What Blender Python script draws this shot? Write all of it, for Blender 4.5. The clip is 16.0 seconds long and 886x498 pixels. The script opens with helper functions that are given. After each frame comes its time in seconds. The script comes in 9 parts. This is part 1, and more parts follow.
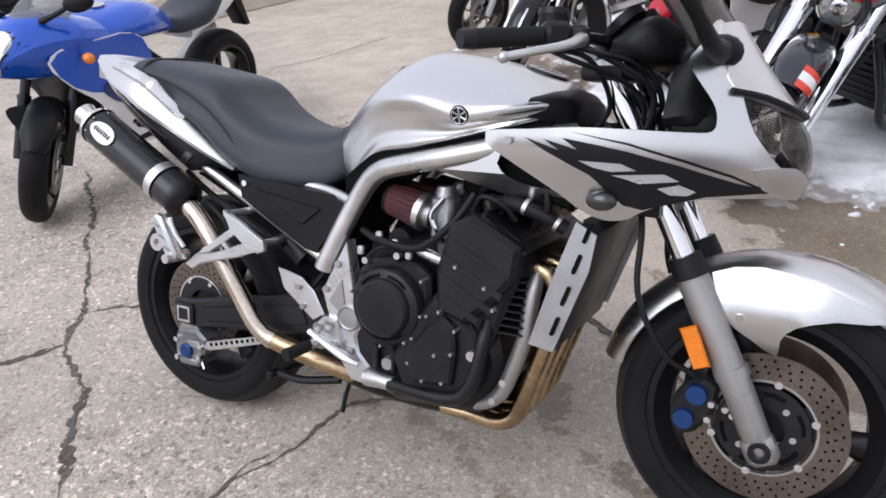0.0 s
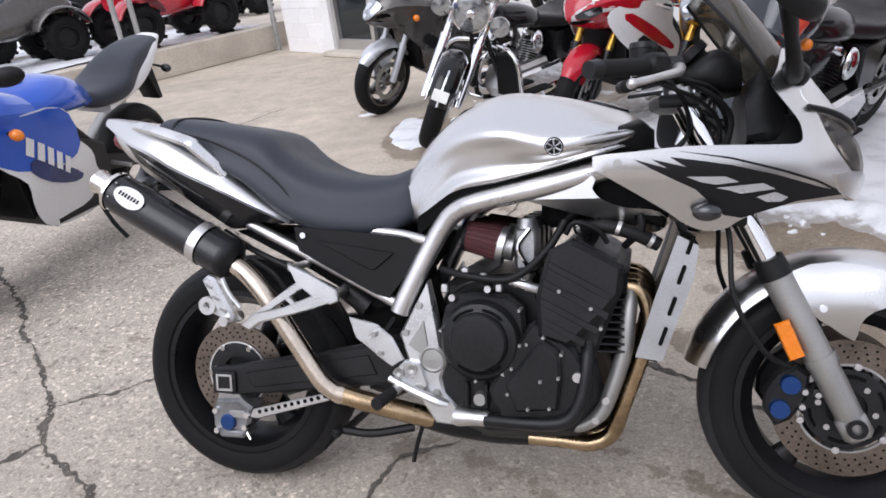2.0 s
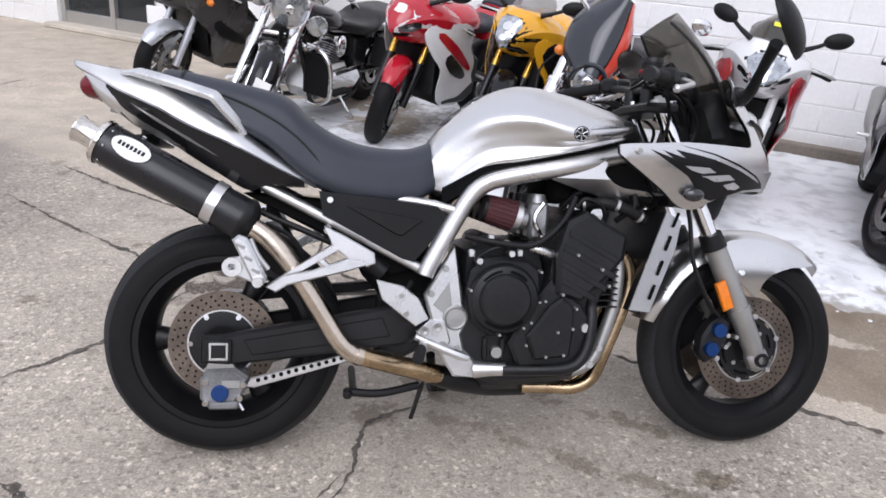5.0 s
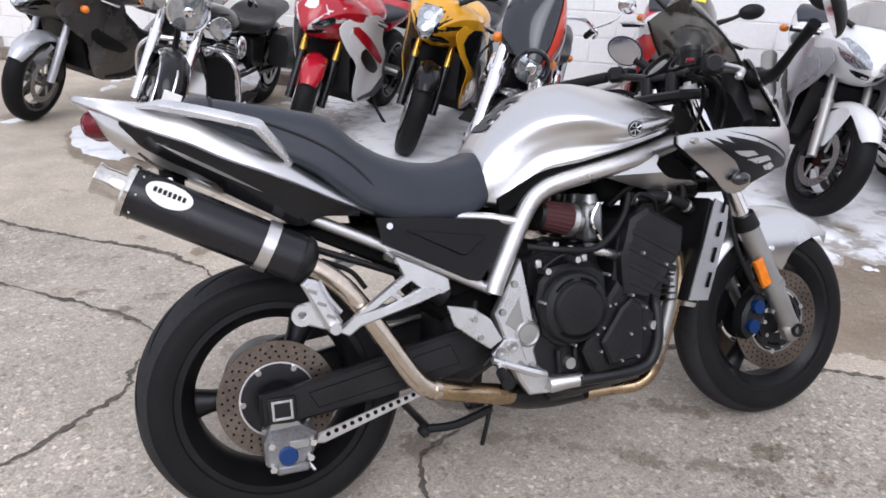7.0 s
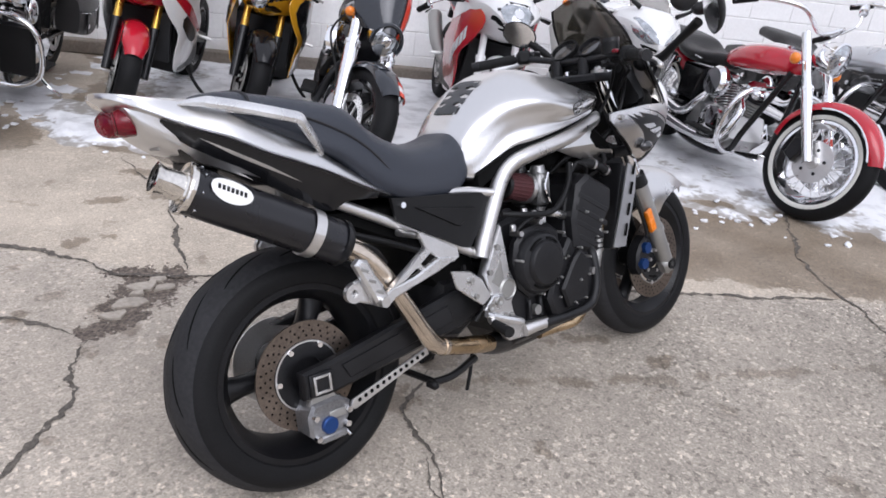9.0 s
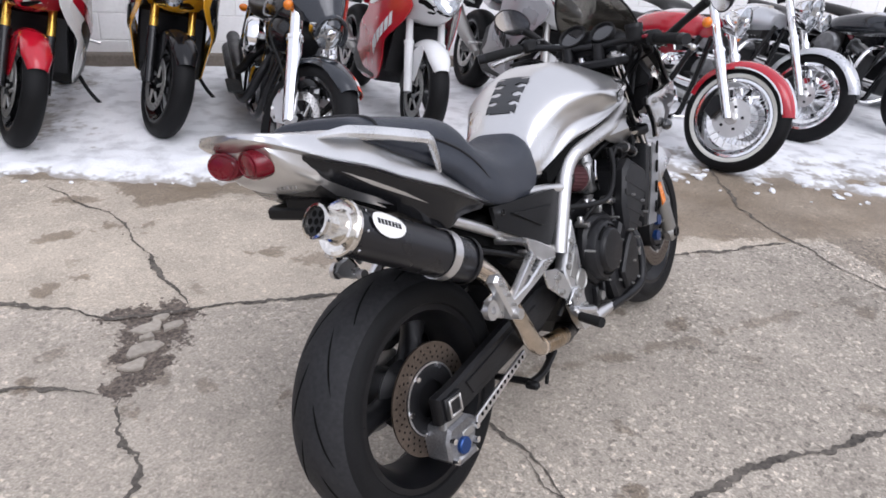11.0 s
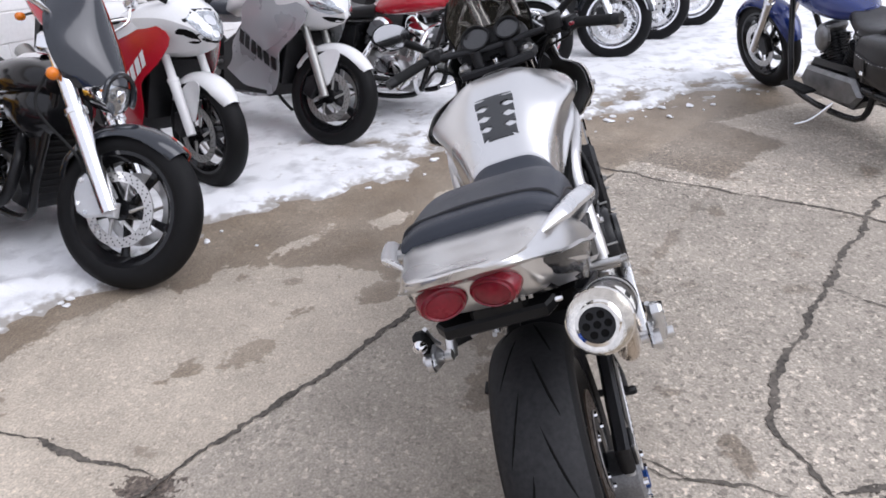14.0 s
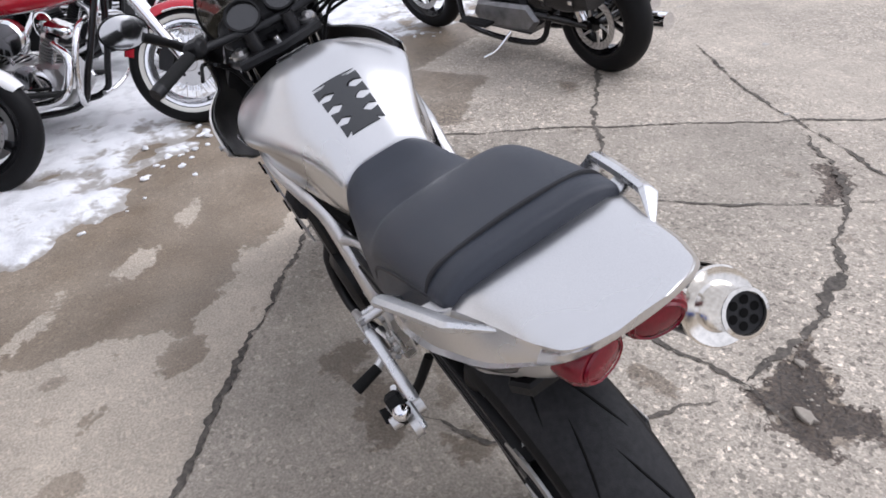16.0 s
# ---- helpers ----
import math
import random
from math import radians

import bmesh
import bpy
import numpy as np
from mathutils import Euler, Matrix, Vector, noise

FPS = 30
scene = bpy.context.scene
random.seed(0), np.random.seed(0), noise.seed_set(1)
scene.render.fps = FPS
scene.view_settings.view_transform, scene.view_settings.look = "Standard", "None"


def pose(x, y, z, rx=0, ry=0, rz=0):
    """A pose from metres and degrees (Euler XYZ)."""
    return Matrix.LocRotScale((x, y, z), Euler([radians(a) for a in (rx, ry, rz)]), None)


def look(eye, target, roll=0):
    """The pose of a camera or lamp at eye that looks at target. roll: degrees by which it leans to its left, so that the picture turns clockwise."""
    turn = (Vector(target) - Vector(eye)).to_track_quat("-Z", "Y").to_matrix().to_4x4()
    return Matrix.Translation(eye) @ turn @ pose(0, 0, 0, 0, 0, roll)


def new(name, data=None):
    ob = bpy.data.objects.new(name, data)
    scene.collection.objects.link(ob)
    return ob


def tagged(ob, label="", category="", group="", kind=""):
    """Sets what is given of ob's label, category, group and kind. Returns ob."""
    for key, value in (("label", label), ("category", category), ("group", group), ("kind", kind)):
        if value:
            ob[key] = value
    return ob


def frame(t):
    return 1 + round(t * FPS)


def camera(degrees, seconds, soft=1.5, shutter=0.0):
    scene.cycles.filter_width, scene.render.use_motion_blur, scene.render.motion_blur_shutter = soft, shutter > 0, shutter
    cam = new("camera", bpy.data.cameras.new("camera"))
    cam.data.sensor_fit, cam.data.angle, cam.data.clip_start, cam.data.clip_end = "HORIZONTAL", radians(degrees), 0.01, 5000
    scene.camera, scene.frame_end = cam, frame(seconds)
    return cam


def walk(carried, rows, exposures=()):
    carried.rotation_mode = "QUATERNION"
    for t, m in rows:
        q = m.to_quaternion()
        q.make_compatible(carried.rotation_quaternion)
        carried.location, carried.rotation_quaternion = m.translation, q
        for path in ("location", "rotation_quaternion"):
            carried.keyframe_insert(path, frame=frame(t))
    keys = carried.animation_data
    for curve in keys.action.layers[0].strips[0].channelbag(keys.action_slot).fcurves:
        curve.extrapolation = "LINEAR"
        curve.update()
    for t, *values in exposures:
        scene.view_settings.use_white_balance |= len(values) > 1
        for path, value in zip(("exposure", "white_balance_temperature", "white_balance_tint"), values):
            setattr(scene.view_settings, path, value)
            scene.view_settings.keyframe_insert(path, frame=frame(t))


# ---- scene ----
cam = camera(63.8, 16.0, 1.7)
SKY_STRENGTH, SUN_STRENGTH, EXPOSURE = 0.13, 1.3, 0.0
PATH = [
    (0, (1.483, -1.138, 1.314), (0.582, 0.384, 0.381), -7.8),
    (0.5, (1.413, -1.295, 1.365), (0.695, 0.334, 0.453), -5.9),
    (1, (1.325, -1.402, 1.375), (0.733, 0.325, 0.558), -4.0),
    (1.5, (1.165, -1.373, 1.326), (0.63, 0.385, 0.537), -5.1),
    (2, (1.049, -1.369, 1.319), (0.494, 0.375, 0.512), -7.5),
    (2.5, (0.98, -1.513, 1.328), (0.578, 0.281, 0.541), -5.8),
    (3, (0.922, -1.638, 1.34), (0.727, 0.195, 0.565), -4.1),
    (3.5, (0.849, -1.614, 1.344), (0.801, 0.253, 0.629), -1.9),
    (4, (0.595, -1.707, 1.33), (0.744, 0.157, 0.62), 0.9),
    (4.5, (0.412, -1.664, 1.305), (0.634, 0.166, 0.53), 3.9),
    (7, (-0.15, -1.362, 1.294), (0.512, 0.346, 0.491), 2.8),
    (7.5, (-0.251, -1.293, 1.299), (0.474, 0.381, 0.48), 4.0),
    (8, (-0.461, -1.286, 1.314), (0.588, 0.21, 0.499), 5.5),
    (8.2, (-0.516, -1.284, 1.319), (0.592, 0.166, 0.5), 6.1),
    (10.3, (-1.072, -0.958, 1.4), (0.349, 0.147, 0.529), 7.0),
    (10.5, (-1.094, -0.912, 1.392), (0.36, 0.153, 0.525), 7.0),
    (11, (-1.111, -0.736, 1.358), (0.379, 0.272, 0.484), 5.3),
    (11.5, (-1.117, -0.57, 1.355), (0.395, 0.355, 0.429), 4.9),
    (12, (-1.214, -0.442, 1.399), (0.401, 0.331, 0.508), 5.8),
    (12.5, (-1.339, -0.294, 1.412), (0.384, 0.324, 0.606), 5.7),
    (13, (-1.268, -0.131, 1.386), (0.464, 0.307, 0.489), 4.1),
    (13.5, (-1.178, 0.015, 1.403), (0.527, 0.347, 0.412), -0.5),
    (14, (-1.209, 0.198, 1.43), (0.561, 0.406, 0.522), -2.6),
    (14.5, (-1.179, 0.35, 1.411), (0.6, 0.298, 0.5), -2.3),
    (15, (-0.955, 0.462, 1.371), (0.758, 0.16, 0.384), -4.2),
    (15.5, (-0.824, 0.537, 1.38), (0.843, 0.118, 0.359), -7.9),
    (16, (-0.786, 0.675, 1.383), (0.784, -0.007, 0.347), -5.5),
]
walk(cam, [(t, look(eye, target, roll)) for t, eye, target, roll in PATH], [(0.0, EXPOSURE, 6070, 15), (16.0, EXPOSURE, 6070, 15)])

# ---- light ----
world = bpy.data.worlds.new("overcast_sky")
scene.world = world
world.use_nodes = True
wn, wl = world.node_tree.nodes, world.node_tree.links
wn.clear()
sky = wn.new("ShaderNodeTexSky")
sky.sky_type, sky.sun_disc = "NISHITA", False
sky.sun_elevation, sky.sun_rotation = radians(48), radians(200)
sky.air_density, sky.dust_density, sky.ozone_density = 1.0, 6.0, 1.0
pale = wn.new("ShaderNodeHueSaturation")
pale.inputs["Saturation"].default_value = 0.12
veil = wn.new("ShaderNodeBackground")
veil.inputs["Strength"].default_value = SKY_STRENGTH
wout = wn.new("ShaderNodeOutputWorld")
cloud_mix = wn.new("ShaderNodeMix")
cloud_mix.data_type = "RGBA"
cloud_mix.inputs[0].default_value = 0.72
cloud_mix.inputs[7].default_value = (9.2, 9.4, 10.0, 1)
wl.new(sky.outputs[0], pale.inputs["Color"])
wl.new(pale.outputs[0], cloud_mix.inputs[6])
wl.new(cloud_mix.outputs[2], veil.inputs["Color"])
wl.new(veil.outputs[0], wout.inputs[0])
sun = new("sun", bpy.data.lights.new("sun", "SUN"))
sun.data.energy, sun.data.angle, sun.data.color = SUN_STRENGTH, radians(50), (1.0, 0.985, 0.96)
sun.matrix_world = look((0, 0, 20), Vector((0, 0, 20)) - Vector((math.sin(radians(200)) * math.cos(radians(48)), math.cos(radians(200)) * math.cos(radians(48)), math.sin(radians(48)))))


# ---- materials ----
def material(name, color, rough=0.5, metal=0.0, coat=0.0, big=(3.0, 0.1), fine=(80.0, 0.06), bump=0.0, bump_scale=200.0, rough_var=0.08, transmission=0.0, ior=1.45, alpha=1.0, random=0.0, specular=0.5):
    """A node material with large and fine variation of tone, uneven gloss and a fine relief."""
    m = bpy.data.materials.new(name)
    m.use_nodes = True
    n, l = m.node_tree.nodes, m.node_tree.links
    b = n["Principled BSDF"]
    coord = n.new("ShaderNodeTexCoord")
    tone = n.new("ShaderNodeMath")
    tone.operation = "ADD"
    tone.inputs[0].default_value = 1.0
    parts = []
    for scale, amount in (big, fine):
        t = n.new("ShaderNodeTexNoise")
        t.inputs["Scale"].default_value, t.inputs["Detail"].default_value = scale, 4
        l.new(coord.outputs["Object"], t.inputs["Vector"])
        r = n.new("ShaderNodeMapRange")
        r.inputs["From Min"].default_value, r.inputs["From Max"].default_value = 0.25, 0.75
        r.inputs["To Min"].default_value, r.inputs["To Max"].default_value = -amount, amount
        l.new(t.outputs["Fac"], r.inputs["Value"])
        parts.append((t, r))
    s = n.new("ShaderNodeMath")
    s.operation = "ADD"
    l.new(parts[0][1].outputs[0], s.inputs[0])
    l.new(parts[1][1].outputs[0], s.inputs[1])
    last = s
    if random:
        info = n.new("ShaderNodeObjectInfo")
        rr = n.new("ShaderNodeMapRange")
        rr.inputs["To Min"].default_value, rr.inputs["To Max"].default_value = -random, random
        l.new(info.outputs["Random"], rr.inputs["Value"])
        s2 = n.new("ShaderNodeMath")
        s2.operation = "ADD"
        l.new(s.outputs[0], s2.inputs[0])
        l.new(rr.outputs[0], s2.inputs[1])
        last = s2
    l.new(last.outputs[0], tone.inputs[1])
    mul = n.new("ShaderNodeVectorMath")
    mul.operation = "SCALE"
    mul.inputs[0].default_value = color
    l.new(tone.outputs[0], mul.inputs["Scale"])
    l.new(mul.outputs[0], b.inputs["Base Color"])
    rv = n.new("ShaderNodeMapRange")
    rv.inputs["From Min"].default_value, rv.inputs["From Max"].default_value = 0.3, 0.7
    rv.inputs["To Min"].default_value, rv.inputs["To Max"].default_value = max(0.02, rough - rough_var), min(1, rough + rough_var)
    l.new(parts[0][0].outputs["Fac"], rv.inputs["Value"])
    l.new(rv.outputs[0], b.inputs["Roughness"])
    b.inputs["Metallic"].default_value = metal
    b.inputs["Specular IOR Level"].default_value = specular
    b.inputs["Coat Weight"].default_value = coat
    b.inputs["Coat Roughness"].default_value = 0.06
    b.inputs["Transmission Weight"].default_value = transmission
    b.inputs["IOR"].default_value = ior
    b.inputs["Alpha"].default_value = alpha
    if bump:
        t = n.new("ShaderNodeTexNoise")
        t.inputs["Scale"].default_value, t.inputs["Detail"].default_value = bump_scale, 3
        l.new(coord.outputs["Object"], t.inputs["Vector"])
        bp = n.new("ShaderNodeBump")
        bp.inputs["Strength"].default_value, bp.inputs["Distance"].default_value = bump, 0.002
        l.new(t.outputs["Fac"], bp.inputs["Height"])
        l.new(bp.outputs[0], b.inputs["Normal"])
    return m


SILVER = material("silver_metallic_paint", (0.65, 0.645, 0.64), 0.30, 1.0, 0.45, (2.5, 0.05), (600, 0.06), 0.03, 900)
BLACK_PAINT = material("gloss_black_paint", (0.008, 0.008, 0.009), 0.16, 0.0, 0.15, (4, 0.15), (90, 0.1), specular=0.35)
WHEEL_BLACK = material("satin_black_wheel", (0.008, 0.008, 0.009), 0.33, 0.0, 0.0, (6, 0.2), (120, 0.2), specular=0.28)
BLACK_PLASTIC = material("black_plastic", (0.010, 0.010, 0.0105), 0.42, 0.0, 0.0, (6, 0.2), (150, 0.15), 0.15, 700, specular=0.22)
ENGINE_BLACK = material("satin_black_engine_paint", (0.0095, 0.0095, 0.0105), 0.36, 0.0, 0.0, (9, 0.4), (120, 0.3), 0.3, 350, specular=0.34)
RUBBER = material("tyre_rubber", (0.010, 0.010, 0.0105), 0.55, 0.0, 0.0, (7, 0.25), (200, 0.15), 0.2, 500, specular=0.14)
TREAD = material("worn_tread_rubber", (0.024, 0.024, 0.0255), 0.65, 0.0, 0.0, (7, 0.3), (90, 0.25), 0.3, 400, specular=0.2)
GRIP = material("soft_grip_rubber", (0.015, 0.015, 0.015), 0.8, 0.0, 0.0, (9, 0.2), (300, 0.2), 0.4, 600, specular=0.2)
VINYL = material("seat_vinyl", (0.024, 0.028, 0.038), 0.45, 0.0, 0.0, (5, 0.12), (400, 0.1), 0.25, 1200)
SEAM = material("seat_seam", (0.010, 0.010, 0.012), 0.6)
CHROME = material("chrome", (0.82, 0.82, 0.83), 0.07, 1.0, 0.0, (6, 0.05), (150, 0.03), 0, 1, 0.04)
ALLOY = material("cast_alloy", (0.62, 0.61, 0.60), 0.33, 0.95, 0.0, (12, 0.12), (300, 0.08), 0.15, 700)
CAST_SILVER = material("silver_cast_finish", (0.66, 0.66, 0.66), 0.30, 0.88, 0.0, (14, 0.1), (300, 0.08), 0.12, 600)
SATIN_ALLOY = material("satin_fork_alloy", (0.36, 0.355, 0.34), 0.42, 0.8, 0.0, (9, 0.1), (300, 0.06))
GUARD = material("brushed_guard_alloy", (0.40, 0.40, 0.405), 0.36, 0.85, 0.0, (10, 0.1), (300, 0.08), 0.1, 600)
CARB = material("dull_carburettor_alloy", (0.30, 0.30, 0.30), 0.36, 0.85, 0.0, (20, 0.35), (200, 0.2), 0.2, 500)
STEEL = material("polished_steel_pipe", (0.60, 0.52, 0.43), 0.2, 1.0, 0.0, (9, 0.18), (80, 0.1), 0.05, 300)
BRONZE = material("heat_tinted_header", (0.42, 0.31, 0.19), 0.26, 1.0, 0.0, (11, 0.35), (60, 0.2), 0.1, 250)
MUFFLER = material("black_muffler_sleeve", (0.008, 0.008, 0.010), 0.28, 0.0, 0.1, (8, 0.2), (200, 0.1))
DISC = material("rusty_brake_disc", (0.150, 0.120, 0.098), 0.36, 0.85, 0.0, (14, 0.3), (160, 0.25), 0.15, 400)
CALIPER = material("dark_cast_caliper", (0.22, 0.22, 0.225), 0.38, 0.7, 0.0, (20, 0.3), (200, 0.2), 0.2, 500)
TIP_STEEL = material("stained_steel_tip", (0.74, 0.71, 0.66), 0.11, 1.0, 0.0, (14, 0.2), (120, 0.12), 0.04, 300)
# near-black colour that stands in for shade inside holes, slots and gaps
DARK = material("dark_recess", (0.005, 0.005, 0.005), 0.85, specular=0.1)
RED_LENS = material("red_lens", (0.15, 0.003, 0.011), 0.22, 0.0, 0.1, (20, 0.2), (160, 0.2))
AMBER = material("amber_reflector", (0.72, 0.19, 0.006), 0.25, 0.0, 0.5, (30, 0.08), (300, 0.1))
SMOKE_LENS = material("smoked_lens", (0.018, 0.018, 0.019), 0.12, 0.0, 0.7)
HEAD_GLASS = material("headlight_lens", (0.42, 0.44, 0.46), 0.1, 0.75, 1.0, (25, 0.35), (120, 0.25))
BLUE_ANOD = material("blue_anodised_cap", (0.015, 0.055, 0.20), 0.35, 0.6, 0.2)
FILTER_RED = material("filter_gauze", (0.062, 0.016, 0.018), 0.7, 0.0, 0.0, (30, 0.2), (300, 0.3), 0.4, 500)
WHITE_PAINT = material("gloss_white_paint", (0.74, 0.74, 0.74), 0.2, 0.0, 0.5, (5, 0.04), (90, 0.03))
RED_PAINT = material("gloss_red_paint", (0.42, 0.009, 0.022), 0.2, 0.0, 0.6, (5, 0.1), (90, 0.05))
MAROON = material("dark_red_paint", (0.16, 0.006, 0.014), 0.18, 0.1, 0.7, (5, 0.1), (90, 0.05))
YELLOW = material("gloss_yellow_paint", (0.74, 0.36, 0.015), 0.2, 0.0, 0.6, (5, 0.06), (90, 0.04))
BLUE_PAINT = material("gloss_blue_paint", (0.012, 0.085, 0.50), 0.2, 0.1, 0.6, (5, 0.1), (90, 0.05))
NAVY = material("dark_blue_paint", (0.008, 0.022, 0.13), 0.18, 0.2, 0.7, (5, 0.1), (90, 0.05))
GREY_PAINT = material("grey_metallic_paint", (0.10, 0.092, 0.085), 0.28, 0.6, 0.4, (5, 0.08), (500, 0.08))
FAIRING_SILVER = material("fairing_silver_paint", (0.33, 0.335, 0.35), 0.3, 0.4, 0.4, (5, 0.05), (400, 0.06))
LIGHT_SILVER = material("light_silver_paint", (0.55, 0.56, 0.58), 0.3, 0.5, 0.4, (5, 0.05), (400, 0.06))
SLATE = material("dark_slate_paint", (0.015, 0.018, 0.024), 0.16, 0.2, 0.7, (5, 0.1), (300, 0.08))
GOLD = material("gold_fork_tube", (0.58, 0.36, 0.07), 0.25, 0.9)
ORANGE_RED = material("orange_red_stripe", (0.62, 0.05, 0.02), 0.22, 0.0, 0.6)
STICKER = material("yellow_sticker", (0.80, 0.74, 0.05), 0.5)
TAG = material("white_tag", (0.78, 0.77, 0.74), 0.5)
DECAL_BLACK = material("matt_black_decal", (0.010, 0.010, 0.011), 0.4, specular=0.25)
DECAL_GREY = material("dark_grey_pad", (0.045, 0.047, 0.05), 0.55)
WHITEWALL = material("whitewall_band", (0.66, 0.65, 0.60), 0.6)
CREAM_PLASTIC = material("black_leather", (0.016, 0.015, 0.015), 0.42, 0.0, 0.0, (8, 0.2), (300, 0.2), 0.3, 500)
PAINTED_BLOCK = material("white_painted_block", (0.85, 0.84, 0.83), 0.6, 0.0, 0.0, (1.2, 0.05), (45, 0.04), 0.4, 160, random=0.03)
MORTAR = material("painted_joint", (0.80, 0.79, 0.775), 0.8, 0.0, 0.0, (2, 0.06), (70, 0.08), 0.4, 200)
# ledge concrete: wet, and the shadow at the wall's foot painted into it
PLINTH = material("wet_shaded_ledge", (0.20, 0.17, 0.14), 0.8, 0.0, 0.0, (2, 0.3), (60, 0.2), 0.6, 160)
KERB = material("old_concrete", (0.54, 0.485, 0.41), 0.85, 0.0, 0.0, (2, 0.18), (60, 0.15), 0.6, 160)
CHIP = material("concrete_chip", (0.36, 0.32, 0.27), 0.85, 0.0, 0.0, (4, 0.2), (60, 0.2), 0.6, 160)
ALU_FRAME = material("anodised_door_frame", (0.52, 0.51, 0.49), 0.4, 0.7)
GALV = material("galvanised_post", (0.42, 0.42, 0.41), 0.5, 0.7, 0.0, (6, 0.2), (80, 0.1))
DARK_GLASS = material("dark_shop_glass", (0.02, 0.025, 0.028), 0.04, 0.0, 0.3)
CRACK = material("dirt_filled_crack", (0.105, 0.092, 0.078), 0.95, 0.0, 0.0, (6, 0.45), (70, 0.5), 0.8, 120)


def pane_material(name, tint, alpha):
    m = bpy.data.materials.new(name)
    m.use_nodes = True
    n, l = m.node_tree.nodes, m.node_tree.links
    b = n["Principled BSDF"]
    b.inputs["Base Color"].default_value = (*tint, 1)
    b.inputs["Roughness"].default_value = 0.06
    b.inputs["Coat Weight"].default_value = 0.5
    clear = n.new("ShaderNodeBsdfTransparent")
    clear.inputs["Color"].default_value = (0.75, 0.73, 0.70, 1)
    mix = n.new("ShaderNodeMixShader")
    mix.inputs[0].default_value = alpha
    l.new(clear.outputs[0], mix.inputs[1])
    l.new(b.outputs[0], mix.inputs[2])
    l.new(mix.outputs[0], n["Material Output"].inputs["Surface"])
    return m


SMOKE_SCREEN = pane_material("smoked_windscreen", (0.05, 0.045, 0.035), 0.55)
HEAD_LENS = pane_material("headlight_cover", (0.03, 0.03, 0.032), 0.25)
CLEAR_SCREEN = pane_material("clear_windscreen", (0.35, 0.36, 0.37), 0.28)


# ---- mesh tools ----
def curve(points, sub=6):
    """A smooth line through points (Catmull-Rom)."""
    p = [Vector(q) for q in points]
    if len(p) < 3:
        return p
    p = [2 * p[0] - p[1], *p, 2 * p[-1] - p[-2]]
    out = []
    for a, b, c, d in zip(p, p[1:], p[2:], p[3:]):
        for k in range(sub):
            t = k / sub
            out.append(0.5 * (2 * b + (c - a) * t + (2 * a - 5 * b + 4 * c - d) * t * t + (3 * b - a - 3 * c + d) * t ** 3))
    return out + [p[-2]]


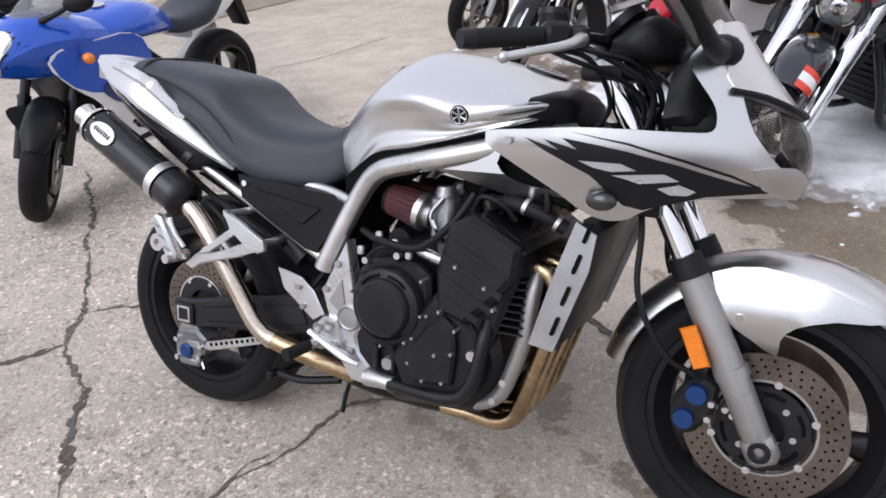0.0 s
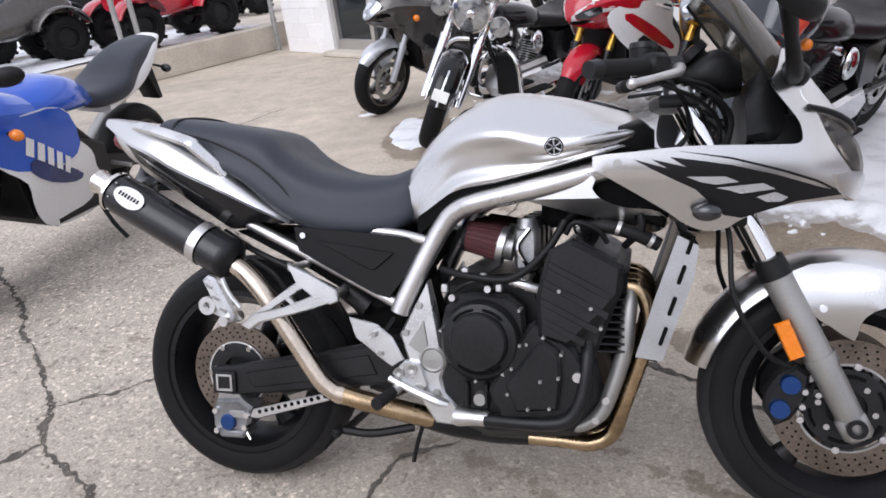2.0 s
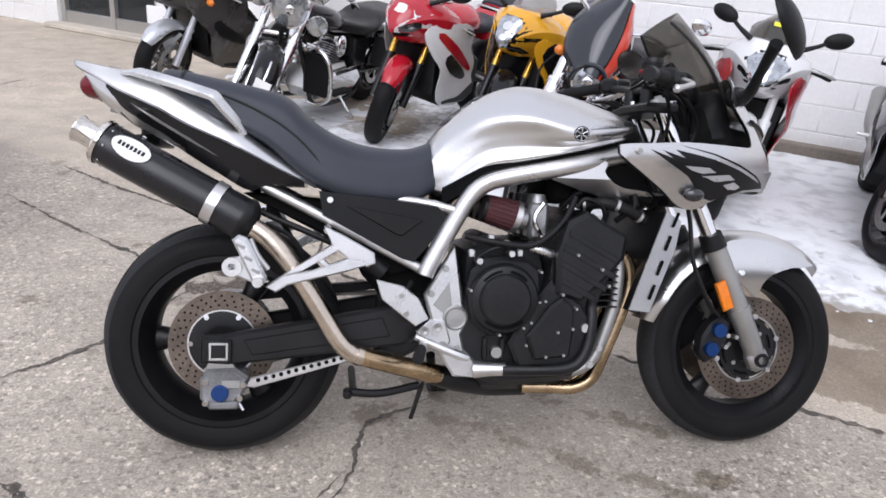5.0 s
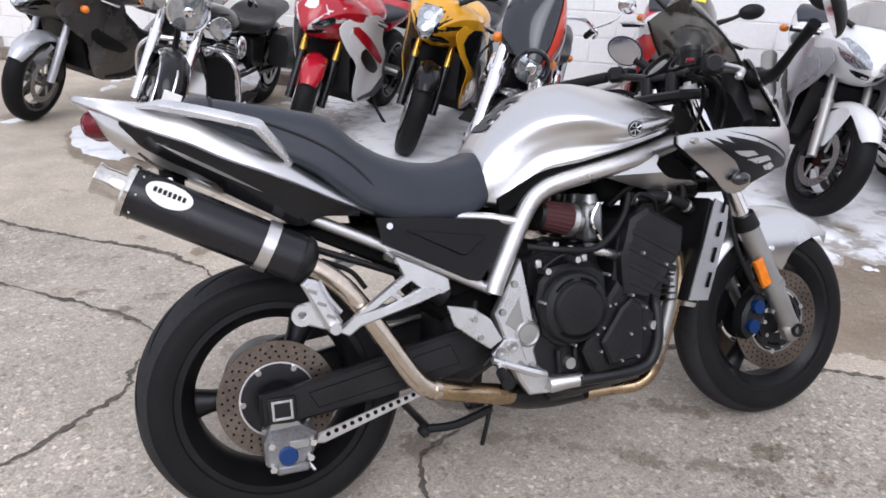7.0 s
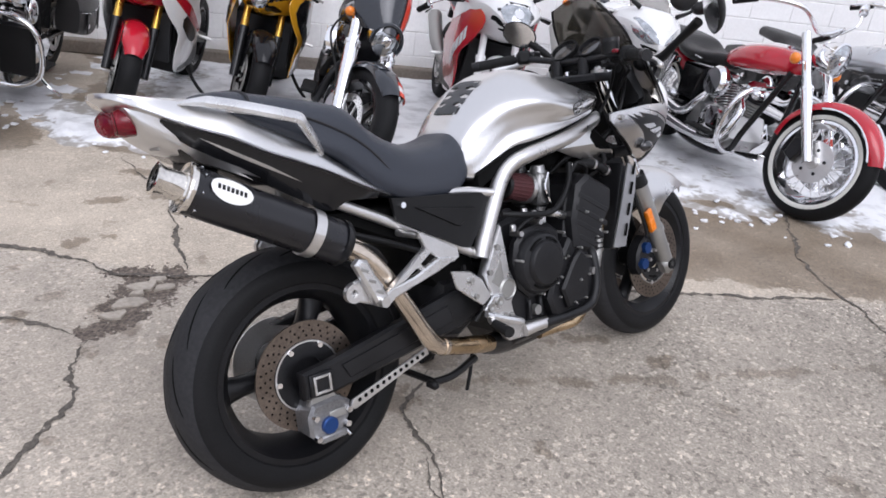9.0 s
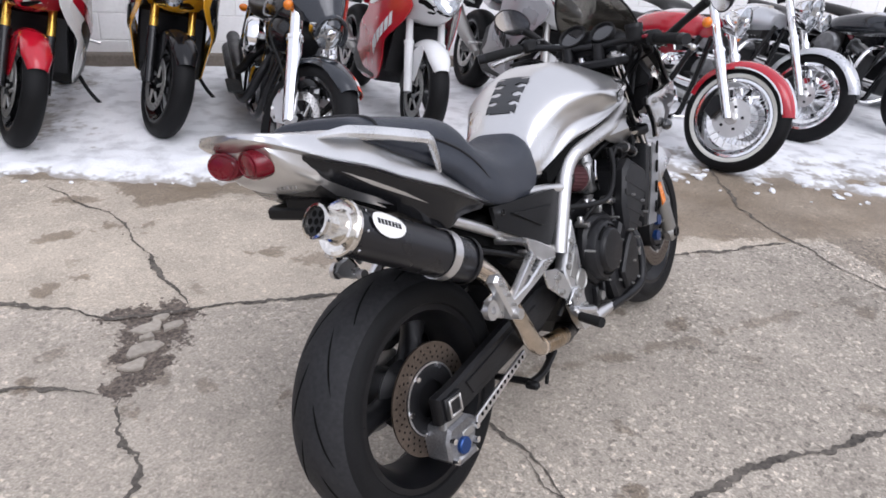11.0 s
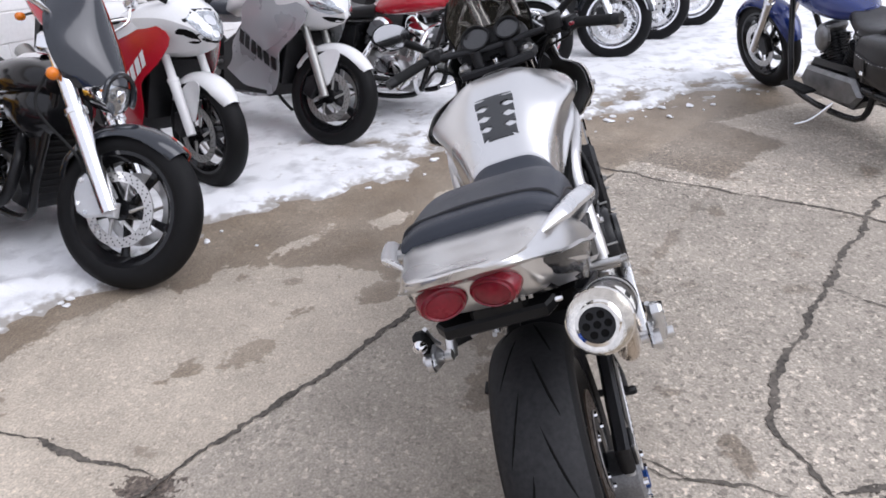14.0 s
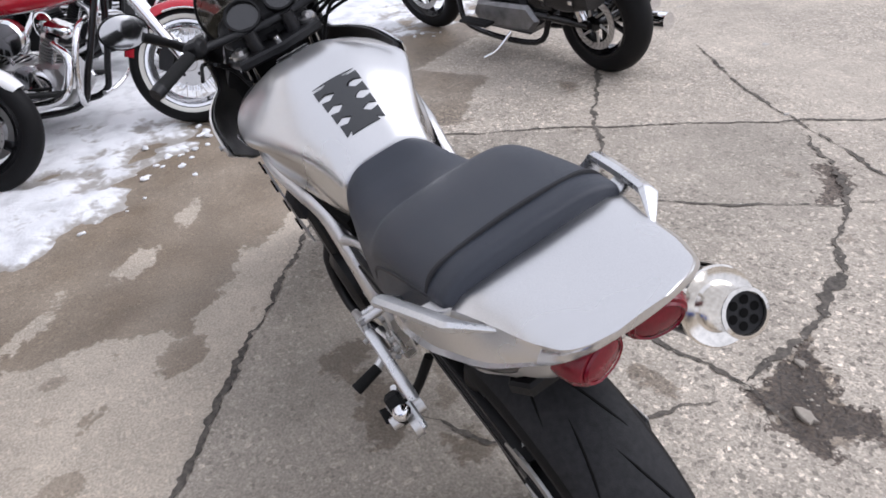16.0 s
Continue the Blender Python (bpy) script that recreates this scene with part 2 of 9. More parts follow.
class Geo:
    """Vertices and faces gathered for one mesh."""

    def __init__(self):
        self.v, self.f = [], []

    def add(self, verts, faces):
        k = len(self.v)
        self.v += [Vector(q) for q in verts]
        self.f += [tuple(i + k for i in f) for f in faces]
        return self

    def move(self, m):
        self.v = [m @ q for q in self.v]
        return self

    def join(self, other, m=None):
        return self.add([m @ q for q in other.v] if m else other.v, other.f)

    def rings(self, rows, closed=True, caps=True):
        n = len(rows[0])
        verts = [q for r in rows for q in r]
        faces = []
        for i in range(len(rows) - 1):
            for j in range(n if closed else n - 1):
                a, b = i * n + j, i * n + (j + 1) % n
                faces.append((a, b, b + n, a + n))
        if caps and closed:
            faces += [tuple(range(n))[::-1], tuple((len(rows) - 1) * n + j for j in range(n))]
        return self.add(verts, faces)

    def tube(self, points, r, n=10, sub=5, squash=1.0):
        line = curve(points, sub)
        radii = r if isinstance(r, (list, tuple)) else [r, r]
        rows, up = [], None
        for i, q in enumerate(line):
            d = (line[min(i + 1, len(line) - 1)] - line[max(i - 1, 0)]).normalized()
            if up is None:
                up = d.orthogonal().normalized()
            up = (up - d * up.dot(d)).normalized()
            side = d.cross(up)
            s = i / (len(line) - 1) * (len(radii) - 1)
            k = min(int(s), len(radii) - 2)
            rad = radii[k] + (radii[k + 1] - radii[k]) * (s - k)
            rows.append([q + (up * math.cos(2 * math.pi * j / n) + side * squash * math.sin(2 * math.pi * j / n)) * rad for j in range(n)])
        return self.rings(rows)

    def rod(self, a, b, r, r2=None, n=14):
        return self.tube([a, b], [r, r if r2 is None else r2], n)

    def lathe(self, profile, centre=(0, 0, 0), n=40, a0=0.0, a1=360.0, axis="y", loop=False):
        """Turns a profile of (radius, along the axis) round the axis."""
        whole = abs(a1 - a0) >= 360
        c = Vector(centre)
        rows = []
        for k in range(n if whole else n + 1):
            a = radians(a0 + (a1 - a0) * k / n)
            if axis == "y":
                rows.append([c + Vector((r * math.cos(a), h, r * math.sin(a))) for r, h in profile])
            elif axis == "x":
                rows.append([c + Vector((h, r * math.cos(a), r * math.sin(a))) for r, h in profile])
            else:
                rows.append([c + Vector((r * math.cos(a), r * math.sin(a), h)) for r, h in profile])
        if whole:
            rows.append(rows[0])
        return self.rings(rows, closed=loop, caps=not whole)

    def box(self, centre, size, bevel=0.0, m=None):
        x, y, z = (s / 2 for s in size)
        b = min(bevel, x, y, z)
        verts, idx = [], {}
        for sx in (-1, 1):
            for sy in (-1, 1):
                for sz in (-1, 1):
                    for ax in range(3):
                        q = [sx * (x - b), sy * (y - b), sz * (z - b)]
                        q[ax] = (sx * x, sy * y, sz * z)[ax]
                        idx[sx, sy, sz, ax] = len(verts)
                        verts.append(q)
        faces = []
        for ax in range(3):
            u, w = [k for k in range(3) if k != ax]
            for s in (-1, 1):
                f = []
                for a, c in ((-1, -1), (1, -1), (1, 1), (-1, 1)):
                    k = [0, 0, 0]
                    k[ax], k[u], k[w] = s, a, c
                    f.append(idx[(*k, ax)])
                faces.append(f)
            for a in (-1, 1):
                for c in (-1, 1):
                    k1, k2 = [0, 0, 0], [0, 0, 0]
                    k1[ax], k2[ax] = -1, 1
                    k1[u] = k2[u] = a
                    k1[w] = k2[w] = c
                    faces.append([idx[(*k1, u)], idx[(*k2, u)], idx[(*k2, w)], idx[(*k1, w)]])
        for s in [(a, c, d) for a in (-1, 1) for c in (-1, 1) for d in (-1, 1)]:
            faces.append([idx[(*s, 0)], idx[(*s, 1)], idx[(*s, 2)]])
        mm = Matrix.Translation(centre) @ (m if m else Matrix())
        return self.add([mm @ Vector(q) for q in verts], faces)

    def ball(self, centre, radii, n=18, half=False):
        rows = []
        for i in range(n // 2 + 1):
            a = math.pi * i / (n // 2) * (0.5 if half else 1)
            rows.append([Vector(centre) + Vector((radii[0] * math.cos(a), radii[1] * math.sin(a) * math.cos(2 * math.pi * j / n), radii[2] * math.sin(a) * math.sin(2 * math.pi * j / n))) for j in range(n)])
        return self.rings(rows)

    def loft(self, sections, sub=4, ring=4):
        """sections: (x, half profile of (y, z) from top middle to bottom middle). Smooth both ways, mirrored."""
        lines = []
        count = len(sections[0][1])
        for k in range(count):
            lines.append(curve([(x, *prof[k]) for x, prof in sections], sub))
        rows = []
        for i in range(len(lines[0])):
            half = curve([lines[k][i] for k in range(count)], ring)
            rows.append(half + [Vector((q.x, -q.y, q.z)) for q in half[-2:0:-1]] if abs(half[0].y) < 1e-6 and abs(half[-1].y) < 1e-6 else half + [Vector((q.x, -q.y, q.z)) for q in half[::-1]])
        return self.rings(rows)

    def prism(self, outline, h0, h1, plane="xz", bevel=0.003):
        """A plate: an outline in a plane, from h0 to h1 across it, with a chamfered outer edge."""
        n = len(outline)
        cx, cz = sum(p[0] for p in outline) / n, sum(p[1] for p in outline) / n
        area = sum(outline[i][0] * outline[(i + 1) % n][1] - outline[(i + 1) % n][0] * outline[i][1] for i in range(n))
        s = 1 if area > 0 else -1
        inner = []
        for i in range(n):
            a, b, c = (Vector(outline[(i + k) % n]) for k in (-1, 0, 1))
            d1, d2 = (b - a).normalized(), (c - b).normalized()
            nn = Vector((-(d1.y + d2.y), d1.x + d2.x)) * s
            nn = nn.normalized() if nn.length > 1e-6 else Vector((0, 0))
            inner.append(b + nn * bevel)
        sg = 1 if h1 > h0 else -1
        levels = [(inner, h0), (outline, h0 + sg * bevel), (outline, h1 - sg * bevel), (inner, h1)]
        put = {"xz": lambda p, h: (p[0], h, p[1]), "yz": lambda p, h: (h, p[0], p[1]), "xy": lambda p, h: (p[0], p[1], h)}[plane]
        return self.rings([[Vector(put(p, h)) for p in o] for o, h in levels])


def sheet(outline, depth, thick, step=0.03, plane="xz", smooth=5):
    """A curved shell: an outline filled with small faces, pushed to depth(u, v) across its plane, with a thickness."""
    pts = [Vector((*q, 0)) for q in outline]
    if smooth:
        loop = curve([pts[-1], *pts, pts[0], pts[1]], smooth)[smooth:-2 * smooth]
    else:
        loop = pts
    bm = bmesh.new()
    bm.faces.new([bm.verts.new(q) for q in loop])
    for ax in (0, 1):
        lo, hi = min(q[ax] for q in loop), max(q[ax] for q in loop)
        for k in range(1, int((hi - lo) / step) + 1):
            no = Vector((1, 0, 0)) if ax == 0 else Vector((0, 1, 0))
            bmesh.ops.bisect_plane(bm, geom=bm.verts[:] + bm.edges[:] + bm.faces[:], plane_co=no * (lo + k * step), plane_no=no)
    g = Geo()
    put = {"xz": lambda p, h: (p.x, h, p.y), "yz": lambda p, h: (h, p.x, p.y), "xy": lambda p, h: (p.x, p.y, h)}[plane]
    bm.verts.index_update()
    vs = [v.co.copy() for v in bm.verts]
    fs = [tuple(v.index for v in f.verts) for f in bm.faces]
    rim = [tuple(v.index for v in e.verts) for e in bm.edges if len(e.link_faces) == 1]
    n = len(vs)
    front = [put(v, depth(v.x, v.y)) for v in vs]
    back = [put(v, depth(v.x, v.y) + thick) for v in vs]
    bm.free()
    return g.add(front + back, fs + [tuple(i + n for i in f[::-1]) for f in fs] + [(a, b, b + n, a + n) for a, b in rim])


def mesh_of(name, geo, mat, angle=38):
    me = bpy.data.meshes.new(name)
    me.from_pydata([tuple(q) for q in geo.v], [], geo.f)
    bm = bmesh.new()
    bm.from_mesh(me)
    bmesh.ops.recalc_face_normals(bm, faces=bm.faces[:])
    bm.to_mesh(me)
    bm.free()
    me.polygons.foreach_set("use_smooth", [True] * len(me.polygons))
    me.set_sharp_from_angle(angle=radians(angle))
    for m in (mat if isinstance(mat, (list, tuple)) else [mat]):
        me.materials.append(m)
    return me


def part(name, geo, mat, parent, label="", angle=38):
    ob = new(name, mesh_of(name, geo, mat, angle))
    ob.parent = parent
    if label:
        ob["label"] = label
    return ob


def thing(name, m, label, category, group="", kind=""):
    ob = new(name)
    ob.empty_display_size = 0.2
    ob.matrix_basis = m
    return tagged(ob, label, category, group, kind)


def solid(name, geo, mat, label, category, kind="", group="", angle=38):
    return tagged(new(name, mesh_of(name, geo, mat, angle)), label, category, group, kind)


def sum_geo(geos):
    """Several pieces gathered into one."""
    g = Geo()
    for q in geos:
        g.join(q)
    return g


# ---- the ground ----
WALL_A, WALL_U, WALL_N = Vector((-4.0, 8.4, 0)), Vector((0.84, -0.5426, 0)), Vector((-0.5426, -0.84, 0))
WALL_TURN = math.degrees(math.atan2(WALL_U.y, WALL_U.x))
SNOW_EDGE = [(-9, -1.0), (4.0, 0.1), (4.6, 1.3), (5.4, 1.7), (6.6, 2.36), (7.5, 2.60), (8.5, 2.56), (9.0, 2.66), (9.7, 2.90), (10.3, 3.0), (10.9, 3.3), (11.5, 3.6), (12.3, 4.0), (14.0, 5.0), (18.0, 7.5), (40.0, 14.0)]


def along(x, y):
    """Metres along the wall from its corner, and out from it."""
    q = Vector((x, y, 0)) - WALL_A
    return q.dot(WALL_U), q.dot(WALL_N)


def snow_edge(s):
    for (a, da), (b, db) in zip(SNOW_EDGE, SNOW_EDGE[1:]):
        if s <= b:
            return da + (db - da) * max(0.0, (s - a) / (b - a))
    return SNOW_EDGE[-1][1]


def rough_noise(x, y, scale, seed=0.0, octaves=3):
    return sum(noise.noise(Vector((x * scale * 2 ** k + seed, y * scale * 2 ** k - seed, seed * 1.7))) / 2 ** k for k in range(octaves))


STAINS = [(0.76, 1.15, 0.10, 0.06, -35), (0.66, 1.31, 0.06, 0.04, -40), (0.01, 1.63, 0.045, 0.03, 10), (-0.10, 1.63, 0.06, 0.045, 30), (0.14, 2.01, 0.085, 0.05, -20), (0.33, 2.36, 0.06, 0.04, 0), (0.42, 2.29, 0.06, 0.045, -30),
          (0.33, 1.97, 0.05, 0.03, 0), (0.47, 1.88, 0.035, 0.02, 20), (1.19, 0.75, 0.10, 0.065, -50), (1.04, 1.03, 0.05, 0.03, -30), (1.28, 1.36, 0.06, 0.035, 0), (0.34, -0.42, 0.055, 0.04, 10), (2.55, -1.65, 0.07, 0.05, 0),
          (1.17, -0.32, 0.055, 0.03, -30), (1.32, -0.19, 0.06, 0.03, -20), (0.05, 0.57, 0.035, 0.02, 0), (0.48, 1.30, 0.03, 0.02, 0), (1.20, 0.06, 0.08, 0.03, -25), (0.88, 0.30, 0.12, 0.06, -40), (0.63, 0.28, 0.13, 0.08, -30),
          (1.82, 0.35, 0.07, 0.05, 0), (0.40, 0.14, 0.07, 0.05, 0), (-0.52, 3.45, 0.62, 0.30, 104), (-1.28, 4.28, 0.14, 0.06, 40), (-0.10, 3.25, 0.40, 0.22, 100), (2.0, -0.75, 0.05, 0.03, 0), (-0.55, 1.35, 0.04, 0.03, 0), (-0.42, 1.15, 0.05, 0.03, 20)]
DRY_SPOTS = [(1.89, 0.80, 0.13, 0.07, -40), (1.63, 1.18, 0.15, 0.035, -30), (2.2, 0.55, 0.10, 0.05, -30), (1.25, 1.95, 0.12, 0.05, -30)]
STREAK = [(0.54, 0.14), (0.72, 0.05), (0.94, -0.08), (1.19, -0.22), (1.5, -0.38), (1.85, -0.55), (2.3, -0.8)]
WET_LINE = [(0.9, 4.4), (0.35, 3.6), (0.25, 3.1), (0.3, 2.75), (0.6, 2.43), (0.55, 2.07), (0.75, 1.98), (0.93, 1.93), (1.22, 1.66), (1.13, 1.55), (1.39, 1.46), (1.39, 1.2), (1.42, 1.05), (1.33, 0.7), (1.46, 0.56), (1.77, 0.44), (1.79, 0.28), (2.2, 0.03), (2.52, -0.30), (3.3, -0.9), (4.0, -2.0), (5.5, -5)]
SLAB_DARK = [(2.84, -0.22), (2.39, -0.87), (3.02, -1.38), (3.65, -0.88)]
SLAB_NEAR = [(-0.03, 1.1), (0.15, 1.17), (1.22, 0.49), (2.5, -0.34), (2.17, -0.97), (1.41, -2.18), (1.26, -2.08), (0.58, -1.39), (0.25, -0.85), (0.1, -0.7), (-0.15, -0.49), (-0.49, -0.16), (-0.81, 0.02), (-0.91, 0.2), (-0.74, 0.29), (-0.36, 0.67), (-0.26, 0.91)]
CRUMBLED = [[(-0.05, 1.36), (0.18, 1.26), (0.17, 1.12), (0.02, 1.02), (-0.08, 0.96), (-0.19, 0.88), (-0.30, 0.94), (-0.18, 1.09), (-0.08, 1.21)],
            [(0.19, -0.60), (0.22, -0.75), (0.27, -0.90), (0.16, -0.86), (0.10, -0.80), (0.02, -0.77), (-0.07, -0.80), (-0.10, -0.75), (-0.04, -0.64), (-0.09, -0.55), (-0.04, -0.57), (0.07, -0.56)],
            [(1.06, -1.84), (0.95, -1.92), (0.82, -1.80), (0.74, -1.62), (0.80, -1.60), (0.93, -1.78)]]


def line_distance(px, py, line):
    best = np.full(px.shape, 99.0)
    for (ax, ay), (bx, by) in zip(line, line[1:]):
        dx, dy = bx - ax, by - ay
        t = np.clip(((px - ax) * dx + (py - ay) * dy) / (dx * dx + dy * dy), 0, 1)
        best = np.minimum(best, np.hypot(px - ax - t * dx, py - ay - t * dy))
    return best


def inside(px, py, loop):
    """Metres inside a closed outline, negative outside it."""
    odd = np.zeros(px.shape, bool)
    for (ax, ay), (bx, by) in zip(loop, loop[1:] + loop[:1]):
        if ay != by:
            odd ^= ((ay > py) != (by > py)) & (px < (bx - ax) * (py - ay) / (by - ay) + ax)
    d = line_distance(px, py, loop + loop[:1])
    return np.where(odd, d, -d)


def ellipse(px, py, x, y, a, b, turn):
    c, s = math.cos(radians(turn)), math.sin(radians(turn))
    u, v = ((px - x) * c + (py - y) * s) / a, (-(px - x) * s + (py - y) * c) / b
    return (1 - np.hypot(u, v)) * b


def dampness(px, py):
    """Metres inside the nearest damp spot, and how deeply it is soaked."""
    near = (np.abs(px) < 12) & (np.abs(py) < 12)
    field, depth = np.full(px.shape, -1.0), np.zeros(px.shape)

    def lay(d, strength):
        nonlocal field, depth
        depth = np.where(d > field, strength, depth)
        field = np.maximum(field, d)
    lay(inside(px, py, WET_LINE + [(12, -5), (12, 12), (0.9, 12)]), 0.80)
    for x, y, a, b, turn in DRY_SPOTS:
        field = np.minimum(field, -ellipse(px, py, x, y, a, b, turn))
    lay(inside(px, py, SLAB_DARK), 0.72)
    for x, y, a, b, turn in STAINS:
        lay(ellipse(px, py, x, y, a, b, turn), 0.72)
    lay(inside(px, py, CRUMBLED[1]), 0.85)
    lay(0.016 - line_distance(px, py, STREAK), 0.55)
    drops = random.Random(21)
    for k in range(150):
        r = drops.uniform(0.007, 0.024)
        lay(ellipse(px, py, drops.uniform(-1.6, 2.6), drops.uniform(-2.0, 2.6), r * drops.uniform(1, 2), r, drops.uniform(0, 180)), drops.uniform(0.3, 0.65))
    return np.where(near, field, -1.0), depth


def spaced(lo, hi, step, far, grow=1.35):
    xs = list(np.arange(lo, hi + step / 2, step))
    s = step
    while xs[-1] < far:
        s *= grow
        xs.append(xs[-1] + s)
    s = step
    while xs[0] > -far:
        s *= grow
        xs.insert(0, xs[0] - s)
    return xs


gx, gy = spaced(-2.0, 3.4, 0.017, 600), spaced(-2.3, 3.4, 0.017, 600)
W_ = len(gx)
px, py = (q.ravel() for q in np.meshgrid(np.array(gx), np.array(gy)))
damp_field, damp_depth = dampness(px, py)
crumb = np.max([inside(px, py, loop) for loop in CRUMBLED], axis=0)
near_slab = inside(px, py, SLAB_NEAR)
far_slab = inside(px, py, [(-30, 27), (-1.2, 2.4), (-0.26, 1.62), (0.15, 1.17), (0.61, 0.88), (1.22, 0.49), (1.95, 0.04), (2.50, -0.34), (30, -20), (30, 40)])
sunk = np.clip(crumb / 0.03 + 0.3, 0, 1)
heights = [-0.011 * k * (0.6 + 0.8 * rough_noise(x, y, 22.0, 2.5)) if k > 0 else 0.0 for x, y, k in zip(px, py, sunk)]
me = bpy.data.meshes.new("ground")
me.from_pydata(np.column_stack([px, py, heights]).tolist(), [], [(j * W_ + i, j * W_ + i + 1, (j + 1) * W_ + i + 1, (j + 1) * W_ + i) for j in range(len(gy) - 1) for i in range(W_ - 1)])
me.polygons.foreach_set("use_smooth", [True] * len(me.polygons))
for key, values in (("damp", np.clip(damp_field / 0.08, -1, 1)), ("soaked", damp_depth), ("crumb", np.clip(crumb / 0.08, -1, 1)),
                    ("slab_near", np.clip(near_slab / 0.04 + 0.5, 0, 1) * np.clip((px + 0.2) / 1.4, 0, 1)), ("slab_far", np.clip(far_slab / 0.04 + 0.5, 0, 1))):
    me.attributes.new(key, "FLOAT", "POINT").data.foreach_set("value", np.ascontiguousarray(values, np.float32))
CONCRETE = bpy.data.materials.new("weathered_concrete")
CONCRETE.use_nodes = True
cn, cl = CONCRETE.node_tree.nodes, CONCRETE.node_tree.links
cb = cn["Principled BSDF"]
cc = cn.new("ShaderNodeTexCoord")


def cnoise(scale, detail, lo, hi, kind="ShaderNodeTexNoise"):
    t = cn.new(kind)
    t.inputs["Scale"].default_value = scale
    if kind == "ShaderNodeTexNoise":
        t.inputs["Detail"].default_value = detail
    cl.new(cc.outputs["Object"], t.inputs["Vector"])
    r = cn.new("ShaderNodeMapRange")
    r.inputs["From Min"].default_value, r.inputs["From Max"].default_value = 0.3, 0.7
    r.inputs["To Min"].default_value, r.inputs["To Max"].default_value = lo, hi
    cl.new(t.outputs[0], r.inputs["Value"])
    return t, r


def cmul(a, b):
    m = cn.new("ShaderNodeMath")
    m.operation = "MULTIPLY"
    cl.new(a.outputs[0], m.inputs[0])
    cl.new(b.outputs[0], m.inputs[1])
    return m


blot, blot_r = cnoise(0.9, 6, 0.82, 1.12)
cloud, cloud_r = cnoise(5.0, 7, 0.85, 1.09)
sand, sand_r = cnoise(130.0, 5, 0.76, 1.20)
zone, zone_r = cnoise(0.55, 4, 0.1, 1.0)
zone_r.clamp = True


far_attr = cn.new("ShaderNodeAttribute")
far_attr.attribute_name = "slab_far"
share = cn.new("ShaderNodeMath")
share.operation = "MULTIPLY_ADD"
share.inputs[1].default_value, share.inputs[2].default_value = -0.55, 1.0
cl.new(far_attr.outputs["Fac"], share.inputs[0])
grain_share = cmul(zone_r, share).outputs[0]


def grains(scale, stops):
    """Scattered pale and dark grains of the aggregate."""
    t = cn.new("ShaderNodeTexVoronoi")
    t.inputs["Scale"].default_value = scale
    cl.new(cc.outputs["Object"], t.inputs["Vector"])
    sep = cn.new("ShaderNodeSeparateColor")
    cl.new(t.outputs["Color"], sep.inputs[0])
    ramp = cn.new("ShaderNodeValToRGB")
    ramp.color_ramp.interpolation = "CONSTANT"
    for n, (at, v) in enumerate(stops):
        e = ramp.color_ramp.elements[n] if n < 2 else ramp.color_ramp.elements.new(at)
        e.position, e.color = at, (v, v, v, 1)
    cl.new(sep.outputs[0], ramp.inputs[0])
    m = cn.new("ShaderNodeMix")
    m.data_type = "FLOAT"
    m.inputs[2].default_value = 0.62
    cl.new(grain_share, m.inputs[0])
    cl.new(ramp.outputs[0], m.inputs[3])
    g = cn.new("ShaderNodeMath")
    g.operation = "MULTIPLY"
    g.inputs[1].default_value = 1.6
    cl.new(m.outputs[0], g.inputs[0])
    return g


grit_r = cmul(grains(75.0, ((0.0, 0.30), (0.07, 0.52), (0.3, 0.60), (0.62, 0.66), (0.87, 0.84), (0.95, 1.12))), grains(165.0, ((0.0, 0.40), (0.11, 0.57), (0.45, 0.64), (0.80, 0.71), (0.92, 0.92))))
tone = cmul(cmul(blot_r, cloud_r), cmul(sand_r, grit_r))


def cattr(name):
    q = cn.new("ShaderNodeAttribute")
    q.attribute_name = name
    return q.outputs["Fac"]


def cmath(op, a, b):
    q = cn.new("ShaderNodeMath")
    q.operation = op
    for k, v in enumerate((a, b)):
        if isinstance(v, (int, float)):
            q.inputs[k].default_value = v
        else:
            cl.new(v, q.inputs[k])
    return q.outputs[0]


def cmix(fac, a, b, blend="MIX"):
    q = cn.new("ShaderNodeMix")
    q.data_type, q.blend_type = "RGBA", blend
    cl.new(fac, q.inputs[0])
    for k, v in ((6, a), (7, b)):
        if isinstance(v, tuple):
            q.inputs[k].default_value = (*v, 1)
        else:
            cl.new(v, q.inputs[k])
    return q.outputs[2]


def ragged(field, lo, hi, amounts):
    """A field with a ragged edge: noise at two sizes, then a narrow step."""
    v = field
    for scale, amount in amounts:
        t, r = cnoise(scale, 4, -amount, amount)
        v = cmath("ADD", v, r.outputs[0])
    q = cn.new("ShaderNodeMapRange")
    q.interpolation_type = "SMOOTHSTEP"
    q.inputs["From Min"].default_value, q.inputs["From Max"].default_value = lo, hi
    cl.new(v, q.inputs["Value"])
    return q.outputs[0]


wet = ragged(cattr("damp"), -0.08, 0.12, ((9.0, 0.42), (40.0, 0.22)))
pool_t, pool_r = cnoise(3.0, 5, 0.72, 1.15)
wet_depth = cmath("MULTIPLY", cmath("MULTIPLY", wet, cattr("soaked")), pool_r.outputs[0])
broken = ragged(cattr("crumb"), -0.05, 0.10, ((14.0, 0.55), (55.0, 0.35)))
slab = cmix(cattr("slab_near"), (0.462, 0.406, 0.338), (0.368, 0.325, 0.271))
slab = cmix(cattr("slab_far"), slab, (0.520, 0.450, 0.364))
dry = cn.new("ShaderNodeVectorMath")
dry.operation = "SCALE"
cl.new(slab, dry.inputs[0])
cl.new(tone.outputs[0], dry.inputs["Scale"])
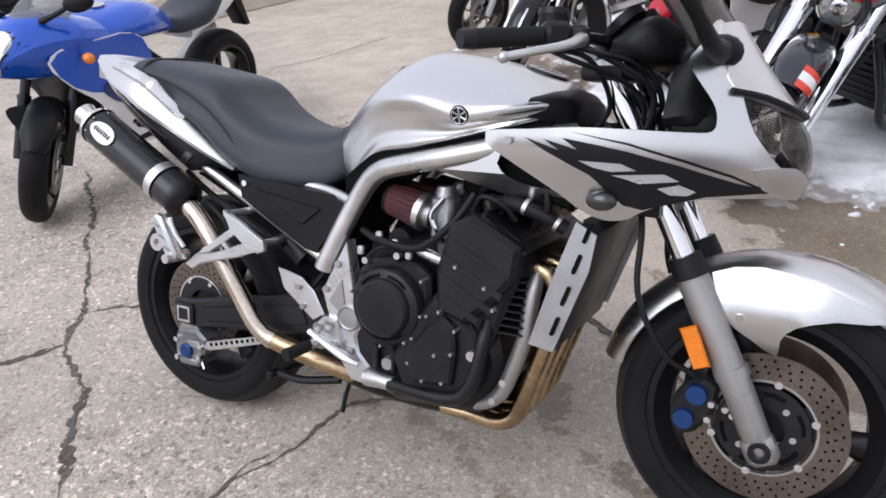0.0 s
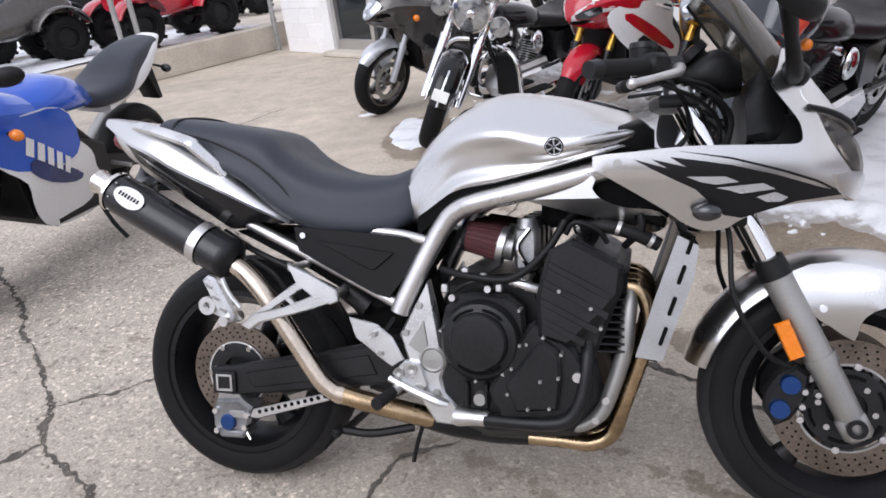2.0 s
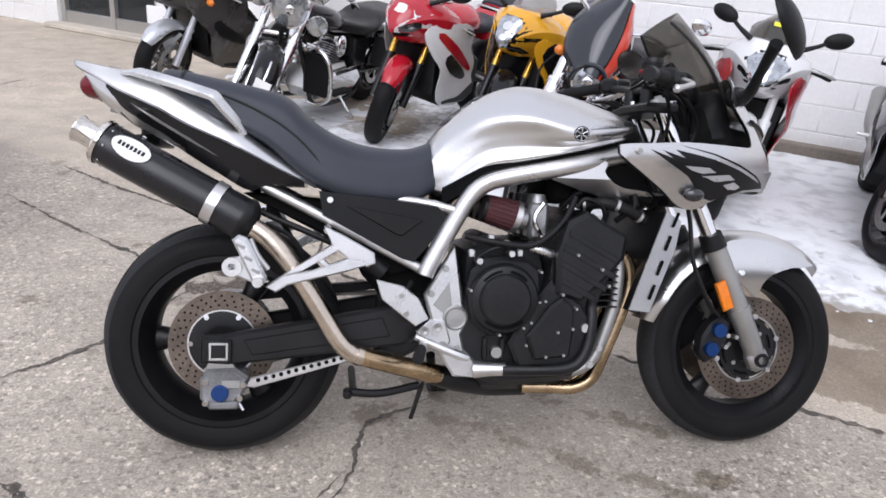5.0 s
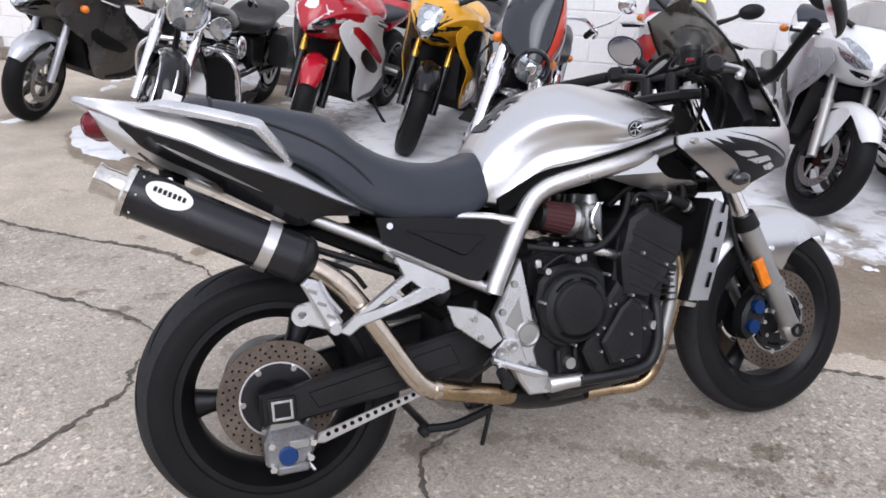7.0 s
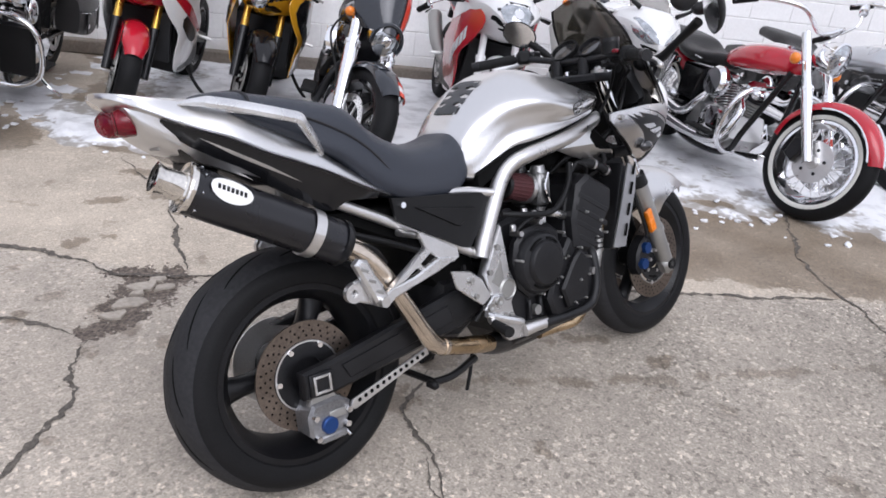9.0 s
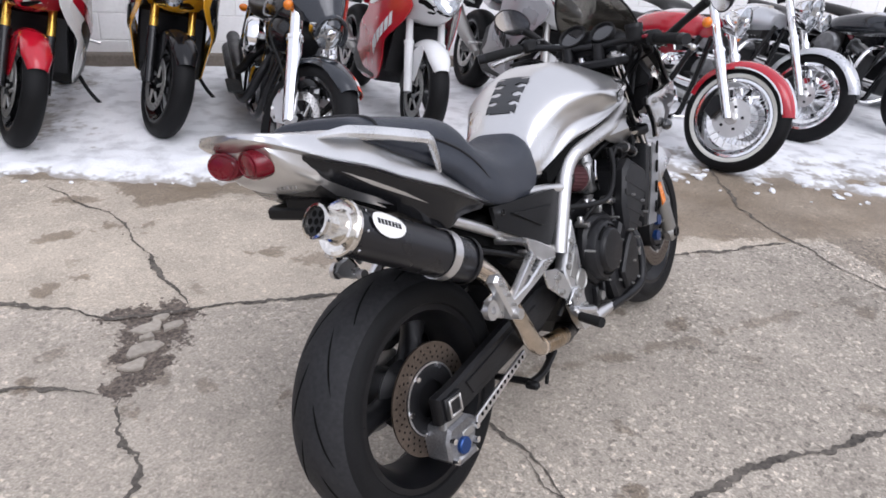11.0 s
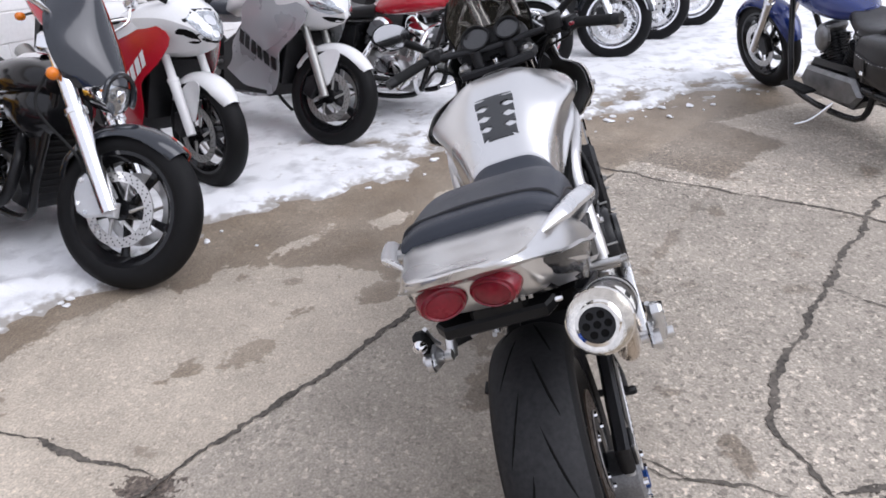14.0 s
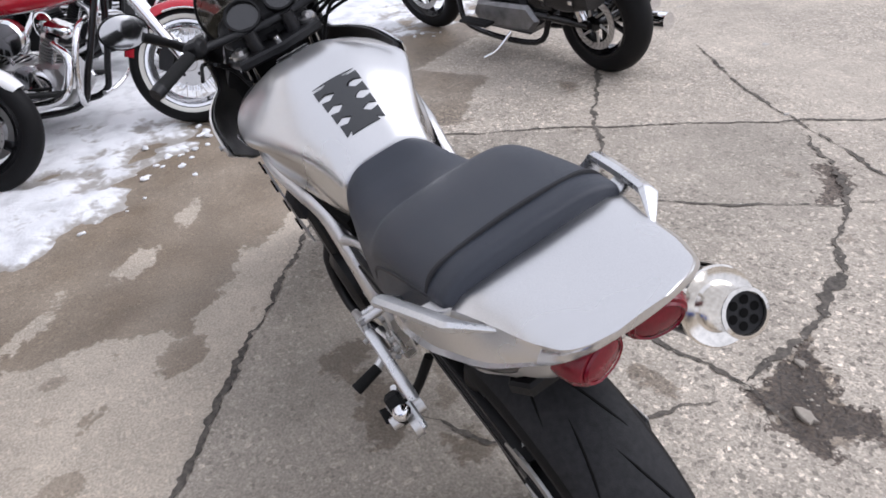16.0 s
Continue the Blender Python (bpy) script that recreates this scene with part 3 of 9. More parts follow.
crumb_tone, crumb_range = cnoise(85.0, 5, 0.35, 1.75)
rubble = cn.new("ShaderNodeVectorMath")
rubble.operation = "SCALE"
rubble.inputs[0].default_value = (0.128, 0.103, 0.084)
cl.new(crumb_range.outputs[0], rubble.inputs["Scale"])
surface = cmix(broken, dry.outputs[0], rubble.outputs[0])
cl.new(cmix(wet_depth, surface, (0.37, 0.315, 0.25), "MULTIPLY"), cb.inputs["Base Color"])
shine = cn.new("ShaderNodeMapRange")
shine.inputs["To Min"].default_value, shine.inputs["To Max"].default_value = 0.88, 0.42
cl.new(wet_depth, shine.inputs["Value"])
cl.new(shine.outputs[0], cb.inputs["Roughness"])
height = cmath("ADD", tone.outputs[0], cmath("MULTIPLY", broken, crumb_range.outputs[0]))
rel = cn.new("ShaderNodeBump")
rel.inputs["Strength"].default_value, rel.inputs["Distance"].default_value = 0.6, 0.004
cl.new(height, rel.inputs["Height"])
cl.new(rel.outputs[0], cb.inputs["Normal"])
me.materials.append(CONCRETE)
ground = tagged(new("ground", me), "weathered grey concrete yard with cracks and damp stains", "ground", kind="structure")

# cracks: ragged dirt-filled ribbons laid into the slab
CRACKS = [
    [(-2.39, 1.36), (-1.72, 0.89), (-1.42, 0.59), (-1.03, 0.30), (-0.91, 0.20), (-0.81, 0.02), (-0.95, -0.13), (-1.5, -0.6)],
    [(-0.91, 0.20), (-0.74, 0.29), (-0.36, 0.67), (-0.34, 0.78), (-0.26, 0.91)],
    [(-0.81, 0.02), (-0.49, -0.16), (-0.15, -0.49)],
    [(0.57, 0.22), (0.37, 0.10), (0.33, -0.11), (0.25, -0.27)],
    [(-2.81, 3.41), (-2.48, 3.86), (-2.21, 4.66)],
    [(0.37, 2.55), (0.41, 2.10), (0.33, 1.75), (0.24, 1.43), (0.17, 1.20)],
    [(-1.2, 2.4), (-0.26, 1.62), (-0.13, 1.46), (-0.05, 1.30), (0.15, 1.17), (0.61, 0.88), (1.22, 0.49), (1.95, 0.04), (2.50, -0.34)],
    [(3.6, 0.5), (2.79, -0.01), (2.52, -0.33), (2.17, -0.97), (1.93, -1.40), (1.41, -2.18), (0.9, -2.9)],
    [(-1.3, 1.9), (-0.41, 1.12), (-0.29, 0.95)],
    [(2.9, -2.1), (2.57, -1.87), (1.93, -1.40), (1.28, -0.98), (0.79, -0.67), (0.50, -0.53), (0.20, -0.60), (0.02, -0.58)],
    [(1.28, -0.98), (0.95, -1.31), (0.67, -1.81)],
    [(0.31, -0.11), (0.20, -0.50)],
    [(2.64, -2.72), (1.86, -2.32), (1.41, -2.18), (0.81, -1.99), (0.2, -1.9)],
    [(1.26, -2.08), (0.96, -1.89), (0.71, -1.64), (0.58, -1.39), (0.42, -1.25), (0.30, -0.98), (0.25, -0.82), (0.20, -0.62)],
]
WIDE = [0.024, 0.018, 0.024, 0.015, 0.012, 0.012, 0.019, 0.012, 0.013, 0.020, 0.010, 0.010, 0.018, 0.026]


def crack_geo(line, width, seed, lift=0.0025):
    pts = []
    for (ax, ay), (bx, by) in zip(line, line[1:]):
        steps = max(2, int(math.hypot(bx - ax, by - ay) / 0.012))
        pts += [(ax + (bx - ax) * k / steps, ay + (by - ay) * k / steps) for k in range(steps)]
    pts.append(line[-1])
    rows = []
    for i, (x, y) in enumerate(pts):
        ax, ay = pts[max(i - 1, 0)]
        bx, by = pts[min(i + 1, len(pts) - 1)]
        ln = math.hypot(bx - ax, by - ay) or 1
        nx, ny = -(by - ay) / ln, (bx - ax) / ln
        off = 0.028 * rough_noise(x, y, 4.0, seed) + 0.007 * rough_noise(x, y, 18.0, seed + 5) + 0.004 * rough_noise(x, y, 60.0, seed + 7)
        taper = min(1.0, (i + 0.4) / 12, (len(pts) - i - 0.6) / 12)
        wl_ = max(0.0012, width * taper * (0.42 + 0.85 * rough_noise(x, y, 7.0, seed + 9) + 0.75 * rough_noise(x, y, 38.0, seed + 2)))
        wr_ = max(0.0012, width * taper * (0.42 + 0.85 * rough_noise(x, y, 6.0, seed + 21) + 0.75 * rough_noise(x, y, 35.0, seed + 14)))
        rows.append([(x + nx * (off + wl_), y + ny * (off + wl_), lift), (x + nx * (off - wr_), y + ny * (off - wr_), lift)])
    return Geo().rings(rows, closed=False)


for k, (line, width) in enumerate(zip(CRACKS, WIDE)):
    part("crack", crack_geo(line, width, 3.7 * k + 1, 0.0022 + 0.0002 * k), CRACK, ground, "dirt-filled crack")


for cx_, cy_, pr in ((0.0, 1.17, 0.05), (-0.08, 1.08, 0.055), (0.06, 1.13, 0.035), (0.06, 1.20, 0.03), (-0.15, 1.02, 0.04), (-0.03, 1.13, 0.025), (0.045, -0.65, 0.03), (0.19, -0.80, 0.02)):
    chip = [(cx_ + pr * (1 + 0.35 * math.sin(3.1 * a + cx_ * 40)) * math.cos(a), cy_ + 0.7 * pr * (1 + 0.3 * math.cos(2.3 * a)) * math.sin(a)) for a in np.linspace(0, 2 * math.pi, 11)[:-1]]
    part("concrete_chip", Geo().prism(chip, -0.012, 0.004, "xy", 0.003), CHIP, ground)

# loose grit along the cracks and in the broken spots
grit_geo = Geo()
rnd = random.Random(11)
for k in range(520):
    if k % 3 == 0:
        cx, cy, w = ((-0.03, 1.12, 0.10), (0.1, -0.72, 0.09), (-0.88, 0.12, 0.06), (1.35, -2.12, 0.09))[k // 3 % 4]
        x, y = cx + rnd.gauss(0, w), cy + rnd.gauss(0, w)
    else:
        line = CRACKS[rnd.choice((0, 0, 1, 2, 5, 6, 7, 9, 12, 13, 13))]
        n = rnd.randrange(len(line) - 1)
        u = rnd.random()
        x = line[n][0] + (line[n + 1][0] - line[n][0]) * u + rnd.gauss(0, 0.022)
        y = line[n][1] + (line[n + 1][1] - line[n][1]) * u + rnd.gauss(0, 0.022)
    r = rnd.uniform(0.0018, 0.0062)
    b = Geo().ball((0, 0, 0), (r, r * rnd.uniform(0.6, 1.1), r * 0.6), 5)
    grit_geo.join(b, Matrix.Translation((x, y, r * 0.3 + 0.002)) @ pose(0, 0, 0, 0, 0, rnd.uniform(0, 180)))
solid("gravel", grit_geo, CHIP, "loose pale grit along the cracks in the concrete", "gravel", "stuff")

# snow along the wall, thin and ragged at its edge
SNOW = bpy.data.materials.new("old_snow")
SNOW.use_nodes = True
sb = SNOW.node_tree.nodes["Principled BSDF"]
sn, sl = SNOW.node_tree.nodes, SNOW.node_tree.links
sc_ = sn.new("ShaderNodeTexCoord")
st = sn.new("ShaderNodeTexNoise")
st.inputs["Scale"].default_value, st.inputs["Detail"].default_value = 7.0, 6
sl.new(sc_.outputs["Object"], st.inputs["Vector"])
sr = sn.new("ShaderNodeValToRGB")
sr.color_ramp.elements[0].position, sr.color_ramp.elements[0].color = 0.30, (0.56, 0.56, 0.57, 1)
sr.color_ramp.elements[1].position, sr.color_ramp.elements[1].color = 0.52, (0.82, 0.825, 0.84, 1)
sl.new(st.outputs["Fac"], sr.inputs[0])
thick = sn.new("ShaderNodeAttribute")
thick.attribute_name = "thick"
slush_t = sn.new("ShaderNodeTexNoise")
slush_t.inputs["Scale"].default_value, slush_t.inputs["Detail"].default_value = 22.0, 6
sl.new(sc_.outputs["Object"], slush_t.inputs["Vector"])
slush_a = sn.new("ShaderNodeMath")
slush_a.operation = "MULTIPLY_ADD"
slush_a.inputs[1].default_value, slush_a.inputs[2].default_value = 1.5, -0.75
sl.new(slush_t.outputs["Fac"], slush_a.inputs[0])
slush_s = sn.new("ShaderNodeMath")
sl.new(slush_a.outputs[0], slush_s.inputs[0])
sl.new(thick.outputs["Fac"], slush_s.inputs[1])
slush_r = sn.new("ShaderNodeMapRange")
slush_r.interpolation_type = "SMOOTHSTEP"
slush_r.inputs["From Min"].default_value, slush_r.inputs["From Max"].default_value = 0.10, 0.62
sl.new(slush_s.outputs[0], slush_r.inputs["Value"])
slush = sn.new("ShaderNodeMix")
slush.data_type = "RGBA"
slush.inputs[6].default_value = (0.36, 0.335, 0.305, 1)
sl.new(slush_r.outputs[0], slush.inputs[0])
sl.new(sr.outputs[0], slush.inputs[7])
sl.new(slush.outputs[2], sb.inputs["Base Color"])
sb.inputs["Roughness"].default_value = 0.62
sbt = sn.new("ShaderNodeTexNoise")
sbt.inputs["Scale"].default_value, sbt.inputs["Detail"].default_value = 60.0, 5
sl.new(sc_.outputs["Object"], sbt.inputs["Vector"])
sbp = sn.new("ShaderNodeBump")
sbp.inputs["Strength"].default_value, sbp.inputs["Distance"].default_value = 0.6, 0.006
sl.new(sbt.outputs["Fac"], sbp.inputs["Height"])
sl.new(sbp.outputs[0], sb.inputs["Normal"])


def snow_height(s, d):
    q = WALL_A + WALL_U * s + WALL_N * d
    x, y = q.x, q.y
    e = snow_edge(s) + 0.22 * rough_noise(x, y, 1.7, 2.2) + 0.10 * rough_noise(x, y, 7.0, 6.1)
    h = min(1.0, max(-0.4, (e - d) / 0.30)) * 0.028
    h += 0.010 * rough_noise(x, y, 6.0, 1.3) + 0.004 * rough_noise(x, y, 24.0, 4.4)
    ridge = math.exp(-((e - d - 0.20) / 0.15) ** 2) * max(0.0, min(1.0, (10.2 - s) / 1.5))
    h += ridge * (0.022 + 0.030 * rough_noise(x, y, 11.0, 3.3, 3))
    # slush: half-melted holes towards the open side
    if s > 8.8:
        band = min(1.0, max(0.0, (d - snow_edge(s) + 1.5) / 1.2)) * min(1.0, (s - 8.8) / 1.5)
        h -= band * (0.020 + 0.034 * rough_noise(x, y, 4.5, 9.9, 4))
    lobe = max(float(ellipse(np.float64(x), np.float64(y), -0.64, 3.52, 0.46, 0.135, 106)), float(ellipse(np.float64(x), np.float64(y), -1.21, 4.20, 0.09, 0.05, 40)))
    if lobe > -0.10:
        return min(0.006, lobe * 0.30 + 0.012 * rough_noise(x, y, 7.0, 1.3)) + 0.003 * rough_noise(x, y, 16.0, 5.3)
    if s < 7.4:
        h -= 0.03 * max(0.0, 7.4 - s) * (0.3 + 0.7 * max(0.0, rough_noise(x, y, 1.1, 7.7) + 0.4))
    return h


snow_geo = Geo()
ss, dd = np.arange(3.6, 17.0, 0.036), np.arange(0.02, 7.0, 0.036)
grid = {}
for i, s in enumerate(ss):
    for j, d in enumerate(dd):
        h = snow_height(s, d)
        q = WALL_A + WALL_U * s + WALL_N * d
        grid[i, j] = (len(snow_geo.v), h)
        snow_geo.v.append(Vector((q.x, q.y, max(-0.02, h))))
for i in range(len(ss) - 1):
    for j in range(len(dd) - 1):
        four = [grid[i, j], grid[i, j + 1], grid[i + 1, j + 1], grid[i + 1, j]]
        if max(h for k, h in four) > 0:
            snow_geo.f.append(tuple(k for k, h in four))
used = sorted({k for f in snow_geo.f for k in f})
remap = {k: n for n, k in enumerate(used)}
snow_geo.v, snow_geo.f = [snow_geo.v[k] for k in used], [tuple(remap[k] for k in f) for f in snow_geo.f]
snow = solid("snow", snow_geo, SNOW, "thin dirty white snow melting on the concrete", "snow", "stuff", angle=80)
snow.data.attributes.new("thick", "FLOAT", "POINT").data.foreach_set("value", np.clip([(v.co.z - 0.001) / 0.026 + (1.0 if along(v.co.x, v.co.y)[0] < 6.2 else 0.0) for v in snow.data.vertices], 0, 1).astype(np.float32))
lumps = Geo()
rnd = random.Random(5)
for k in range(170):
    s = rnd.uniform(5.5, 13)
    d = snow_edge(s) + rnd.gauss(-0.10, 0.14)
    q = WALL_A + WALL_U * s + WALL_N * d
    r = rnd.uniform(0.006, 0.026)
    b = Geo().ball((0, 0, 0), (r, r * rnd.uniform(0.6, 1.3), r * 0.45), 8)
    b.v = [p * (1 + 0.9 * noise.noise(p * 60 + Vector((k, 0, 0)))) for p in b.v]
    lumps.join(b, Matrix.Translation((q.x, q.y, r * 0.3)) @ pose(0, 0, 0, 0, 0, rnd.uniform(0, 180)))
lump_ob = solid("snow_lumps", lumps, SNOW, "loose crumbs of snow along the edge", "snow", "stuff", angle=80)

lump_ob.data.attributes.new("thick", "FLOAT", "POINT").data.foreach_set("value", np.ones(len(lump_ob.data.vertices), np.float32))

# ---- the building ----
def wall_frame(s, d, z, turn=0):
    q = WALL_A + WALL_U * s + WALL_N * d
    return pose(q.x, q.y, z, 0, 0, WALL_TURN + turn)


WALL_LONG, WALL_HIGH, DOOR0, DOOR1, DOOR_TOP = 22.0, 3.6, 1.18, 2.75, 2.15
wall = new("wall_north", mesh_of("wall_north", Geo()
    .box((DOOR0 / 2, 0.129, WALL_HIGH / 2), (DOOR0, 0.25, WALL_HIGH))
    .box(((DOOR1 + WALL_LONG) / 2, 0.129, WALL_HIGH / 2), (WALL_LONG - DOOR1, 0.25, WALL_HIGH))
    .box(((DOOR0 + DOOR1) / 2, 0.129, (DOOR_TOP + WALL_HIGH) / 2), (DOOR1 - DOOR0, 0.25, WALL_HIGH - DOOR_TOP)), MORTAR))
wall.matrix_basis = wall_frame(0, 0, 0)
tagged(wall, "white-painted concrete block wall of the shop building", "wall", kind="structure")
side = new("wall_west", mesh_of("wall_west", Geo().box((0.125, 4.28, WALL_HIGH / 2), (0.25, 8.0, WALL_HIGH)), PAINTED_BLOCK))
side.matrix_basis = wall_frame(0, 0, 0)
tagged(side, "white-painted side wall of the shop building", "wall", kind="structure")
roof = new("roof", mesh_of("roof", Geo().box((WALL_LONG / 2, 4.1, WALL_HIGH + 0.12), (WALL_LONG + 0.2, 8.5, 0.24)), KERB))
roof.matrix_basis = wall_frame(0, 0, 0)
tagged(roof, "flat grey roof of the shop building", "roof", kind="structure")
# added backing, painted black to give the darkness of the room
inner = new("door_backing", mesh_of("door_backing", Geo().box((2.0, 3.0, 1.8), (3.9, 0.1, 3.6)), ENGINE_BLACK))
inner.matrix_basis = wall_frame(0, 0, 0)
tagged(inner, "added black backing that stands in for the unlit room behind the shop door", "wall", kind="structure")
# the dark colour carries the shade along the wall's foot as well as wet
plinth = new("plinth", mesh_of("plinth", Geo().box(((DOOR1 + WALL_LONG) / 2, -0.05, 0.055), (WALL_LONG - DOOR1, 0.12, 0.11), 0.012), PLINTH))
plinth.matrix_basis = wall_frame(0, 0, 0)
tagged(plinth, "low wet concrete ledge at the wall's foot, coloured dark for the shade there", "ledge", kind="structure")
step = new("door_step", mesh_of("door_step", Geo().box(((DOOR0 + DOOR1) / 2, -0.02, 0.03), (DOOR1 - DOOR0 + 0.1, 0.3, 0.06), 0.012), KERB))
step.matrix_basis = wall_frame(0, 0, 0)
tagged(step, "low worn concrete door step", "step", kind="structure")
door = thing("door_1", wall_frame(0, 0, 0), "glazed shop door in a dull aluminium frame, closed", "door", kind="structure")
for a, b in ((DOOR0 + 0.04, DOOR0 + 0.04), (DOOR1 - 0.04, DOOR1 - 0.04), (2.02, 2.02)):
    part("stile", Geo().box((a, 0.10, 1.1), (0.075, 0.1, 2.08), 0.004), ALU_FRAME, door)
for z in (0.11, 1.04, 2.11):
    for a, b in ((DOOR0 + 0.08, 1.98), (2.06, DOOR1 - 0.08)):
        part("cross_rail", Geo().box(((a + b) / 2, 0.10, z), (b - a, 0.09, 0.09 if z != 0.11 else 0.16), 0.004), ALU_FRAME, door)
for a, b in ((DOOR0 + 0.08, 1.98), (2.06, DOOR1 - 0.08)):
    for z0, z1 in ((0.19, 0.99), (1.09, 2.06)):
        part("pane", Geo().box(((a + b) / 2, 0.11, (z0 + z1) / 2), (b - a, 0.008, z1 - z0)), DARK_GLASS, door)

# raised lot beyond the corner, with its kerb wall and fence posts
LOT_A, LOT_B = Vector((-6.6, 3.0, 0)), Vector((-4.32, 8.75, 0))
lot_turn = math.degrees(math.atan2((LOT_B - LOT_A).y, (LOT_B - LOT_A).x))
lot_long = (LOT_B - LOT_A).length
lot = new("raised_lot", mesh_of("raised_lot", Geo().box((lot_long / 2, 10.0, 0.18), (lot_long + 20, 19.4, 0.36)), KERB))
lot.matrix_basis = pose(LOT_A.x, LOT_A.y, 0, 0, 0, lot_turn)
tagged(lot, "raised concrete yard beyond the corner", "yard", kind="structure")
kerb = new("kerb_wall", mesh_of("kerb_wall", Geo().box((lot_long / 2, 0.15, 0.185), (lot_long, 0.28, 0.37), 0.015), KERB))
kerb.matrix_basis = pose(LOT_A.x, LOT_A.y, 0, 0, 0, lot_turn)
tagged(kerb, "low weathered concrete retaining wall", "kerb", kind="structure")
lot_snow = Geo()
rows = []
for i in range(60):
    row = []
    for j in range(60):
        x, y = i * lot_long / 59, 0.35 + j * 0.12
        row.append(Vector((x, y, 0.365 + 0.02 * rough_noise(x, y, 0.8, 5.0) + 0.008)))
    rows.append(row)
lot_snow.rings(rows, closed=False)
ls = solid("lot_snow", lot_snow, SNOW, "trodden snow on the raised yard", "snow", "stuff", angle=80)
ls.data.attributes.new("thick", "FLOAT", "POINT").data.foreach_set("value", np.ones(len(ls.data.vertices), np.float32))
ls.matrix_basis = pose(LOT_A.x, LOT_A.y, 0, 0, 0, lot_turn)
for px, py in ((-5.33, 6.55), (-5.22, 6.75), (-4.28, 8.62)):
    post = thing("fence_post", pose(px, py, 0), "galvanised steel fence post at the concrete kerb", "post", "fence posts")
    part("tube", Geo().rod((0, 0, 0), (0, 0, 2.4), 0.035), GALV, post)
    part("collar", Geo().rod((0, 0, 0.42), (0, 0, 0.47), 0.045), GALV, post)
    part("cap", Geo().ball((0, 0, 2.4), (0.04, 0.04, 0.03), 12), GALV, post)

# the far side of the yard, out of sight, closes the place
back = new("wall_south", mesh_of("wall_south", Geo().box((0, 0, 1.6), (60, 0.3, 3.2)), KERB))
back.matrix_basis = pose(6, -26, 0, 0, 0, -6)
tagged(back, "plain far boundary wall of the yard", "wall", kind="structure")


# ---- shared motorcycle pieces ----
def tyre_geo(r, half, bead, centre):
    """A round-shouldered tyre: outer radius, half width, bead radius."""
    prof = []
    for k in range(13):
        a = math.pi * (k / 12 - 0.5)
        prof.append((r - (1 - math.cos(a)) * (r - bead) * 0.62, half * math.sin(a)))
    prof = [(bead, -half * 0.72), (bead + (r - bead) * 0.12, -half * 0.92), *prof[0:], (bead + (r - bead) * 0.12, half * 0.92), (bead, half * 0.72)]
    return Geo().lathe(prof, centre, 96)


def tread_geo(r, half, bead, centre, reach):
    """The worn running band of a tyre, a hair above its carcass."""
    prof = []
    for k in range(13):
        a = reach * (k / 6 - 1)
        prof.append((r + 0.0007 - (1 - math.cos(a)) * (r - bead) * 0.62, half * math.sin(a)))
    return Geo().lathe(prof, centre, 96)


def rim_geo(bead, half, centre):
    lip = [(bead + 0.006, -half), (bead - 0.012, -half), (bead - 0.020, -half * 0.80), (bead - 0.040, -half * 0.45), (bead - 0.042, half * 0.45), (bead - 0.020, half * 0.80), (bead - 0.012, half), (bead + 0.006, half)]
    g = Geo().lathe(lip, centre, 72)
    return g


def spoke_geo(bead, centre, ang, hub=0.05, width=0.026, half=0.022):
    """One cast spoke from hub to rim, wider at both ends."""
    m = Matrix.Translation(centre) @ Matrix.Rotation(radians(ang), 4, "Y")
    rows = []
    for t in np.linspace(0, 1, 7):
        r = hub * 0.7 + (bead - 0.03 - hub * 0.7) * t
        w = width * (0.8 + 0.9 * (t - 0.45) ** 2 * 2.2)
        h = half * (1.25 - 0.4 * t)
        rows.append([Vector((r, h * math.sin(a), w * math.cos(a))) for a in np.linspace(0, 2 * math.pi, 11)[:-1]])
    return Geo().rings(rows).move(m)


def disc_geo(r0, r1, centre, t=0.0025):
    return Geo().lathe([(r0, -t), (r1, -t), (r1, t), (r0, t), (r0, -t)], centre, 64)


def dots_geo(radii, count, centre, y, r=0.0035, skew=0.0):
    g = Geo()
    for ri, rad in enumerate(radii):
        for k in range(count):
            a = 2 * math.pi * (k + ri * (0.33 + skew)) / count
            c = Vector(centre) + Vector((rad * math.cos(a), y, rad * math.sin(a)))
            g.add([c + Vector((r * math.cos(b), 0, r * math.sin(b))) for b in np.linspace(0, 2 * math.pi, 8)[:-1]], [tuple(range(7))])
    return g


def bolts_geo(places, y0, y1, r=0.007):
    g = Geo()
    for x, z in places:
        g.rod((x, y0, z), (x, y1, z), r, r * 0.85, 8)
    return g


def each(name, geos, mat, parent, label=""):
    """Several alike parts, each an object of its own."""
    return [part(name, g, mat, parent, label) for g in geos]


def bolts(name, places, y0, y1, r, mat, parent, label=""):
    return each(name, [bolts_geo([q], y0, y1, r) for q in places], mat, parent, label)


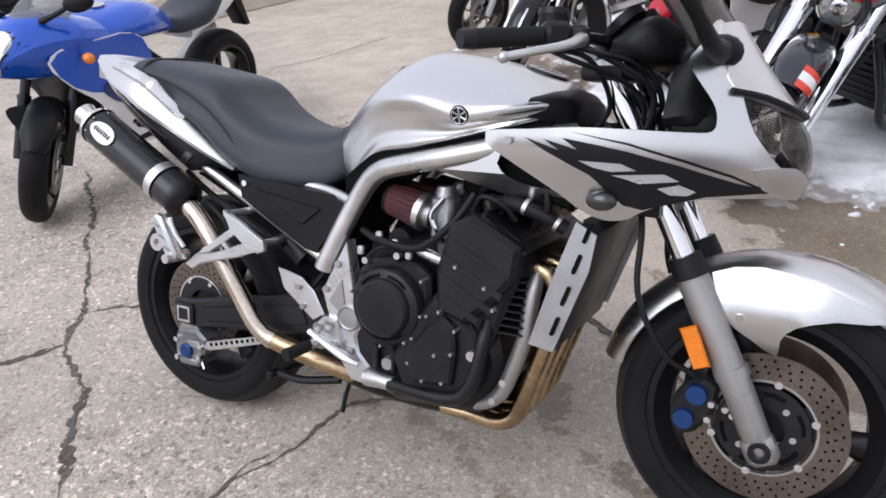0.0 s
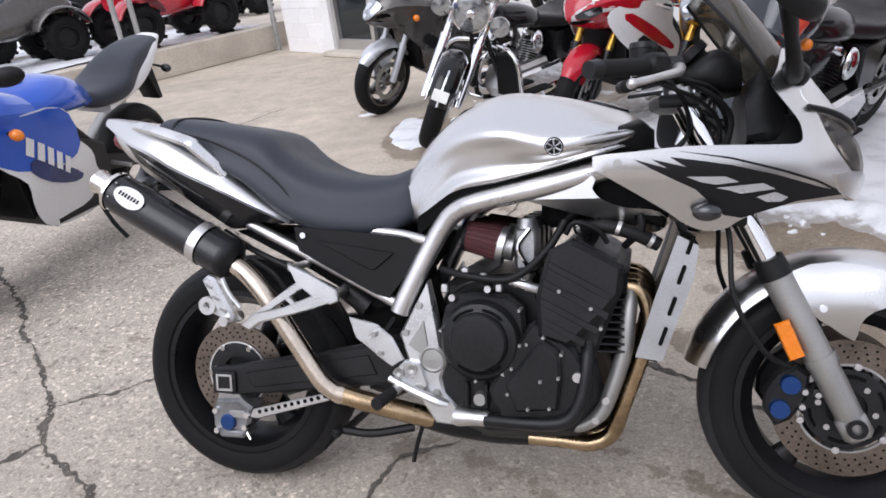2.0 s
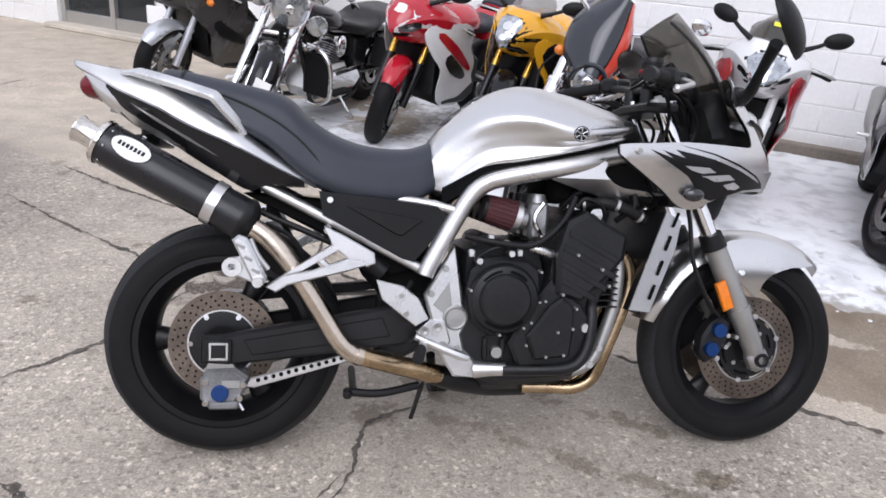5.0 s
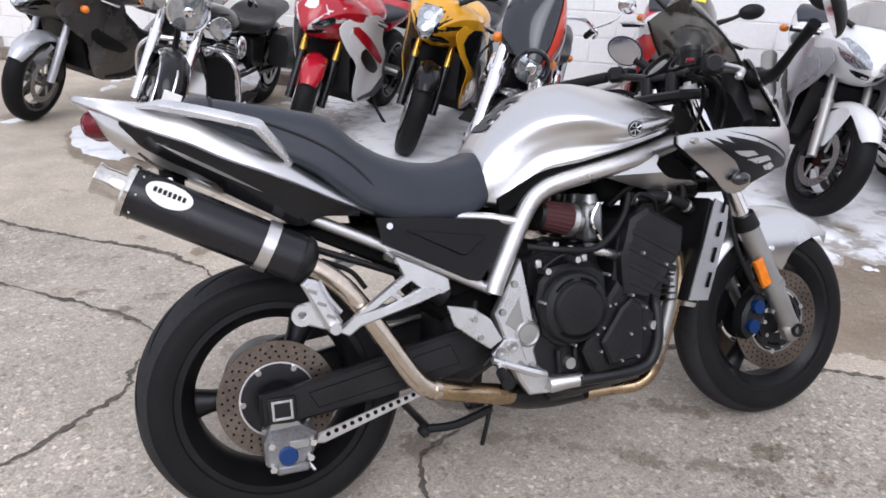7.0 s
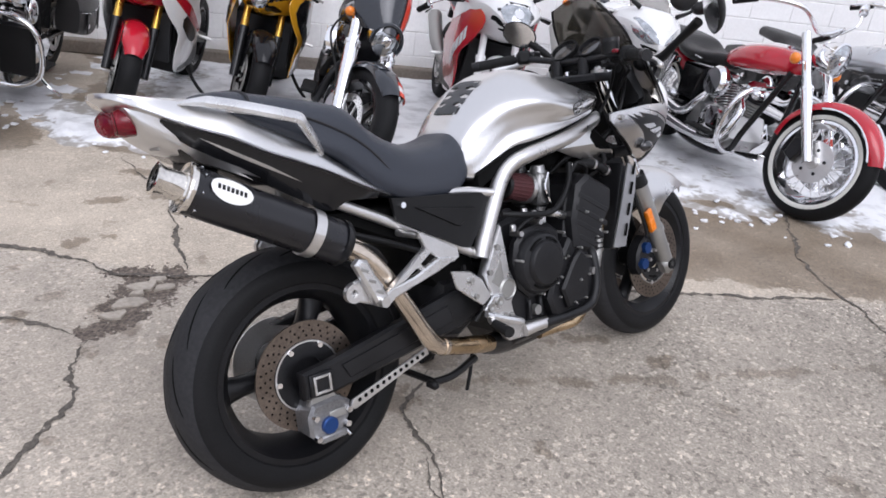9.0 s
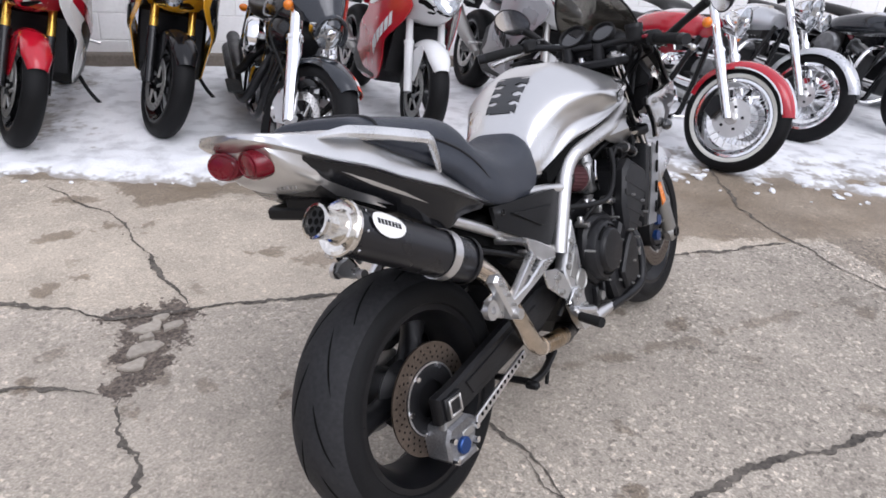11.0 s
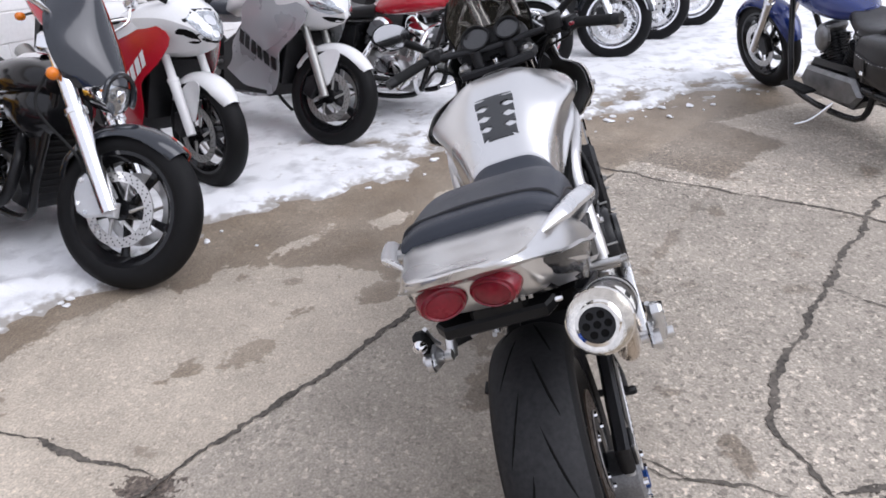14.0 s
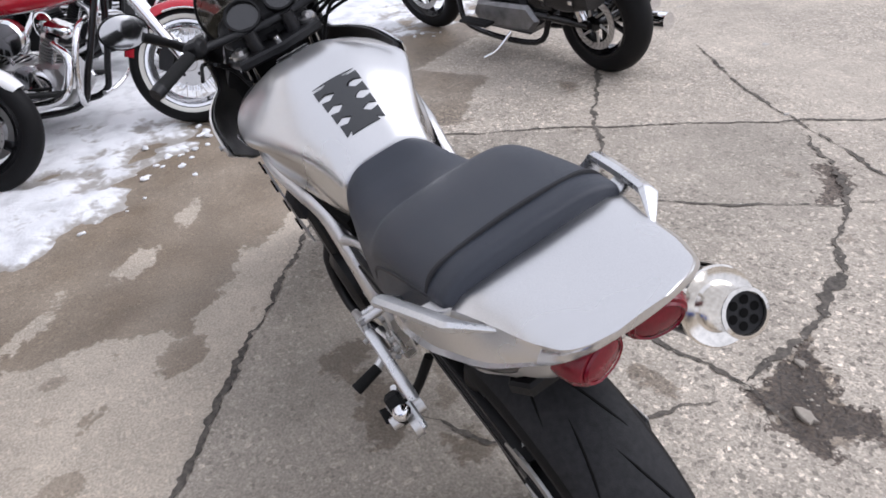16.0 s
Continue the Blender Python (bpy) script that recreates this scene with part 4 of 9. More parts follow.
def fender_geo(centre, r, half, a0, a1, drop=0.03, n=28, thick=0.003, square=False, side=-1.0):
    """A mudguard: an arc with a rounded cross-section and turned-down edges."""
    rows = []
    for k in range(n + 1):
        a = radians(a0 + (a1 - a0) * k / n)
        end = 1.0 if square else min(1.0, min(k, n - k) / 4 * 0.35 + 0.65)
        ring = []
        for j in range(13):
            b = math.pi / 2 * (side + (1 - side) * j / 12)
            y = half * end * math.sin(b)
            rr = r - drop * (1 - math.cos(b))
            ring.append(Vector(centre) + Vector((rr * math.cos(a), y, rr * math.sin(a))))
        for j in range(12, -1, -1):
            b = math.pi / 2 * (side + (1 - side) * j / 12)
            y = half * end * math.sin(b) * 0.97
            rr = r - thick - drop * (1 - math.cos(b))
            ring.append(Vector(centre) + Vector((rr * math.cos(a), y, rr * math.sin(a))))
        rows.append(ring)
    return Geo().rings(rows)


# ---- the silver motorcycle ----
LEAN_DEG, BIKE_Y = 18.0, -0.03
bike = thing("motorcycle", pose(0, BIKE_Y, 0, -LEAN_DEG, 0, 0), "silver half-faired sport motorcycle with black engine on its side stand", "motorcycle")
RC, FC = (0.0, 0.025, 0.316), (1.45, 0.018, 0.302)


def both(name, make, mat, parent=bike, label=""):
    """A part and its mirror image on the other side."""
    out = []
    for s in (1, -1):
        g = make()
        if s < 0:
            g.v = [Vector((q.x, -q.y, q.z)) for q in g.v]
        out.append(part(name, g, mat, parent, label))
    return out


# wheels
rw = part("rear_wheel", rim_geo(0.219, 0.078, RC), WHEEL_BLACK, bike, "black three-spoke cast rear wheel")
tyre = part("tyre", tyre_geo(0.304, 0.091, 0.214, RC), RUBBER, rw, "worn black rubber tyre")
part("tread", tread_geo(0.304, 0.091, 0.214, RC, 1.06), TREAD, tyre, "grey worn tread band")
part("hub", Geo().rod((0, RC[1] - 0.075, RC[2]), (0, RC[1] + 0.085, RC[2]), 0.055, 0.055, 24).lathe([(0.055, -0.03), (0.085, 0.0), (0.055, 0.03)], RC, 24), WHEEL_BLACK, rw)
for k in range(3):
    part("spoke", spoke_geo(0.219, RC, 178 + 120 * k, 0.06, 0.03, 0.03), WHEEL_BLACK, rw)
groove = Geo()
for k in range(12):
    a0 = 30 * k
    for s in (-1, 1):
        line = []
        for t in np.linspace(0, 1, 7):
            y = s * (0.008 + 0.052 * t)
            b = math.asin(min(1, abs(y) / 0.091))
            rr = 0.3046 - (1 - math.cos(b)) * 0.090 * 0.62 - 0.0021
            a = radians(a0 + (15 if s > 0 else 0) + 44 * t - 8 * t * t)
            line.append((RC[0] + rr * math.cos(a), RC[1] + y, RC[2] + rr * math.sin(a)))
        groove.tube(line, [0.0016, 0.0036, 0.0036, 0.0014], 5, 2)
tagged(part("tread_groove", groove, DARK, rw, "dark tread grooves"), kind="stuff")
part("brake_disc", disc_geo(0.085, 0.134, (0, RC[1] - 0.083, RC[2])), DISC, rw, "rusty drilled rear brake disc")
tagged(part("disc_hole", dots_geo((0.098, 0.110, 0.122), 30, (0, RC[1] - 0.083, RC[2]), -0.0029, 0.0032), DARK, rw), kind="stuff")
part("disc_carrier", Geo().lathe([(0.045, 0.002), (0.088, 0.002), (0.088, -0.004), (0.08, -0.006), (0.045, -0.004), (0.045, 0.002)], (0, RC[1] - 0.083, RC[2]), 36), ENGINE_BLACK, rw)
part("carrier_ring", Geo().lathe([(0.083, -0.005), (0.087, -0.005), (0.087, -0.0072), (0.083, -0.0072), (0.083, -0.005)], (0, RC[1] - 0.083, RC[2]), 48), ALLOY, rw, "bright inner disc ring")
bolts("carrier_bolt", [(0.078 * math.cos(a), RC[2] + 0.078 * math.sin(a)) for a in np.linspace(0, 2 * math.pi, 7)[:-1]], RC[1] - 0.083, RC[1] - 0.096, 0.008, CHROME, rw)
part("sprocket", Geo().lathe([(0.05, 0.0), (0.112, 0.0), (0.112, 0.006), (0.05, 0.006), (0.05, 0)], (0, RC[1] + 0.09, RC[2]), 40), ALLOY, rw)

fw = part("front_wheel", rim_geo(0.219, 0.052, FC), WHEEL_BLACK, bike, "black three-spoke cast front wheel")
tyre = part("tyre", tyre_geo(0.295, 0.061, 0.214, FC), RUBBER, fw, "worn black rubber tyre")
part("tread", tread_geo(0.295, 0.061, 0.214, FC, 1.0), TREAD, tyre, "grey worn tread band")
part("hub", Geo().rod((FC[0], FC[1] - 0.06, FC[2]), (FC[0], FC[1] + 0.06, FC[2]), 0.04, 0.04, 20), WHEEL_BLACK, fw)
for k in range(3):
    part("spoke", spoke_geo(0.219, FC, 8 + 120 * k, 0.05, 0.026, 0.024), WHEEL_BLACK, fw)
for s in (-1, 1):
    part("brake_disc", disc_geo(0.098, 0.149, (FC[0], FC[1] + s * 0.066, FC[2])), DISC, fw, "rust-tinted drilled brake disc")
    tagged(part("disc_hole", dots_geo((0.112, 0.124, 0.137), 36, (FC[0], FC[1] + s * 0.066, FC[2]), s * 0.003, 0.003), DARK, fw), kind="stuff")
    part("carrier_ring", Geo().lathe([(0.093, 0.0028), (0.098, 0.0028), (0.098, -0.0028), (0.093, -0.0028), (0.093, 0.0028)], (FC[0], FC[1] + s * 0.066, FC[2]), 48), SATIN_ALLOY, fw)
    part("disc_carrier", Geo().lathe([(0.04, 0.0), (0.085, 0.0), (0.085, -0.005), (0.04, -0.005), (0.04, 0.0)], (FC[0], FC[1] + s * 0.066, FC[2]), 36), ENGINE_BLACK, fw)
    for k in range(6):
        a = 2 * math.pi * (k + 0.3) / 6
        x, z = FC[0] + 0.094 * math.cos(a), FC[2] + 0.094 * math.sin(a)
        part("disc_bobbin", Geo().rod((x, FC[1] + s * 0.062, z), (x, FC[1] + s * 0.073, z), 0.0085, 0.0075, 12).rod((x, FC[1] + s * 0.073, z), (x, FC[1] + s * 0.0745, z), 0.004, 0.004, 8), ALLOY, fw)
    for k in range(3):
        a = radians(20 + 120 * k)
        arc = [(FC[0] + 0.09 * math.cos(a + t), FC[1] + s * 0.068, FC[2] + 0.09 * math.sin(a + t)) for t in np.linspace(-0.35, 0.35, 6)]
        part("carrier_arm", Geo().tube(arc, 0.004, 8, 2), ENGINE_BLACK, fw)
    for k in range(6):
        a = 2 * math.pi * (k + 0.8) / 6
        x, z = FC[0] + 0.056 * math.cos(a), FC[2] + 0.056 * math.sin(a)
        part("carrier_bolt", Geo().rod((x, FC[1] + s * 0.062, z), (x, FC[1] + s * 0.0715, z), 0.0075, 0.0065, 8), ALLOY, fw)
        a += 0.52
        part("carrier_slot", Geo().tube([(FC[0] + 0.072 * math.cos(a + t), FC[1] + s * (0.0672 if s > 0 else 0.0722), FC[2] + 0.072 * math.sin(a + t)) for t in (-0.28, 0.0, 0.28)], 0.0055, 8, 3, 0.4), DARK, fw)

# fork
for s in (-1, 1):
    fork = part("fork_leg", Geo().tube([(1.462, s * 0.098, 0.262), (1.445, s * 0.1, 0.30), (1.405, s * 0.1, 0.385)], [0.024, 0.027, 0.029], 16, 3)
                .tube([(1.405, s * 0.1, 0.385), (1.298, s * 0.1, 0.60)], [0.029, 0.0305], 18).rod((1.393, s * 0.1, 0.412), (1.384, s * 0.1, 0.430), 0.033, 0.033, 18), SATIN_ALLOY, bike, "satin grey fork slider")
    part("dust_seal", Geo().rod((1.302, s * 0.1, 0.592), (1.284, s * 0.1, 0.63), 0.034, 0.031, 18), BLACK_PLASTIC, fork)
    part("fork_tube", Geo().rod((1.29, s * 0.1, 0.615), (1.118, s * 0.1, 0.965), 0.0215, 0.0215, 18), CHROME, fork, "polished chrome fork tube")
    part("axle_clamp", Geo().box((1.452, s * 0.1, 0.283), (0.06, 0.045, 0.062), 0.012, Matrix.Rotation(radians(-27), 4, "Y")), SATIN_ALLOY, fork)
    part("axle_end", Geo().lathe([(0.011, -0.006), (0.020, -0.006), (0.020, 0.002), (0.011, 0.002)], (1.452, s * 0.124, 0.285), 20).rod((1.452, s * 0.1, 0.285), (1.452, s * 0.122, 0.285), 0.011, 0.011, 6), ENGINE_BLACK, fork)
    cal = part("brake_caliper", Geo().prism([(1.285, 0.300), (1.305, 0.270), (1.335, 0.285), (1.365, 0.33), (1.372, 0.385), (1.345, 0.405), (1.31, 0.38), (1.288, 0.345)], s * 0.045, s * 0.098, bevel=0.009), ENGINE_BLACK, fork, "dark grey brake caliper")
    for x, z in ((1.312, 0.312), (1.332, 0.365)):
        part("caliper_cap", Geo().rod((x, s * 0.09, z), (x, s * 0.112, z), 0.021, 0.019, 20), BLUE_ANOD, cal, "blue anodised caliper cap")
    bolts("caliper_bolt", [(1.36, 0.35), (1.355, 0.318), (1.385, 0.345)], s * 0.085, s * 0.106, 0.0075, ALLOY, cal)
    part("reflector", Geo().prism([(1.293, 0.497), (1.322, 0.509), (1.354, 0.434), (1.325, 0.422)], s * 0.120, s * 0.136, bevel=0.004), AMBER, fork, "amber side reflector")
    part("reflector_bracket", Geo().box((1.325, s * 0.115, 0.462), (0.03, 0.012, 0.05), 0.003, Matrix.Rotation(radians(-25), 4, "Y")), BLACK_PLASTIC, fork)
    part("brake_hose", Geo().tube([(1.325, s * 0.11, 0.405), (1.27, s * 0.145, 0.45), (1.215, s * 0.15, 0.56), (1.205, s * 0.12, 0.70), (1.15, s * 0.08, 0.86)], 0.006, 8), BLACK_PLASTIC, fork)
part("lower_yoke", Geo().prism([(1.15, -0.12), (1.24, -0.14), (1.26, 0), (1.24, 0.14), (1.15, 0.12), (1.12, 0)], 0.70, 0.735, "xy", 0.006), ENGINE_BLACK, bike)
yoke = part("upper_yoke", Geo().prism([(1.07, -0.12), (1.15, -0.135), (1.175, 0), (1.15, 0.135), (1.07, 0.12), (1.05, 0)], 0.945, 0.972, "xy", 0.006), ENGINE_BLACK, bike)
for s in (-1, 1):
    part("fork_cap", Geo().rod((1.118, s * 0.1, 0.955), (1.112, s * 0.1, 0.984), 0.024, 0.023, 20).rod((1.112, s * 0.1, 0.984), (1.110, s * 0.1, 0.992), 0.011, 0.010, 6), ALLOY, yoke, "chrome fork cap")
part("key_switch", Geo().rod((1.13, 0, 0.97), (1.125, 0, 0.99), 0.02, 0.018, 16), BLACK_PLASTIC, yoke)

# front mudguard
guard = part("front_mudguard", fender_geo(FC, 0.335, 0.082, 46, 166, 0.045, 36), SILVER, bike, "silver front mudguard")
both("mudguard_skirt", lambda: sheet([(1.335, 0.600), (1.42, 0.618), (1.52, 0.598), (1.63, 0.545), (1.545, 0.540), (1.485, 0.520), (1.462, 0.49), (1.458, 0.452), (1.41, 0.485), (1.375, 0.51), (1.35, 0.555)], lambda x, z: -0.094 + 4.5 * (z - 0.535) ** 2 + 0.25 * max(0, x - 1.52) - 0.05 * max(0.0, 1.41 - x), 0.004, 0.025, "xz", 2), SILVER, guard)
both("mudguard_bolt", lambda: bolts_geo([(1.392, 0.525)], -0.085, -0.098, 0.009), CHROME, guard)

# engine
engine = part("engine", Geo().prism([(0.60, 0.26), (0.70, 0.225), (0.90, 0.24), (0.96, 0.33), (0.94, 0.42), (0.86, 0.48), (0.72, 0.50), (0.60, 0.46), (0.56, 0.36)], -0.165, 0.165, bevel=0.02), ENGINE_BLACK, bike, "black painted engine case")
part("cylinder_block", Geo().prism([(0.80, 0.44), (0.93, 0.40), (1.0, 0.585), (0.985, 0.635), (0.905, 0.685), (0.835, 0.62)], -0.185, 0.185, bevel=0.012), ENGINE_BLACK, engine)
part("head_cover", Geo().prism([(0.845, 0.615), (1.005, 0.565), (1.008, 0.615), (0.915, 0.68), (0.86, 0.655)], -0.205, 0.205, bevel=0.014), ENGINE_BLACK, engine)
cam = part("cam_chain_cover", Geo().prism([(0.897, 0.684), (1.001, 0.628), (0.995, 0.568), (0.956, 0.52), (0.887, 0.456), (0.824, 0.477), (0.82, 0.563), (0.849, 0.66)], -0.17, -0.218, bevel=0.012), ENGINE_BLACK, engine, "dull black cam chain cover")
each("cover_rib", (Geo().prism([(x0, z0), (x0 + w, z0 - 0.53 * w), (x0 + w - 0.006, z0 - 0.53 * w - 0.016), (x0 - 0.004, z0 - 0.016)], -0.214, -0.2195, bevel=0.003) for x0, z0, w in ((0.850, 0.640, 0.128), (0.838, 0.604, 0.135), (0.832, 0.564, 0.122), (0.835, 0.522, 0.09))), ENGINE_BLACK, cam)
part("side_case", Geo().prism([(0.815, 0.51), (0.895, 0.455), (0.93, 0.40), (0.92, 0.33), (0.88, 0.288), (0.735, 0.288), (0.71, 0.35), (0.75, 0.43)], -0.16, -0.204, bevel=0.010), ENGINE_BLACK, engine)
part("lower_cover", Geo().prism([(0.839, 0.47), (0.868, 0.447), (0.872, 0.39), (0.863, 0.32), (0.774, 0.311), (0.751, 0.371), (0.808, 0.447)], -0.20, -0.222, bevel=0.007), ENGINE_BLACK, engine, "small black lower cover")
part("clutch_flange", Geo().prism([(0.60, 0.48), (0.612, 0.53), (0.65, 0.562), (0.70, 0.566), (0.755, 0.56), (0.79, 0.535), (0.795, 0.47), (0.775, 0.40), (0.72, 0.365), (0.66, 0.362), (0.615, 0.40)], -0.15, -0.186, bevel=0.010), ENGINE_BLACK, engine)
clutch = part("clutch_cover", Geo().lathe([(0.090, 0.0), (0.089, -0.018), (0.082, -0.029), (0.066, -0.034), (0.0635, -0.043), (0.058, -0.048), (0.030, -0.050), (0.0, -0.050)], (0.694, -0.178, 0.461), 48), ENGINE_BLACK, engine, "round black clutch cover")
each("cover_slot", (Geo().tube([(0.694 + 0.0715 * math.cos(a), -0.2115, 0.461 + 0.0715 * math.sin(a)) for a in np.linspace(a0, a1, 8)], 0.0034, 6, 1) for a0, a1 in ((0.75, 1.42), (1.72, 2.45), (-2.3, -0.85))), DARK, clutch)
bolts("cover_bolt", [(0.871, 0.577), (0.935, 0.542), (0.955, 0.501)], -0.214, -0.229, 0.0046, SATIN_ALLOY, engine, "bright case bolt")
bolts("case_bolt", [(0.836, 0.478), (0.873, 0.443), (0.866, 0.392), (0.828, 0.383), (0.80, 0.321), (0.846, 0.325)], -0.20, -0.229, 0.0044, SATIN_ALLOY, engine, "bright case bolt")
bolts("case_bolt", [(0.783, 0.455), (0.798, 0.458), (0.764, 0.403), (0.745, 0.390), (0.754, 0.346), (0.684, 0.372), (0.784, 0.531), (0.608, 0.483)], -0.17, -0.211, 0.0042, SATIN_ALLOY, engine, "bright case bolt")
bolts("stud_nut", [(0.712, 0.573), (0.631, 0.553)], -0.15, -0.190, 0.0095, ALLOY, engine, "bright hose stud")
part("oil_cap", Geo().rod((0.905, -0.18, 0.391), (0.905, -0.212, 0.391), 0.013, 0.011, 12), ALLOY, engine)
each("case_web", (Geo().box((0.655 + 0.045 * k, -0.168, 0.33), (0.012, 0.03, 0.06), 0.004) for k in range(3)), ENGINE_BLACK, engine)
part("sump", Geo().prism([(0.62, 0.255), (0.66, 0.195), (0.88, 0.20), (0.93, 0.26)], -0.10, 0.10, bevel=0.02), ENGINE_BLACK, engine)
part("sight_glass", Geo().rod((0.685, -0.165, 0.321), (0.685, -0.182, 0.321), 0.016, 0.014, 16), SATIN_ALLOY, engine)
part("left_cover", Geo().lathe([(0.10, 0.0), (0.10, 0.02), (0.08, 0.035), (0.0, 0.035)], (0.80, 0.165, 0.40), 32), ENGINE_BLACK, engine)
each("engine_fin", (Geo().box((0.925, 0, 0.44 + 0.016 * k), (0.15, 0.35, 0.004), 0.001) for k in range(9)), ENGINE_BLACK, engine)
part("coolant_hose", Geo().tube([(0.60, -0.15, 0.612), (0.66, -0.18, 0.602), (0.747, -0.19, 0.594), (0.797, -0.19, 0.615), (0.847, -0.18, 0.664), (0.878, -0.16, 0.718)], 0.0085, 10), BLACK_PLASTIC, engine)
part("water_pipe", Geo().tube([(0.762, -0.175, 0.590), (0.79, -0.18, 0.582), (0.82, -0.175, 0.572)], 0.012, 12), ALLOY, engine, "bright water pipe")
part("fuel_hose", Geo().tube([(0.625, -0.17, 0.558), (0.66, -0.18, 0.582), (0.70, -0.18, 0.590), (0.718, -0.17, 0.575)], 0.005, 8), BLACK_PLASTIC, engine)
each("clip", (Geo().box((x, -0.175, z), (0.016, 0.014, 0.02), 0.003) for x, z in ((0.612, 0.572), (0.70, 0.597), (0.735, 0.575), (0.66, 0.61))), ALLOY, engine)
part("case_top", Geo().prism([(0.60, 0.48), (0.60, 0.575), (0.66, 0.592), (0.80, 0.60), (0.83, 0.48)], -0.125, 0.13, bevel=0.012), ENGINE_BLACK, engine)
part("starter_motor", Geo().rod((0.665, -0.10, 0.585), (0.665, 0.10, 0.585), 0.030, 0.030, 18), ENGINE_BLACK, engine)
each("coolant_line", (Geo().tube(p, r_, 10, 4) for p, r_ in (
    ([(0.90, -0.13, 0.70), (0.96, -0.155, 0.705), (1.02, -0.16, 0.69), (1.07, -0.15, 0.665)], 0.015),
    ([(0.86, -0.10, 0.69), (0.90, -0.14, 0.735), (0.97, -0.15, 0.745)], 0.009),
    ([(0.92, -0.12, 0.675), (0.945, -0.15, 0.72), (0.93, -0.15, 0.76)], 0.007),
    ([(1.0, -0.13, 0.66), (1.035, -0.165, 0.70), (1.03, -0.16, 0.745)], 0.008),
    ([(0.88, -0.165, 0.69), (0.90, -0.17, 0.715), (0.945, -0.165, 0.70), (0.965, -0.15, 0.67)], 0.006))), BLACK_PLASTIC, engine)
each("plug_lead", (Geo().tube([(0.93, y, 0.66), (0.945, y, 0.70), (0.97, y * 0.9, 0.735)], 0.006, 8, 3) for y in (-0.10, -0.04, 0.04, 0.10)), BLACK_PLASTIC, engine)
each("hose_clamp", (Geo().rod(a, b, r_, r_, 14) for a, b, r_ in (((0.985, -0.158, 0.702), (0.993, -0.158, 0.699), 0.0175), ((1.05, -0.154, 0.676), (1.057, -0.153, 0.672), 0.0175), ((0.905, -0.137, 0.701), (0.912, -0.139, 0.702), 0.0168))), ALLOY, engine, "bright hose clamp")
# intakes
for y in (-0.115, -0.04, 0.04, 0.115):
    carb = part("carburettor", Geo().box((0.79, y, 0.655), (0.055, 0.055, 0.10), 0.01).rod((0.76, y, 0.655), (0.735, y, 0.66), 0.03, 0.03, 16).rod((0.79, y, 0.70), (0.79, y, 0.722), 0.026, 0.02, 14).rod((0.79, y, 0.60), (0.785, y, 0.575), 0.018, 0.012, 12), CARB, engine, "cast alloy carburettor")
    part("choke_lever", Geo().tube([(0.80, y - 0.03, 0.70), (0.775, y - 0.038, 0.66), (0.80, y - 0.034, 0.61)], 0.005, 6), CHROME, carb)
    pod = part("air_filter", Geo().rod((0.735, y, 0.662), (0.655, y, 0.682), 0.040, 0.034, 20), FILTER_RED, engine, "dark red gauze air filter")
    part("filter_cap", Geo().rod((0.655, y, 0.682), (0.646, y, 0.684), 0.036, 0.032, 20), BLACK_PLASTIC, pod)
    part("filter_clamp", Geo().rod((0.742, y, 0.66), (0.728, y, 0.664), 0.043, 0.043, 20), ALLOY, pod)
    ribs = Geo()
    for k in range(22):
        a = 2 * math.pi * k / 22
        ribs.rod((0.732, y + 0.0405 * math.cos(a), 0.663 + 0.0405 * math.sin(a)), (0.657, y + 0.0345 * math.cos(a), 0.682 + 0.0345 * math.sin(a)), 0.0022, 0.002, 5)
    tagged(part("pleats", ribs, FILTER_RED, pod), kind="stuff")
# radiator and its side guard
part("radiator", Geo().prism([(1.03, 0.43), (1.065, 0.42), (1.145, 0.67), (1.11, 0.69)], -0.18, 0.18, bevel=0.006), ENGINE_BLACK, bike, "black radiator")
both("radiator_guard", lambda: sheet([(1.105, 0.690), (1.145, 0.668), (1.135, 0.60), (1.075, 0.432), (1.022, 0.437), (1.06, 0.56)], lambda x, z: -0.205 + 0.02 * max(0, (1.06 - x) * 8), 0.005, 0.05, "xz", 0), GUARD, bike, "brushed alloy radiator side guard")
for k_ in (0.05, 0.36, 0.68, 0.98):
    both("guard_slot", lambda: sum_geo(Geo().box((1.074 + 0.056 * t, -0.2085, 0.475 + 0.20 * t), (0.008, 0.006, 0.040), 0.002, Matrix.Rotation(radians(19), 4, "Y")) for t in (k_,)), DARK, bike)
# exhaust
for k, y in enumerate((-0.125, -0.045, 0.045, 0.125)):
    part("exhaust_header", Geo().tube([(0.985, y, 0.575), (1.035, y, 0.56), (1.052, y, 0.49), (1.025, y * 0.97, 0.395), (0.992, y * 0.92, 0.30), (0.97, y * 0.82, 0.235), (0.925, y * 0.80, 0.207), (0.86, y * 0.7, 0.204), (0.78, y * 0.5 - 0.02, 0.205)], 0.0185, 14, 4), BRONZE, bike, "heat-tinted steel exhaust header")
part("collector_box", Geo().tube([(0.80, -0.03, 0.200), (0.70, -0.04, 0.205), (0.60, -0.08, 0.225), (0.53, -0.11, 0.247)], [0.035, 0.038, 0.033, 0.026], 16, 4), ENGINE_BLACK, bike, "black exhaust collector")
part("mid_pipe", Geo().tube([(0.55, -0.105, 0.243), (0.47, -0.135, 0.270), (0.40, -0.150, 0.290), (0.345, -0.161, 0.308)], [0.026, 0.025, 0.024, 0.0235], 18, 5), BRONZE, bike, "gold-tinted steel mid pipe")
